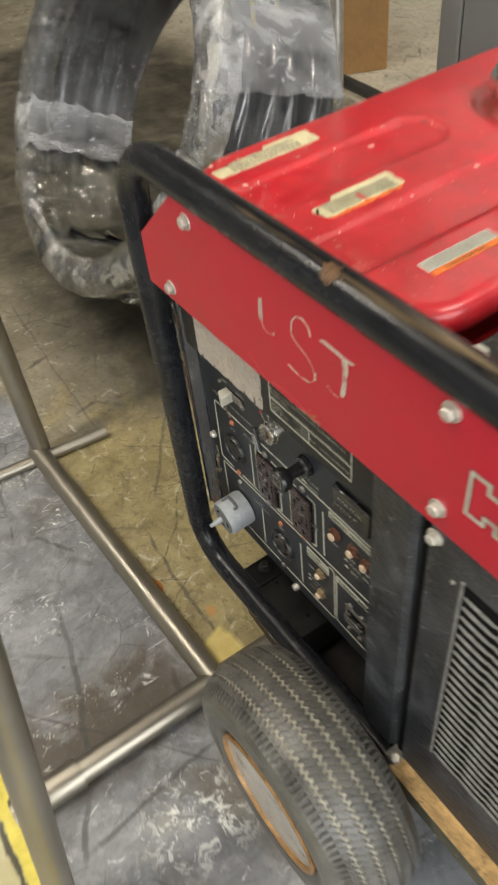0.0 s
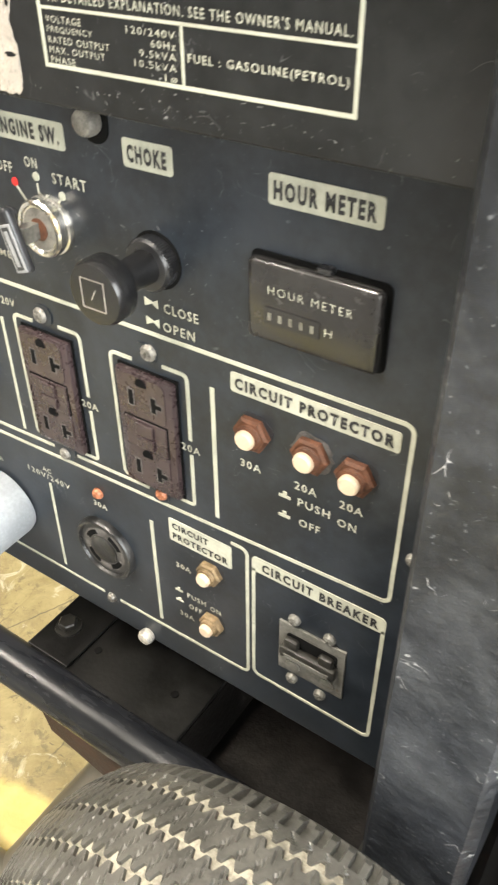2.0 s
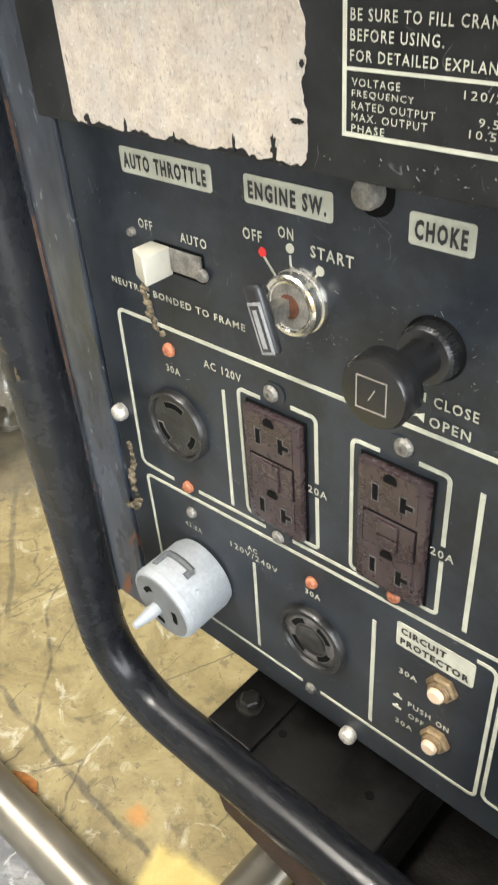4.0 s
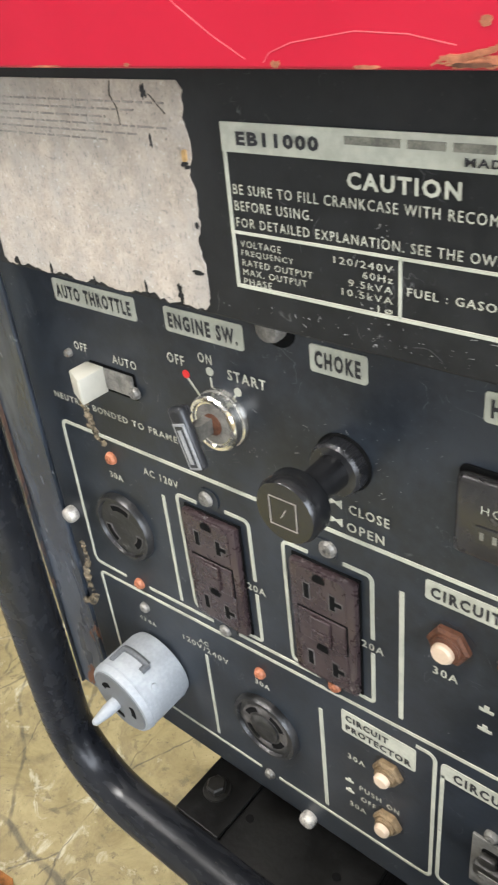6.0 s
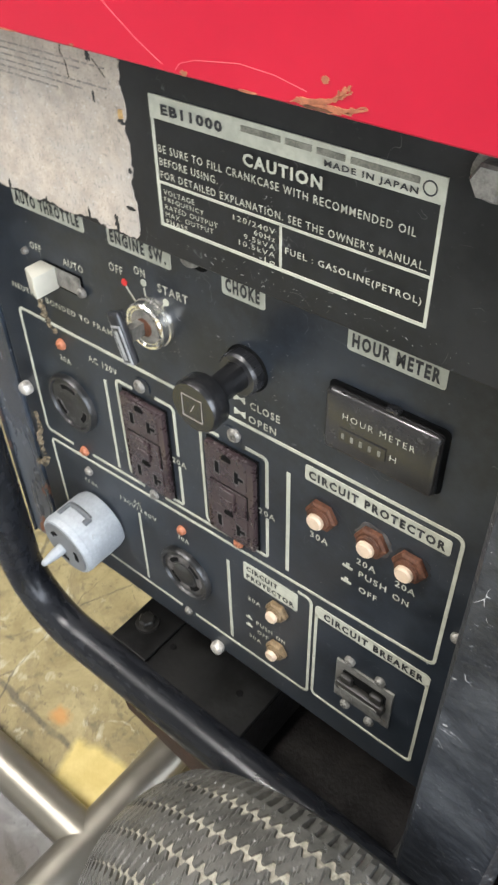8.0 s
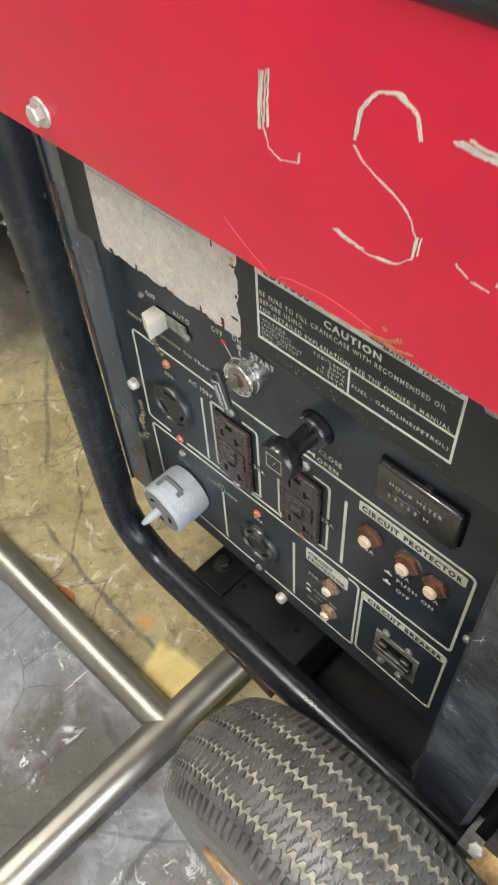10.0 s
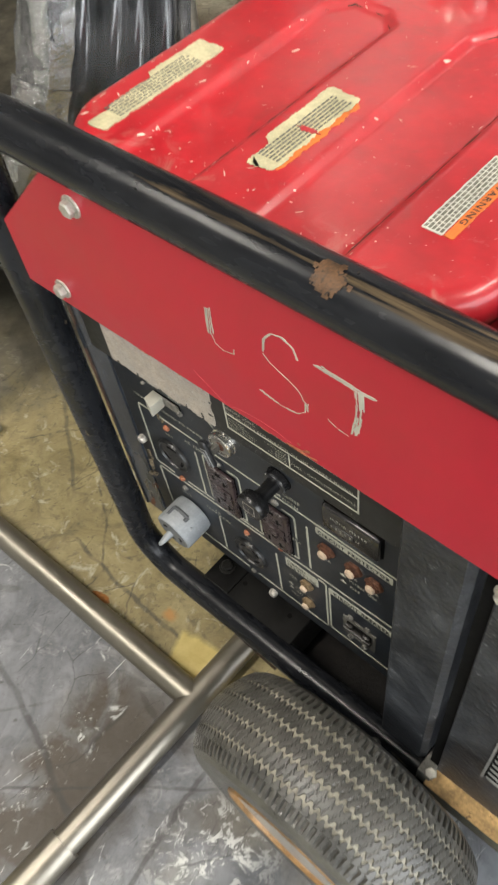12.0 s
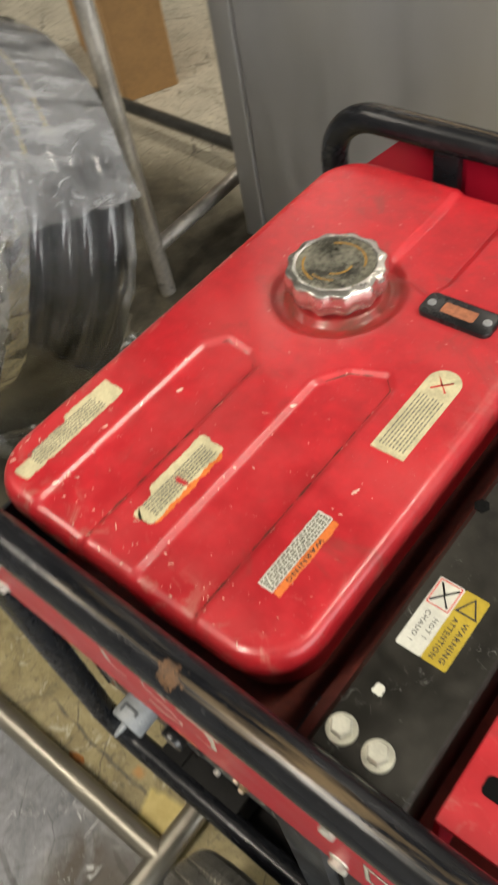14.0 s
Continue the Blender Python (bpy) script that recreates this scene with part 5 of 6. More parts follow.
fas = part("red_fascia", prism([(-0.189, 0.6215), (0.615, 0.6215), (0.615, 0.68), (0.54, 0.7455), (-0.114, 0.7455), (-0.189, 0.677)], on_panel(RY + 0.003), 0.003, 0.0008), "red", gen, "red painted steel fascia with scratched marks")
for x, z in ((-0.0905, 0.7305), (-0.1415, 0.6375), (0.219, 0.7345), (0.218, 0.642)):
    hexbolt(fas, (x, RY, z), (0, -1, 0), 0.0056, 0.005, "zinc")
SC = on_panel(RY)
rs = random.Random(3)


def scrawl(pts, w, n, mat="cream"):
    """A hand-scratched stroke: several broken hairlines side by side."""
    bm = bmesh.new()
    fine = []
    for (a0, b0), (a1, b1) in zip(pts, pts[1:]):
        fine += [(a0 + (a1 - a0) * i / 5, b0 + (b1 - b0) * i / 5) for i in range(5)]
    fine.append(pts[-1])
    n = 2 * n + 1
    for k in range(n):
        off = (k - (n - 1) / 2) * w * 0.42
        i = 0
        while i < len(fine) - 2:
            j = min(len(fine) - 1, i + rs.randint(2, 7))
            if rs.random() > 0.33:
                ribbon([(a + off + rs.uniform(-0.00025, 0.00025), b + off * 0.5 + rs.uniform(-0.0003, 0.0003)) for a, b in fine[i:j + 1]], w * rs.uniform(0.18, 0.50), SC, 0.0002 + 0.00004 * k, bm)
            i = j
    part("scratch", bm, mat, fas, "bare scratch in the paint", kind="stuff")


scrawl([(0.0155, 0.709), (0.0145, 0.698), (0.0142, 0.688)], 0.0018, 3)
scrawl([(0.0142, 0.688), (0.0165, 0.681), (0.022, 0.6785), (0.031, 0.681), (0.0315, 0.685)], 0.0009, 1)
scrawl([(0.0795, 0.7085), (0.0775, 0.7155), (0.0705, 0.7195), (0.0625, 0.7175), (0.0565, 0.7095), (0.055, 0.699)], 0.0011, 2)
scrawl([(0.055, 0.6975), (0.0585, 0.6935), (0.064, 0.6905), (0.071, 0.6875), (0.0765, 0.6845), (0.08, 0.681), (0.0838, 0.6735)], 0.0006, 1)
scrawl([(0.0838, 0.676), (0.083, 0.667), (0.0765, 0.6615), (0.0655, 0.6595), (0.055, 0.6605), (0.0485, 0.6625)], 0.0012, 2)
scrawl([(0.093, 0.7135), (0.1, 0.7125), (0.11, 0.712), (0.119, 0.7115), (0.1285, 0.712)], 0.0020, 3)
scrawl([(0.1185, 0.7105), (0.1195, 0.699), (0.1188, 0.688), (0.1165, 0.674)], 0.0020, 3)
scrawl([(0.0985, 0.6735), (0.104, 0.6705), (0.1115, 0.6695)], 0.0011, 1)
for pts in ([(-0.011, 0.639), (-0.007, 0.636), (0.004, 0.629), (0.014, 0.6238)], [(0.0195, 0.623), (0.0215, 0.6252), (0.028, 0.6272), (0.045, 0.6292), (0.058, 0.6284), (0.069, 0.6262)]):
    part("scratch", ribbon(arc_path(pts, 0.002), 0.00022, SC, 0.00012), "pale_red", fas, "fine pale scratch")
for i, (x0, x1, z0, z1, sd) in enumerate(((0.0640, 0.0870, 0.6214, 0.6246, 81), (0.0735, 0.0765, 0.6292, 0.6316, 83), (0.0440, 0.0520, 0.6214, 0.6227, 84), (0.0215, 0.0248, 0.6216, 0.6238, 85), (-0.0295, -0.0268, 0.6218, 0.6232, 86), (-0.0720, -0.0560, 0.6213, 0.6224, 87))):
    part("rust_chip", prism(blob(x0, x1, max(z0, 0.6217), z1, sd, 34), on_panel(RY - 0.00006 * (i % 3)), 0.0002), "orange_dot", fas, "orange rust where the paint has chipped")
for i, (x0, x1, z0, z1, sd) in enumerate(((0.0668, 0.0790, 0.6219, 0.6232, 91), )):
    part("bare_chip", prism(blob(x0, x1, z0, z1, sd), on_panel(RY - 0.0003), 0.0002), "rust_nut", fas)
for pts in ([(0.0645, 0.6232), (0.072, 0.6240), (0.078, 0.6256), (0.082, 0.6280)], [(0.070, 0.6227), (0.080, 0.6235), (0.088, 0.6252)], [(0.0760, 0.6250), (0.0800, 0.6272), (0.0815, 0.6296)]):
    scrawl(pts, 0.0013, 3, "orange_dot")
for i in range(5):
    x0 = 0.2415 + 0.0495 * i
    mark = [(0, 0), (0.015, 0), (0.015, 0.008), (0.025, 0.008), (0.025, 0), (0.040, 0), (0.040, 0.039), (0.025, 0.039), (0.025, 0.031), (0.015, 0.031), (0.015, 0.039), (0, 0.039), (0, 0)]
    if i % 2:
        mark = [(0, 0), (0.040, 0), (0.040, 0.039), (0, 0.039), (0, 0)]
    pts = [(x0 + a, 0.660 + b) for a, b in mark]
    part("maker_mark_outline", ribbon(pts, 0.0040, SC, 0.0003), "ink", fas)
    part("maker_mark", ribbon(pts, 0.0026, SC, 0.0006), "cream", fas)

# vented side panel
# black sheets stand in for the shade in the slot and behind the vent
part("slot_backing", boxed(0.2010, 0.2125, -0.0335, -0.0300, 0.205, 0.62), "void", gen, "black sheet for the shade in the slot beside the pillar")
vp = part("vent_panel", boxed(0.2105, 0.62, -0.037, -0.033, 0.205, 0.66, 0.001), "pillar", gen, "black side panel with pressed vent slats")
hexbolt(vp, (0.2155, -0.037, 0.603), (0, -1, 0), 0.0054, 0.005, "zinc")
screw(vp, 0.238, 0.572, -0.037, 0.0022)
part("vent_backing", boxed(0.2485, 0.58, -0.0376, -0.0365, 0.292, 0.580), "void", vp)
part("vent_edge", ribbon([(0.2475, 0.290), (0.2475, 0.582)], 0.0022, on_panel(-0.037), 0.002), "mesh", vp)

# bottom rail, worn tan
part("bottom_rail", boxed(0.207, 0.62, -0.052, -0.026, 0.160, 0.190, 0.002), "rail_grime", gen, "grimy bottom rail with a worn tan top")
part("rail_top", boxed(0.2065, 0.62, -0.0525, -0.0255, 0.1902, 0.1930, 0.001), "rail", gen, "worn tan top of the rail")
part("rail_bracket", boxed(0.196, 0.210, -0.048, -0.02, 0.176, 0.202, 0.001), "steelplate", gen)
hexbolt(gen, (0.208, -0.041, 0.198), (0, -0.4, 1), 0.006, 0.005, "zinc", False)

# back fascia
part("rear_fascia", prism([(-0.186, 0.626), (0.615, 0.626), (0.615, 0.7465), (-0.112, 0.7465), (-0.186, 0.680)], lambda a, b, d: (a, 0.574 + d, b), 0.003), "red", gen, "red painted rear fascia")
part("rear_strap", boxed(-0.075, -0.045, 0.558, 0.572, 0.60, 0.745, 0.002), "tube", gen)

# fuel tank
TX0, TX1, TY0, TY1, TZ, RC, RE = -0.179, 0.1460, 0.003, 0.538, 0.729, 0.05, 0.0130


def dent(p, poly, soft):
    """How deep inside a convex outline a place lies, 0 to 1."""
    d = 1e9
    for (ax, ay), (bx, by) in zip(poly, poly[1:] + poly[:1]):
        ex, ey = bx - ax, by - ay
        d = min(d, ((p[0] - ax) * -ey + (p[1] - ay) * ex) / math.hypot(ex, ey))
    f = max(0, min(1, 0.5 + d / soft))
    return f * f * (3 - 2 * f)


CHANNELS = [[(-0.111, -0.05), (-0.051, -0.05), (-0.051, 0.222), (-0.066, 0.236), (-0.096, 0.240), (-0.111, 0.222)],
            [(0.004, -0.05), (0.065, -0.05), (0.065, 0.262), (0.053, 0.275), (0.022, 0.262), (0.004, 0.236)],
            [(-0.026, 0.395), (0.030, 0.375), (0.038, 0.40), (0.038, 0.60), (-0.026, 0.60)]]
FX, FY = -0.047, 0.343


def tank_z(x, y, d):
    z = TZ
    if d < RE:
        z -= RE - math.sqrt(max(0, RE * RE - (RE - d) ** 2))
    for c in CHANNELS:
        z -= 0.0046 * dent((x, y), c, 0.0080)
    r = math.hypot(x - FX, y - FY)
    if r < 0.075:
        f = max(0, min(1, (0.068 - r) / 0.012))
        z -= 0.0065 * f * f * (3 - 2 * f)
        f = max(0, min(1, (0.050 - r) / 0.006))
        z += 0.006 * f * f * (3 - 2 * f)
    return z


NX, NY = 136, 210
bm = bmesh.new()
grid = []
for j in range(NY + 1):
    row = []
    for i in range(NX + 1):
        x, y = TX0 + (TX1 - TX0) * i / NX, TY0 + (TY1 - TY0) * j / NY
        qx = max(TX0 + RC, min(TX1 - RC, x))
        qy = max(TY0 + RC, min(TY1 - RC, y))
        rr = math.hypot(x - qx, y - qy)
        out = rr > RC
        if out:
            x, y, rr = qx + (x - qx) * RC / rr, qy + (y - qy) * RC / rr, RC
        d = min(x - TX0, TX1 - x, y - TY0, TY1 - y)
        if (x - qx) and (y - qy):
            d = RC - rr
        row.append((bm.verts.new((x, y, tank_z(x, y, max(0, d)))), out))
    grid.append(row)
for j in range(NY):
    for i in range(NX):
        q = [grid[j][i], grid[j][i + 1], grid[j + 1][i + 1], grid[j + 1][i]]
        if not all(o for _, o in q):
            bm.faces.new([v for v, _ in q])
bmesh.ops.delete(bm, geom=[v for v in bm.verts if not v.link_faces], context="VERTS")
bmesh.ops.remove_doubles(bm, verts=bm.verts, dist=0.0003)
rim = [e for e in bm.edges if e.is_boundary]
for dz, grow in ((-0.007, 0.0), (-0.008, -0.003), (-0.006, -0.006), (-0.003, -0.009), (-0.070, -0.003)):
    r = bmesh.ops.extrude_edge_only(bm, edges=rim)
    vs = [v for v in r["geom"] if isinstance(v, bmesh.types.BMVert)]
    mx, my = (TX0 + TX1) / 2, (TY0 + TY1) / 2
    for v in vs:
        v.co.z += dz
        v.co.x += grow * max(-1, min(1, (v.co.x - mx) / 0.12))
        v.co.y += grow * max(-1, min(1, (v.co.y - my) / 0.2))
    rim = [e for e in r["geom"] if isinstance(e, bmesh.types.BMEdge)]
tank = part("fuel_tank", bm, "tank", gen, "red pressed-steel fuel tank, chipped and sun-faded", smooth=True)
scal = lambda a, i: 1 - (0.065 * (0.5 + 0.5 * math.cos(a * 12)) if 1 <= i <= 5 else 0)
part("filler_cap", turned([(0.034, 0.0), (0.0465, 0.008), (0.0485, 0.013), (0.0485, 0.026), (0.0468, 0.0300), (0.042, 0.0325), (0.0375, 0.0325), (0.0355, 0.0312), (0.014, 0.0302), (0.002, 0.0297)], (FX, FY, TZ - 0.001), (0, 0, 1), 144, wave=scal), "chrome", tank, "scalloped chrome filler cap", smooth=True)
part("cap_disc", turned([(0.0370, 0.0), (0.0365, 0.0010), (0.0230, 0.0010), (0.0205, 0.0004), (0.001, 0.0004)], (FX, FY, TZ + 0.0304), (0, 0, 1), 64), "cap_top", tank, "dirty pressed cap top, dark reflection put into its colour", smooth=True)
for rr, a0, a1, w in ((0.0275, 15, 128, 0.0022), (0.0300, 195, 262, 0.0020), (0.0255, 250, 300, 0.0014), (0.0160, 285, 372, 0.0020), (0.0225, 120, 178, 0.0010)):
    arc = [(FX + rr * math.cos(radians(a0 + (a1 - a0) * k / 14)), FY + rr * math.sin(radians(a0 + (a1 - a0) * k / 14))) for k in range(15)]
    part("rust_ring", ribbon(arc, w, on_top(TZ + (0.0313 if rr > 0.0225 else 0.0307)), 0.0003), "amber", tank, "amber rust left in a ring")
part("filler_neck", turned([(0.038, -0.006), (0.036, 0.0), (0.034, 0.008)], (FX, FY, TZ - 0.001), (0, 0, 1), 48), "darkred", tank, smooth=True)
TOP = on_top(TZ)
part("fuel_gauge", prism(rounded(0.033, 0.103, 0.349, 0.379, 0.008), TOP, 0.005, 0.0015), "blackplastic", tank, "black fuel gauge with an amber window", smooth=True)
part("gauge_window", prism(rounded(0.052, 0.084, 0.3575, 0.3705, 0.0015), on_top(TZ + 0.0046), 0.0007), "orange_dot", tank, "amber gauge window")
for gx in (0.041, 0.095):
    part("gauge_screw", turned([(0.004, 0), (0.004, 0.0008), (0.001, 0.0012)], (gx, 0.364, TZ + 0.005), (0, 0, 1), 14), "pale_steel", tank)


def text_rows(x0, x1, y0, y1, n, seed, h=0.5, lift=0.0005):
    """Unreadable small print as rows of short bars running along y."""
    rnd = random.Random(seed)
    bm = bmesh.new()
    for i in range(n):
        x = x0 + (x1 - x0) * (i + 0.5) / n
        w = (x1 - x0) / n * h
        y = y0
        while y < y1 - 0.002:
            s = min(rnd.uniform(0.002, 0.0055), y1 - y)
            prism([(x - w / 2, y), (x + w / 2, y), (x + w / 2, y + s), (x - w / 2, y + s)], on_top(TZ + lift), 0.0003, into=bm)
            y += s + 0.0011
    return bm


def bitten(pts, mid, y, dx):
    """A torn outline whose one end has lost a strip along its far edge."""
    return [(a + dx * min(1, max(0, (y - b) / 0.004)) if a < mid else a, b) for a, b in pts]


part("sticker", prism(bitten(bitten(torn(-0.1595, -0.1325, 0.022, 0.140, 0.0020, 21, 260), -0.148, 0.088, 0.0055), -0.148, 0.046, 0.0035), TOP, 0.0006), "paper", tank, "torn yellowed paper sticker")
part("sticker_print", text_rows(-0.1535, -0.135, 0.040, 0.118, 6, 1, h=0.42), "print", tank)
part("sticker", prism(bitten(torn(-0.0405, -0.0125, 0.047, 0.139, 0.0030, 22, 260), -0.028, 0.074, 0.006), on_top(TZ + 0.0005), 0.0003), "paper", tank, "torn yellowed paper sticker")
part("sticker_edge", prism(torn(-0.034, -0.0085, 0.052, 0.134, 0.0035, 23, 60), TOP, 0.0003), "orange", tank)
part("sticker_print", text_rows(-0.0325, -0.0155, 0.058, 0.130, 6, 2, h=0.42, lift=0.0009), "print", tank)
part("sticker_tear", prism(blob(-0.032, -0.011, 0.090, 0.0955, 7, 30, 0.9), on_top(TZ + 0.0009), 0.0004), "tank", tank)
part("warning_sticker", prism(torn(0.0848, 0.0985, 0.057, 0.131, 0.0006, 24, 40), TOP, 0.0006), "white_sticker", tank, "white and orange warning sticker")
part("warning_strip", prism(torn(0.0985, 0.1055, 0.057, 0.130, 0.0012, 25, 40), TOP, 0.0006), "orange", tank)
part("sticker_print", text_rows(0.0858, 0.0979, 0.0585, 0.1295, 5, 4, h=0.66), "print", tank)
letters("WARNING", 0.0998, 0.1043, 0.070, 0.112, on_top(TZ), "ink", tank, 0.02, turn=3)
pill = rounded(0.0825, 0.1125, 0.203, 0.303, 0.0149, 8, (0, 0, 1, 1))
part("oval_sticker", prism(pill, TOP, 0.0006), "paper", tank, "yellowed round-ended sticker")
part("sticker_print", text_rows(0.0855, 0.1095, 0.209, 0.270, 8, 5, h=0.35), "print", tank)
part("sticker_symbol", ribbon([(0.0905, 0.279), (0.1045, 0.292), (0.0975, 0.2855), (0.091, 0.293), (0.104, 0.279)], 0.0016, on_top(TZ + 0.0004), 0.0004), "redink", tank)

# brown dirt caught along the pressed edges, with the crease shadow painted in
rdirt = random.Random(15)
bm = bmesh.new()
for c in CHANNELS[:2]:
    for (ax, ay), (bx, by) in zip(c[1:], c[2:]):
        length = math.hypot(bx - ax, by - ay)
        nx, ny = (by - ay) / length, -(bx - ax) / length
        steps = max(2, int(length / 0.003))
        prev = None
        for k in range(steps + 1):
            f = k / steps
            x, y = ax + (bx - ax) * f, ay + (by - ay) * f
            w = 0.0013 * max(0.0, 0.5 + noise.noise(Vector((x * 90, y * 90, 3.0))) * 1.6) * (1.0 if y < 0.2 else 0.5)
            row = []
            for off in (-w - 0.0016, w - 0.0016):
                px, py = x + nx * off, y + ny * off
                row.append(bm.verts.new((px, py, tank_z(px, py, max(0, min(px - TX0, TX1 - px, py - TY0, TY1 - py))) + 0.0002)))
            if prev and w > 0.0002 and y > TY0 + 0.012:
                bm.faces.new((prev[0], prev[1], row[1], row[0]))
            prev = row
bmesh.ops.delete(bm, geom=[v for v in bm.verts if not v.link_faces], context="VERTS")
bmesh.ops.recalc_face_normals(bm, faces=bm.faces)
part("edge_dirt", bm, "edge_dirt", tank, "brown dirt and painted crease shadow along the pressed channels", kind="stuff")

# chips along the pressed edges
rchip = random.Random(77)
bm = bmesh.new()


def chip(x, y, s, turn, long):
    n = rchip.randint(5, 7)
    poly = []
    for k in range(n):
        a = 2 * math.pi * k / n
        q = Vector((math.cos(a) * s * long * rchip.uniform(0.5, 1.1), math.sin(a) * s * rchip.uniform(0.5, 1.1)))
        q.rotate(Matrix.Rotation(turn, 2))
        poly.append(q)
    ring = []
    for q in poly:
        px, py = x + q.x, y + q.y
        ring.append(bm.verts.new((px, py, tank_z(px, py, max(0, min(px - TX0, TX1 - px, py - TY0, TY1 - py))) + 0.00025)))
    bm.faces.new(ring)


for c in CHANNELS[:2]:
    for (ax, ay), (bx, by) in zip(c, c[1:] + c[:1]):
        length = math.hypot(bx - ax, by - ay)
        for k in range(int(length * 35)):
            f = rchip.random()
            y = ay + (by - ay) * f
            if y > 0.02:
                chip(ax + (bx - ax) * f + rchip.gauss(0, 0.002), y + rchip.gauss(0, 0.002), rchip.uniform(0.0003, 0.0010), math.atan2(by - ay, bx - ax) + rchip.gauss(0, 0.3), rchip.choice((1, 1.5, 3.5)))
for k in range(70):
    chip(rchip.uniform(TX0 + 0.02, TX1 - 0.02), TY0 + abs(rchip.gauss(0.02, 0.02)) + 0.004, rchip.uniform(0.0003, 0.0010), rchip.uniform(0, 3.1), rchip.choice((1, 2, 4)))
for k in range(60):
    chip(TX0 + 0.004 + abs(rchip.gauss(0, 0.006)), rchip.uniform(TY0 + 0.03, TY1 - 0.05), rchip.uniform(0.0003, 0.0010), rchip.uniform(1.2, 1.9), rchip.choice((1, 2, 4)))
for k in range(90):
    chip(rchip.uniform(TX0 + 0.03, TX1 - 0.03), rchip.uniform(TY0 + 0.03, TY1 - 0.05), rchip.uniform(0.00025, 0.0007), rchip.uniform(0, 3.1), rchip.choice((1, 1.5, 4)))
for x, y in ((-0.094, 0.168), (0.004, 0.205), (-0.118, 0.100), (-0.160, 0.030), (0.098, 0.160)):
    chip(x, y, 0.0016, 1.2, 2.6)
bmesh.ops.recalc_face_normals(bm, faces=bm.faces)
part("paint_chips", bm, "chip", tank, "chips in the red paint", kind="stuff")
# black heat cover with its labels and bolts
HZ = 0.727
part("engine_shroud", boxed(0.150, 0.172, 0.0, 0.55, 0.55, 0.66), "darkred", gen, "dark red inner shroud")
part("shroud_floor", boxed(-0.16, 0.60, 0.002, 0.55, 0.575, 0.582), "darkred", gen)
hc = part("heat_cover", prism([(0.176, HZ - 0.07), (0.179, HZ - 0.07), (0.179, HZ - 0.006), (0.182, HZ - 0.002), (0.2425, HZ - 0.002), (0.2445, HZ - 0.004), (0.2445, HZ - 0.08), (0.2475, HZ - 0.08), (0.2475, HZ - 0.002), (0.2450, HZ + 0.002), (0.180, HZ + 0.002), (0.176, HZ - 0.003)], lambda a, b, d: (a, -0.008 + d, b), 0.56), "heat_black", gen, "black sheet-metal heat cover, dusty and scratched")
HT = on_top(HZ + 0.002)
hexbolt(hc, (0.1915, 0.0085, HZ + 0.0025), (0, 0, 1), 0.0074, 0.008, "cap_zinc"), hexbolt(hc, (0.218, 0.008, HZ + 0.0025), (0, 0, 1), 0.0074, 0.008, "cap_zinc")
part("hot_label", prism(rounded(0.1865, 0.2055, 0.0755, 0.1335, 0.0015), HT, 0.0006), "white_sticker", hc, "white and yellow hot-surface label")
part("hot_label_yellow", prism(rounded(0.2055, 0.2235, 0.0755, 0.1335, 0.0015), HT, 0.0006), "yellow_sticker", hc)
letters("HOT !", 0.1985, 0.2025, 0.088, 0.104, HT, "ink", hc, 0.01, turn=3)
letters("CHAUD !", 0.1915, 0.1955, 0.082, 0.107, HT, "ink", hc, 0.01, turn=3)
letters("WARNING", 0.2158, 0.2205, 0.079, 0.112, HT, "ink", hc, 0.02, turn=3)
letters("ATTENTION", 0.2085, 0.2132, 0.079, 0.112, HT, "ink", hc, 0.02, turn=3)
part("label_symbol", ribbon([(0.188, 0.112), (0.204, 0.112), (0.204, 0.132), (0.188, 0.132), (0.188, 0.112)], 0.0007, HT, 0.0009), "redink", hc)
part("label_symbol", ribbon([(0.189, 0.114), (0.203, 0.130), (0.196, 0.122), (0.190, 0.130), (0.202, 0.114)], 0.0014, HT, 0.0009), "ink", hc)
part("label_symbol", ribbon([(0.2075, 0.117), (0.2215, 0.117), (0.2145, 0.130), (0.2075, 0.117)], 0.0012, HT, 0.0009), "ink", hc)
part("paint_fleck", prism(torn(0.192, 0.2, 0.038, 0.047, 0.003, 31, 20), HT, 0.0005), "white_sticker", hc)
part("cover_plug", turned([(0.006, 0), (0.006, 0.001), (0.003, 0.0015)], (0.181, 0.199, HZ + 0.002), (0, 0, 1), 6), "void", hc)

# red engine cover with slots
bm = boxed(0.262, 0.60, -0.002, 0.53, HZ - 0.004, HZ, 0.001)
rc = part("engine_cover", bm, "tank", gen, "red sheet engine cover with cooling slots")
part("cover_skirt", boxed(0.262, 0.266, -0.002, 0.53, 0.60, HZ - 0.0045), "red", gen)
for k in range(7):
    y = 0.026 + 0.024 * k
    part("cover_slot", prism(rounded(0.2745, 0.306, y, y + 0.013, 0.004), on_top(HZ), 0.0006), "void", rc)


# ---- wheels ----
WR, WIDE = 0.155, 1.12


def tyre(cx, cy, cz, outward, teeth=116, sub=8):
    """A wheel with its axle along y; outward: -1 shows its face to -y. Four zigzag grooves follow the tread."""
    R, amp, half, wall = WR, 0.0024, 0.0020, 0.0003
    cuts = (-0.0255, -0.0085, 0.0085, 0.0255)
    cols = [(-0.0400, None, 0, 9), (-0.0340, None, 0, 9), (-0.0334, None, 0, 0)]
    left = -0.0334
    for i, c in enumerate(cuts + (0.0334,)):
        right = c - half - wall if i < 4 else 0.0334
        for k in range(1, 6):
            f = k / 6
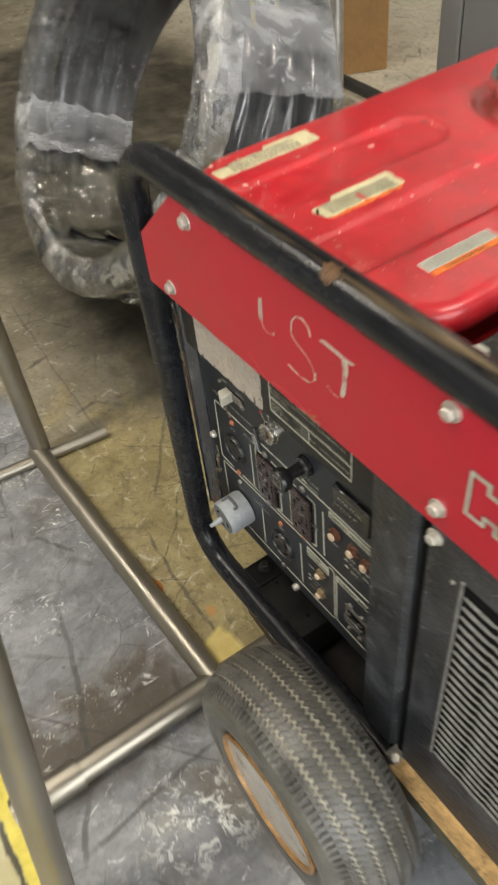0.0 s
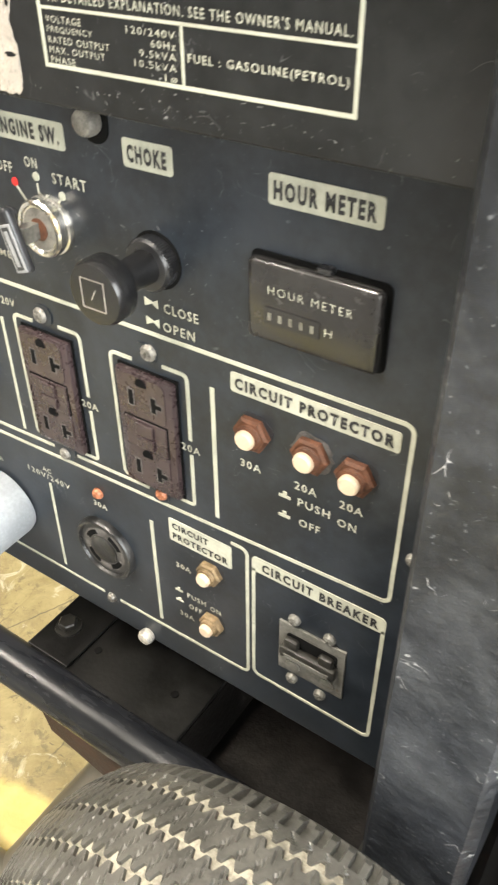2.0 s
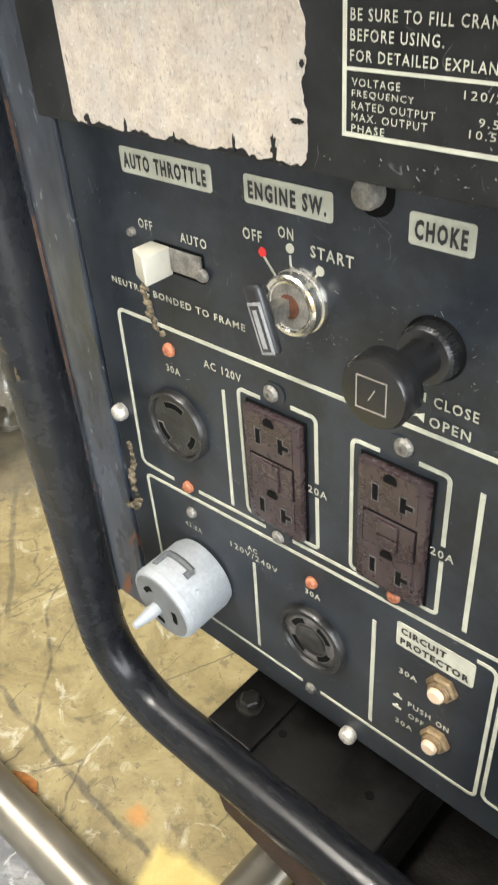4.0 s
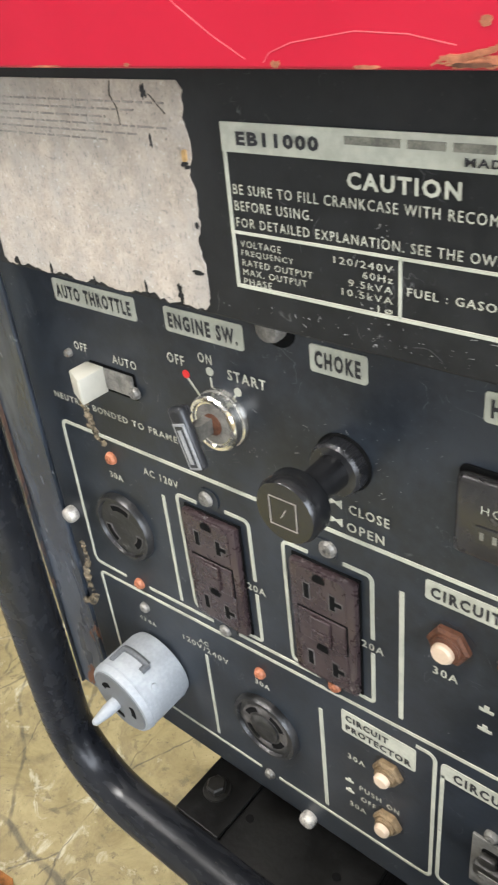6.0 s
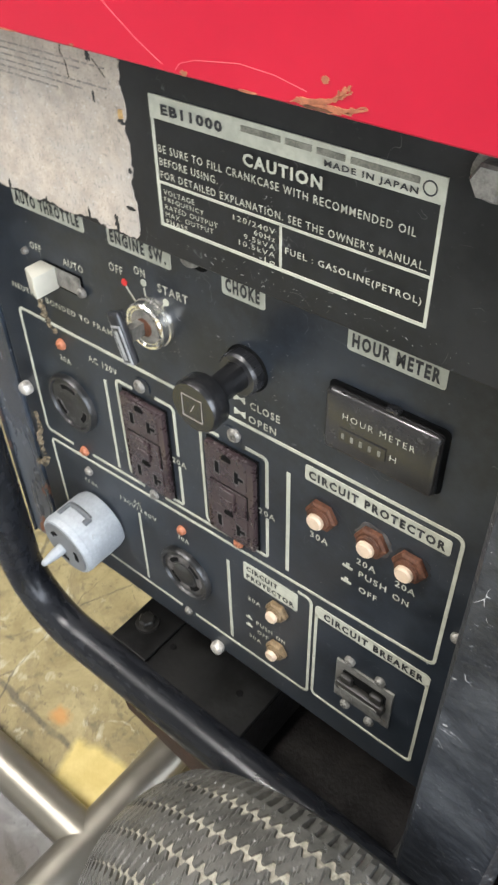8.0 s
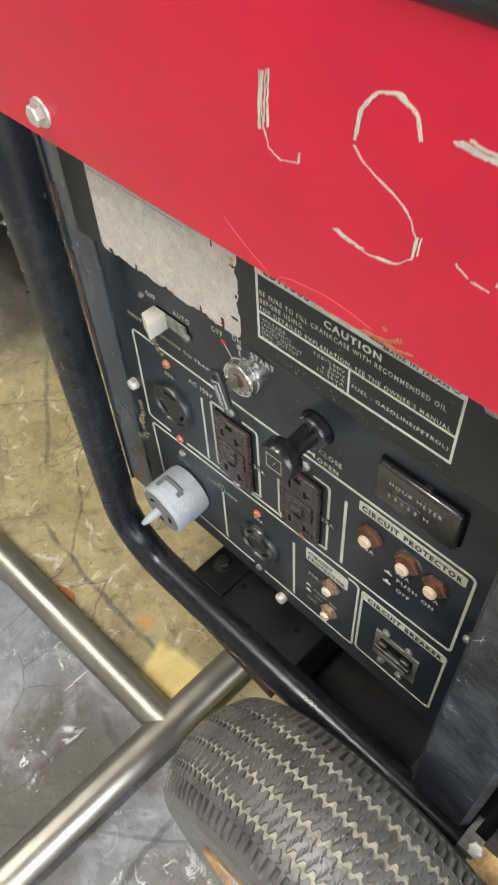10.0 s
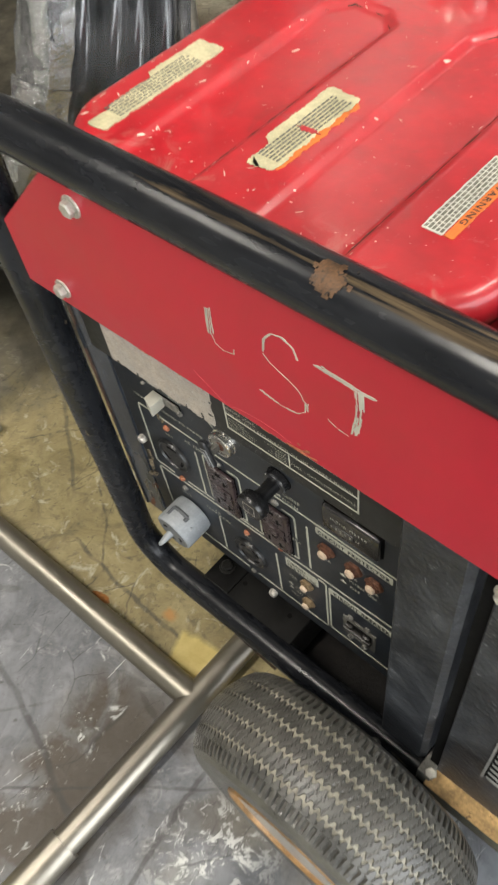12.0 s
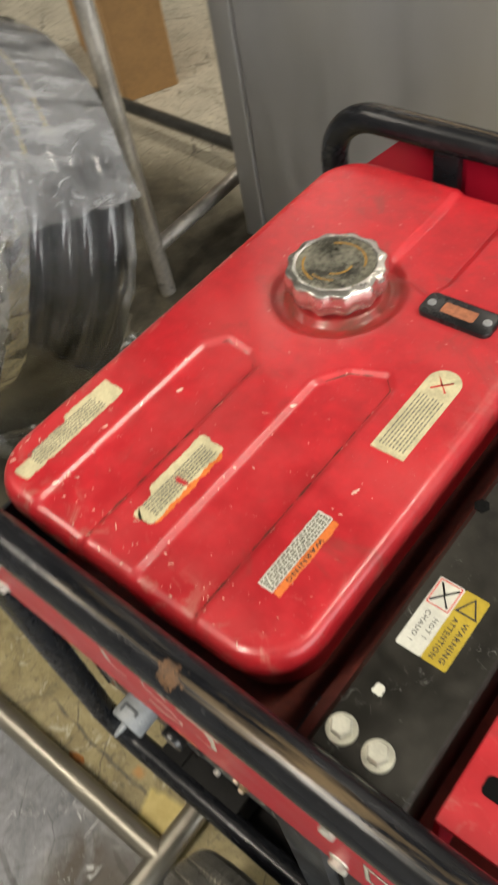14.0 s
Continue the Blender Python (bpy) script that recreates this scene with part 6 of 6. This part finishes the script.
            g, wt = (i if f > 0.5 else i - 1), abs(f - 0.5) * 2
            if g in (-1, 4):
                g, wt = None, 0
            cols.append((left + (right - left) * f, g, wt, 10 + k))
        if i < 4:
            cols += [(c - half - wall, i, 1, 0), (c - half, i, 1, 1), (c + half, i, 1, 1), (c + half + wall, i, 1, 0)]
            left = c + half + wall
    cols += [(0.0334, None, 0, 0), (0.0340, None, 0, 9), (0.0400, None, 0, 9)]
    side = [(0.0440, R - 0.0175), (0.0478, R - 0.026), (0.0500, R - 0.042), (0.0485, R - 0.056), (0.0445, R - 0.066), (0.0400, R - 0.071), (0.030, R - 0.073)]
    NA = teeth * sub
    bm = bmesh.new()
    rings = []
    tri = lambda v: abs((v % 1.0) * 4 - 2) - 1
    for a in range(NA):
        th, f = 2 * math.pi * a / NA, a / sub
        zig = [amp * max(-0.75, min(0.75, 1.7 * tri(f + 0.5 * (i % 2)))) for i in range(4)]
        ring = [(-w, r) for w, r in side[::-1]]
        for k, (w, g, wt, kind) in enumerate(cols):
            d = 0.0
            if kind == 1:
                d = 0.0019
            elif kind == 9:
                d = 0.0034 if (a % sub) < sub // 2 else 0.0
            elif kind > 9 and (a + (0, 1, 2, 1, 0)[kind - 11] + 3 * int((w + 0.05) / 0.017)) % sub == 0:
                d = 0.0008
            w += zig[g] * wt if g is not None else 0
            ring.append((w, R - 0.0125 * (w / 0.040) ** 2 - d))
        ring += side
        rings.append([bm.verts.new((cx + r * math.cos(th), cy - outward * w * WIDE, cz + r * math.sin(th))) for w, r in ring])
    n = len(side)
    dusty = {k + n for k in range(len(cols) - 1) if cols[k][3] == 1 and cols[k + 1][3] == 1}
    for A, B in zip(rings, rings[1:] + rings[:1]):
        for k in range(len(A) - 1):
            f = bm.faces.new((A[k], A[k + 1], B[k + 1], B[k]))
            f.material_index = 1 if k in dusty else 0
    bm.normal_update()
    if outward < 0:
        bmesh.ops.reverse_faces(bm, faces=bm.faces)
    return bm


def wheel(cx, cy, outward, **tread):
    R = WR
    w = part("wheel", tyre(cx, cy, R, outward, **tread), ["rubber", "dusty_rubber"], gen, "dusty pneumatic wheel with zigzag tread")
    o = (0, outward, 0)
    face = cy + outward * 0.007
    part("rim", turned([(0.0800, 0.0420), (0.0808, 0.0462), (0.0822, 0.0482), (0.0850, 0.0482), (0.0865, 0.0465), (0.086, 0.040), (0.082, 0.030)], (cx, face, R), o, 64), "rimlip", w, "rusty tan wheel rim", smooth=True)
    part("rim_disc", turned([(0.0803, 0.0435), (0.0790, 0.026), (0.0750, 0.006), (0.066, -0.002), (0.048, -0.004), (0.038, 0.003), (0.030, 0.006), (0.020, 0.006)], (cx, face, R), o, 64), "rimdisc", w, "cream wheel disc", smooth=True)
    part("hub", turned([(0.022, 0.002), (0.022, 0.014), (0.019, 0.016), (0.0125, 0.016), (0.012, 0.026), (0.009, 0.027)], (cx, face, R), o, 32), "upper", w, smooth=True)
    for k in range(4):
        a = 0.6 + k * math.pi / 2
        hexbolt(w, (cx + 0.047 * math.cos(a), face + outward * -0.003, R + 0.047 * math.sin(a)), o, 0.006, 0.006, "rust_brown", True)
    part("valve", sweep([(cx + 0.070, face + outward * 0.004, R - 0.012), (cx + 0.062, face + outward * 0.034, R - 0.010)], 0.0035, 10), "blackplastic", w)


wheel(0.1455, -0.124, -1)
wheel(0.1455, 0.672, 1, teeth=58, sub=6)
part("axle", sweep([(0.1455, -0.112, WR), (0.1455, 0.66, WR)], 0.0105, 16), "darksteel", gen, smooth=True)
for sx in (0.56,):
    for sy in (YF, YB):
        part("support_leg", boxed(sx, sx + 0.03, sy - 0.012, sy + 0.012, 0.0, ZB, 0.002), "tube", gen)

# ---- things in and on the generator ----
plug = empty("power_plug", "white twist-lock plug seated in an outlet, drooping slightly", "plug")
PB, PA = Vector((-0.1305, -0.003, 0.2845)), Vector((-0.03, -1, -0.07)).normalized()
PQ = Vector((0, -1, 0)).rotation_difference(PA).to_matrix()


def on_plug(a, b, d):
    """A place on the plug: across, up and out along its axis."""
    return PB + PQ @ Vector((a, -d, b))


part("body", turned([(0.0195, -0.004), (0.0225, -0.003), (0.0238, 0.001), (0.0238, 0.0292), (0.0228, 0.0312), (0.0216, 0.0316)], PB, PA, 56), "plug", plug, smooth=True)
part("face", turned([(0.0214, 0.029), (0.0214, 0.0318), (0.0205, 0.0324), (0.002, 0.0324)], PB, PA, 40), "plug_face", plug, "grey plug face")
for a0, a1 in ((112, 160), (-22, 26), (232, 276)):
    part("slot", ribbon([(0.0128 * math.cos(radians(a)), 0.0128 * math.sin(radians(a))) for a in range(a0, a1, 8)], 0.0034, lambda a, b, d: on_plug(a, b, 0.0323 + d), 0.0005), "void", plug)
# raised grey line, coloured for the shade of a recessed handle groove
bm = bmesh.new()
for (a0, d0), (a1, d1) in (((62, 0.0130), (112, 0.0130)), ((62, 0.0130), (62, 0.0185)), ((112, 0.0130), (112, 0.0235))):
    run = [on_plug(0.0234 * math.cos(radians(a0 + (a1 - a0) * k / 8)), 0.0234 * math.sin(radians(a0 + (a1 - a0) * k / 8)), d0 + (d1 - d0) * k / 8) for k in range(9)]
    sweep(run, 0.0023, 8, into=bm)
part("handle_groove", bm, "plug_groove", plug, "grey line for the shade in the handle groove", smooth=True)
part("moulded_stud", turned([(0.0022, 0.0), (0.0020, 0.0012), (0.0008, 0.0016)], on_plug(0.0195, 0.0134, 0.018), PQ @ Vector((0.82, 0, 0.57)), 12), "plug", plug, smooth=True)
part("seam", turned([(0.0241, 0.0262), (0.0241, 0.0272), (0.0236, 0.0274)], PB, PA, 48), "plug", plug)
part("prong", turned([(0.0042, 0.031), (0.0040, 0.039), (0.0022, 0.049), (0.0010, 0.050)], on_plug(-0.004, -0.004, 0.0), PA, 14), "plug", plug, "white tapered pin", smooth=True)

key = empty("ignition_key", "black-headed key turned in the key switch", "key")
kr = Matrix.Translation((-0.0542, 0, 0.4815)) @ Matrix.Rotation(radians(-18), 4, "Y")
bm = boxed(-0.0047, 0.0043, -0.0204, -0.0156, -0.0152, 0.0136, 0.0020, 3)
bm.transform(kr)
part("head", bm, "key", key, smooth=True)
bm = boxed(-0.0036, 0.0034, -0.0206, -0.0198, -0.0142, 0.0070, 0.0003)
bm.transform(kr)
part("emblem", bm, "pale_steel", key, "pale emblem plate")
bm = boxed(-0.0024, 0.0022, -0.0209, -0.0204, -0.0130, 0.0058, 0.0002)
bm.transform(kr)
part("emblem_field", bm, "key", key)
bm = ribbon([(-0.0001, -0.0114), (-0.0001, 0.0042)], 0.0022, on_panel(-0.0207), 0.0004)
bm.transform(kr)
part("emblem_bar", bm, "pale_steel", key)
bm = turned([(0.0026, 0.0135), (0.0026, 0.0204), (0.0018, 0.0204)], (0, 0, 0.0098), (0, -1, 0), 16)
bm.transform(kr)
part("key_eye", bm, "ink", key)
part("blade", boxed(KX - 0.0046, KX + 0.0004, -0.0158, -0.0060, KZ - 0.0040, KZ + 0.0030), "steelplate", key)

# ---- steel stand on the floor beside the machine ----
stand = empty("steel_stand", "brushed stainless tube stand lying low on the floor", "stand")
TS = 0.0185
part("cross_foot", sweep([(-0.080, 0.02, TS), (-0.084, -0.432, TS)], TS, 24), "steel", stand, smooth=True)
part("sleeve", sweep([(-0.0832, -0.335, TS), (-0.084, -0.431, TS)], TS + 0.0035, 24), "steel", stand, "polished sleeve on the tube end", smooth=True)
part("long_tube", sweep([(-0.082, -0.115, TS), (-0.690, -0.128, TS)], TS, 24), "steel", stand, smooth=True)
part("cross_foot", sweep([(-0.660, 0.004, 0.6 * TS), (-0.700, -0.34, 0.6 * TS)], 0.6 * TS, 24), "steel", stand, smooth=True)
part("post", sweep([(-0.690, -0.120, TS), (-0.690, -0.120, 1.15)], TS, 24), "steel", stand, smooth=True)
post2 = empty("steel_post", "upright stainless tube post standing on the floor", "post")
part("tube", sweep([(0.050, -0.425, 0.0), (0.044, -0.335, 0.62)], 0.0175, 24), "steel", post2, smooth=True)

# ---- wrapped hose coil ----
coil = empty("hose_coil", "upright coil of black hose in torn clear stretch film", "hose coil")
CR, CL = 0.375, 0.240
# it leans back against the rack
caxis = Vector((0.013, 0.866, -0.500)).normalized()
hside = Vector((1.0, -0.015, 0)).normalized()
uside = hside.cross(caxis)
cc = Vector((-1.019, 0.300, 0.466))
rh = random.Random(8)


def coil_point(r, a, d):
    return cc + (hside * math.cos(a) + uside * math.sin(a)) * r + caxis * d


HR = 0.0236
for k in range(5):
    d0 = 0.026 + 0.0475 * k
    ph, amp, e = rh.uniform(0, 6.28), rh.uniform(0.002, 0.007), rh.uniform(-0.004, 0.002)

    def turn_point(a, out=0.0):
        return coil_point(CR - HR - 0.006 + out + e + 0.004 * math.sin(2 * a + ph), a, d0 + amp * math.sin(a + ph))

    turn = part("hose_turn", sweep([turn_point(2 * math.pi * i / 72) for i in range(72)], HR, 16, closed=True), "hose", coil, smooth=True)
    if k in (1, 2):
        part("yellow_stripe", sweep([turn_point(0.55 + 0.08 * k + 0.03 * i, HR - 0.002) for i in range(24)], 0.0045, 8), "yellow_sticker", turn, "yellow stripe along the hose", smooth=True)


def film_shell(a0, a1, off, seed, hole, mat, label, rough=0.006, cut=0.5, d0=-0.012, d1=CL + 0.012, inner=CR - 0.060, rag=0.0, rim=False, slant=(0.0, 0.0), flare=0.0):
    """A wrinkled sheet of film round the coil's section from angle a0 to a1, with torn holes."""
    bm = bmesh.new()
    na = max(6, int((a1 - a0) / 0.022))
    sec = []
    ro, ri = CR + off, inner - off
    for i in range(15):
        sec.append((ro, d0 + (d1 - d0) * i / 14))
    for i in range(1, 7):
        sec.append((ro + (ri - ro) * i / 6, d1 + 0.010 * math.sin(math.pi * i / 6)))
    for i in range(1, 15):
        sec.append((ri, d1 + (d0 - d1) * i / 14))
    for i in range(1, 6):
        sec.append((ri + (ro - ri) * i / 6, d0 - 0.010 * math.sin(math.pi * i / 6)))
    if rim:  # the front face alone, lapping over both edges
        lap = [d0 + 0.040 - 0.040 * i / 5 for i in range(6)]
        sec = [(ro, d) for d in lap] + [(ro + (ri - ro) * i / 8, d0 - 0.010 * math.sin(math.pi * i / 8)) for i in range(1, 8)] + [(ri, d) for d in lap[::-1]]
    rings = []
    for k in range(na + 1):
        ring = []
        for i, (r, d) in enumerate(sec):
            low, high = a0 + slant[0] * d, a1 + slant[1] * d
            a = low + (high - low) * k / na
            d += flare * max(0.0, 1 - (a - low) / 0.22) ** 1.5 * max(0.0, d / CL - 0.55) / 0.45
            nz = noise.noise(Vector((a * 5 + seed, d * 14, r * 14))) * rough + noise.noise(Vector((a * 17 + seed, d * 50, r * 30))) * rough * 0.7
            edge = rag * noise.noise(Vector((i * 0.6, seed, 0))) if k in (0, na) else 0
            q = coil_point(r + nz, a + edge, d + nz * 0.8)
            q.z = max(0.004, q.z)
            ring.append(bm.verts.new(q))
        rings.append(ring)
    for A, B in zip(rings, rings[1:]):
        for i in range(len(sec) - (1 if rim else 0)):
            j = (i + 1) % len(sec)
            c = (A[i].co + B[j].co) / 2
            if noise.noise(c * 7 + Vector((seed, 0, 0))) * 0.5 + 0.5 > hole:
                bm.faces.new((A[i], A[j], B[j], B[i]))
    bmesh.ops.delete(bm, geom=[v for v in bm.verts if not v.link_faces], context="VERTS")
    return part("film_wrap", bm, mat, coil, label, smooth=True)


film_shell(0.0, 2 * math.pi, 0.004, 3.0, -1, "film", "clear wrinkled stretch film", 0.003)
film_shell(0.30, 1.5, 0.008, 9.0, -1, "milky_film", "milky band of stretch film", 0.002, rag=0.03, slant=(0.55, 0.0), flare=0.020)
film_shell(1.6, 2.5, 0.008, 12.0, -1, "crinkled_film", "second turn of crinkled film", 0.009, rag=0.1)
film_shell(2.45, 3.45, 0.009, 14.0, -1, "crinkled_film", "second turn of crinkled film", 0.006, rag=0.08)
film_shell(3.40, 3.75, 0.011, 18.0, -1, "milky_film", "milky band of stretch film", 0.005, rag=0.08)
film_shell(0.0, 2 * math.pi, 0.007, 33.0, -1, "crinkled_film", "crinkled film drawn over the front of the coil", 0.006, rim=True)
film_shell(3.8, 4.5, 0.010, 21.0, -1, "oldfilm", "dusty torn film hanging at the bottom", 0.012, rag=0.15)
film_shell(4.6, 6.20, 0.010, 27.0, -1, "oldfilm", "dusty torn film hanging at the bottom", 0.006, rag=0.05, slant=(0.0, -1.6))


def rag(name, at, w, h, seed, lean):
    """A crumpled loose rag of film standing on the floor."""
    bm = bmesh.new()
    n = 64
    o = Vector(at)
    vs = []
    for j in range(n + 1):
        for i in range(n + 1):
            u, v = i / n - 0.5, j / n
            q = Vector((u * w * lean[0], u * w * lean[1], v * h))
            k = noise.noise_vector(Vector((u * 3 + seed, v * 3, seed))) * 0.06 + noise.noise_vector(Vector((u * 11 + seed, v * 11, 0))) * 0.022
            q += k
            q.z = max(0.002, q.z)
            vs.append(bm.verts.new(o + q))
    for j in range(n):
        for i in range(n):
            u, v = i / n - 0.5, j / n
            if noise.noise(Vector((u * 4 + seed, v * 4, 7))) + 0.9 * (1 - 2 * abs(u)) > -0.05:
                a = j * (n + 1) + i
                bm.faces.new((vs[a], vs[a + 1], vs[a + n + 2], vs[a + n + 1]))
    bmesh.ops.delete(bm, geom=[v for v in bm.verts if not v.link_faces], context="VERTS")
    return part(name, bm, "oldfilm", coil, "crumpled loose film", smooth=True)


rag("loose_film", (-0.84, 0.34, 0.0), 0.26, 0.22, 1.3, (0.6, 0.5))
rag("loose_film", (-0.76, 0.30, 0.0), 0.26, 0.28, 12.7, (0.35, 0.9))
rag("loose_film", (-0.80, 0.50, 0.0), 0.30, 0.20, 5.1, (0.5, 0.8))
rag("loose_film", (-1.02, 0.40, 0.0), 0.30, 0.10, 9.4, (1.0, 0.1))

# ---- rack, cabinet and box behind the machine ----
rack = empty("steel_rack", "stainless tube rack with low cross tubes", "rack")
part("post", sweep([(-0.935, 0.81, 0.0), (-0.935, 0.81, 1.5)], 0.0185, 24), "rack_steel", rack, smooth=True)
part("cross_tube", sweep([(-0.935, 0.81, 0.130), (-0.935, 1.30, 0.150)], 0.0175, 24), "rack_steel", rack, smooth=True)
part("post", sweep([(-0.935, 1.30, 0.0), (-0.935, 1.30, 1.5)], 0.0185, 24), "rack_steel", rack, smooth=True)
part("rear_tube", sweep([(-2.2, 1.42, 0.03), (-0.935, 1.32, 0.05)], 0.019, 20), "darksteel", rack, "dark round tube", smooth=True)

cab = empty("steel_cabinet", "tall brushed stainless cabinet with a plain door", "cabinet")
part("body", boxed(-0.818, 0.41, 1.004, 1.75, 0.06, 1.85, 0.006), "darksteel", cab, "dark side of the cabinet")
part("stile", boxed(-0.806, -0.748, 0.985, 1.003, 0.10, 1.84, 0.005), "stainless", cab)
part("door", boxed(-0.745, 0.405, 0.986, 1.003, 0.10, 1.84, 0.005), "stainless", cab)
for fx in (-0.77, 0.36):
    for fy in (1.08, 1.68):
        part("foot", sweep([(fx, fy, 0.0), (fx, fy, 0.06)], 0.02, 16), "darksteel", cab)

def carton(label, corner, turn, w, d, h):
    """A closed carton with two top flaps; its near right corner stands at a place on the floor."""
    box = empty("cardboard_box", label, "box", "boxes behind the machine")
    m = Matrix.Translation((*corner, 0)) @ Matrix.Rotation(radians(turn), 4, "Z")
    for name, bm in (("carton", boxed(-w, 0, 0, d, 0, h, 0.004)), ("flap", boxed(-w, 0, 0, d / 2 - 0.003, h + 0.001, h + 0.006, 0.001)), ("flap", boxed(-w, 0, d / 2 + 0.003, d, h + 0.001, h + 0.006, 0.001))):
        bm.transform(m)
        part(name, bm, "card", box)


carton("tall brown corrugated cardboard box on the floor", (-1.705, 1.434), -26, 0.22, 0.185, 0.62)
carton("low brown corrugated cardboard box on the floor", (-1.917, 1.537), -26, 0.30, 0.20, 0.20)

# ---- small things on the floor ----
leaf = part("dry_leaf", prism([(-0.020, 0.0), (-0.008, -0.007), (0.006, -0.006), (0.018, 0.002), (0.006, 0.008), (-0.010, 0.006)], lambda a, b, d: (-0.292 + a * 0.9 + b * 0.3, -0.096 + b, 0.001 + d + 0.12 * b * b * 10), 0.0008), "leaf")
tagged(leaf, "small dry orange leaf on the concrete floor", "leaf")

# ---- vent slats, last ----
def slat_mesh():
    """One pressed louvre: bowed out along its length, its lower lip proud of the panel."""
    bm = bmesh.new()
    n = 8
    prev = None
    for k in range(n + 1):
        a = 0.0314 * k / n
        bow = math.sin(math.pi * k / n) ** 0.6
        b = -0.05 * a
        d = 0.0008 + 0.0009 * bow
        ring = [bm.verts.new((a, -y, b + z)) for y, z in ((0.0, -0.0012), (d - 0.0006, -0.0038), (d, -0.0032), (0.0004, 0.0002))]
        if prev:
            for i in range(4):
                bm.faces.new((prev[i], prev[(i + 1) % 4], ring[(i + 1) % 4], ring[i]))
        else:
            bm.faces.new(ring)
        prev = ring
    bm.faces.new(prev[::-1])
    bmesh.ops.recalc_face_normals(bm, faces=bm.faces)
    me = bpy.data.meshes.new("slat")
    bm.to_mesh(me)
    bm.free()
    me.materials.append(M["mesh"])
    return me


slat = slat_mesh()
for c in range(8):
    for k in range(22):
        ob = new("slat", slat)
        ob.location = (0.2505 + 0.0315 * c, -0.0374, 0.2975 + 0.0129 * k)
        ob.parent = vp
bm = bmesh.new()
for c in range(8, 10):
    for k in range(22):
        m4 = Matrix.Translation((0.2505 + 0.0315 * c, -0.0374, 0.2975 + 0.0129 * k))
        start = len(bm.verts)
        bm.from_mesh(slat)
        bm.verts.ensure_lookup_table()
        for v in bm.verts[start:]:
            v.co = m4 @ v.co
part("far_slats", bm, "mesh", vp, kind="stuff")
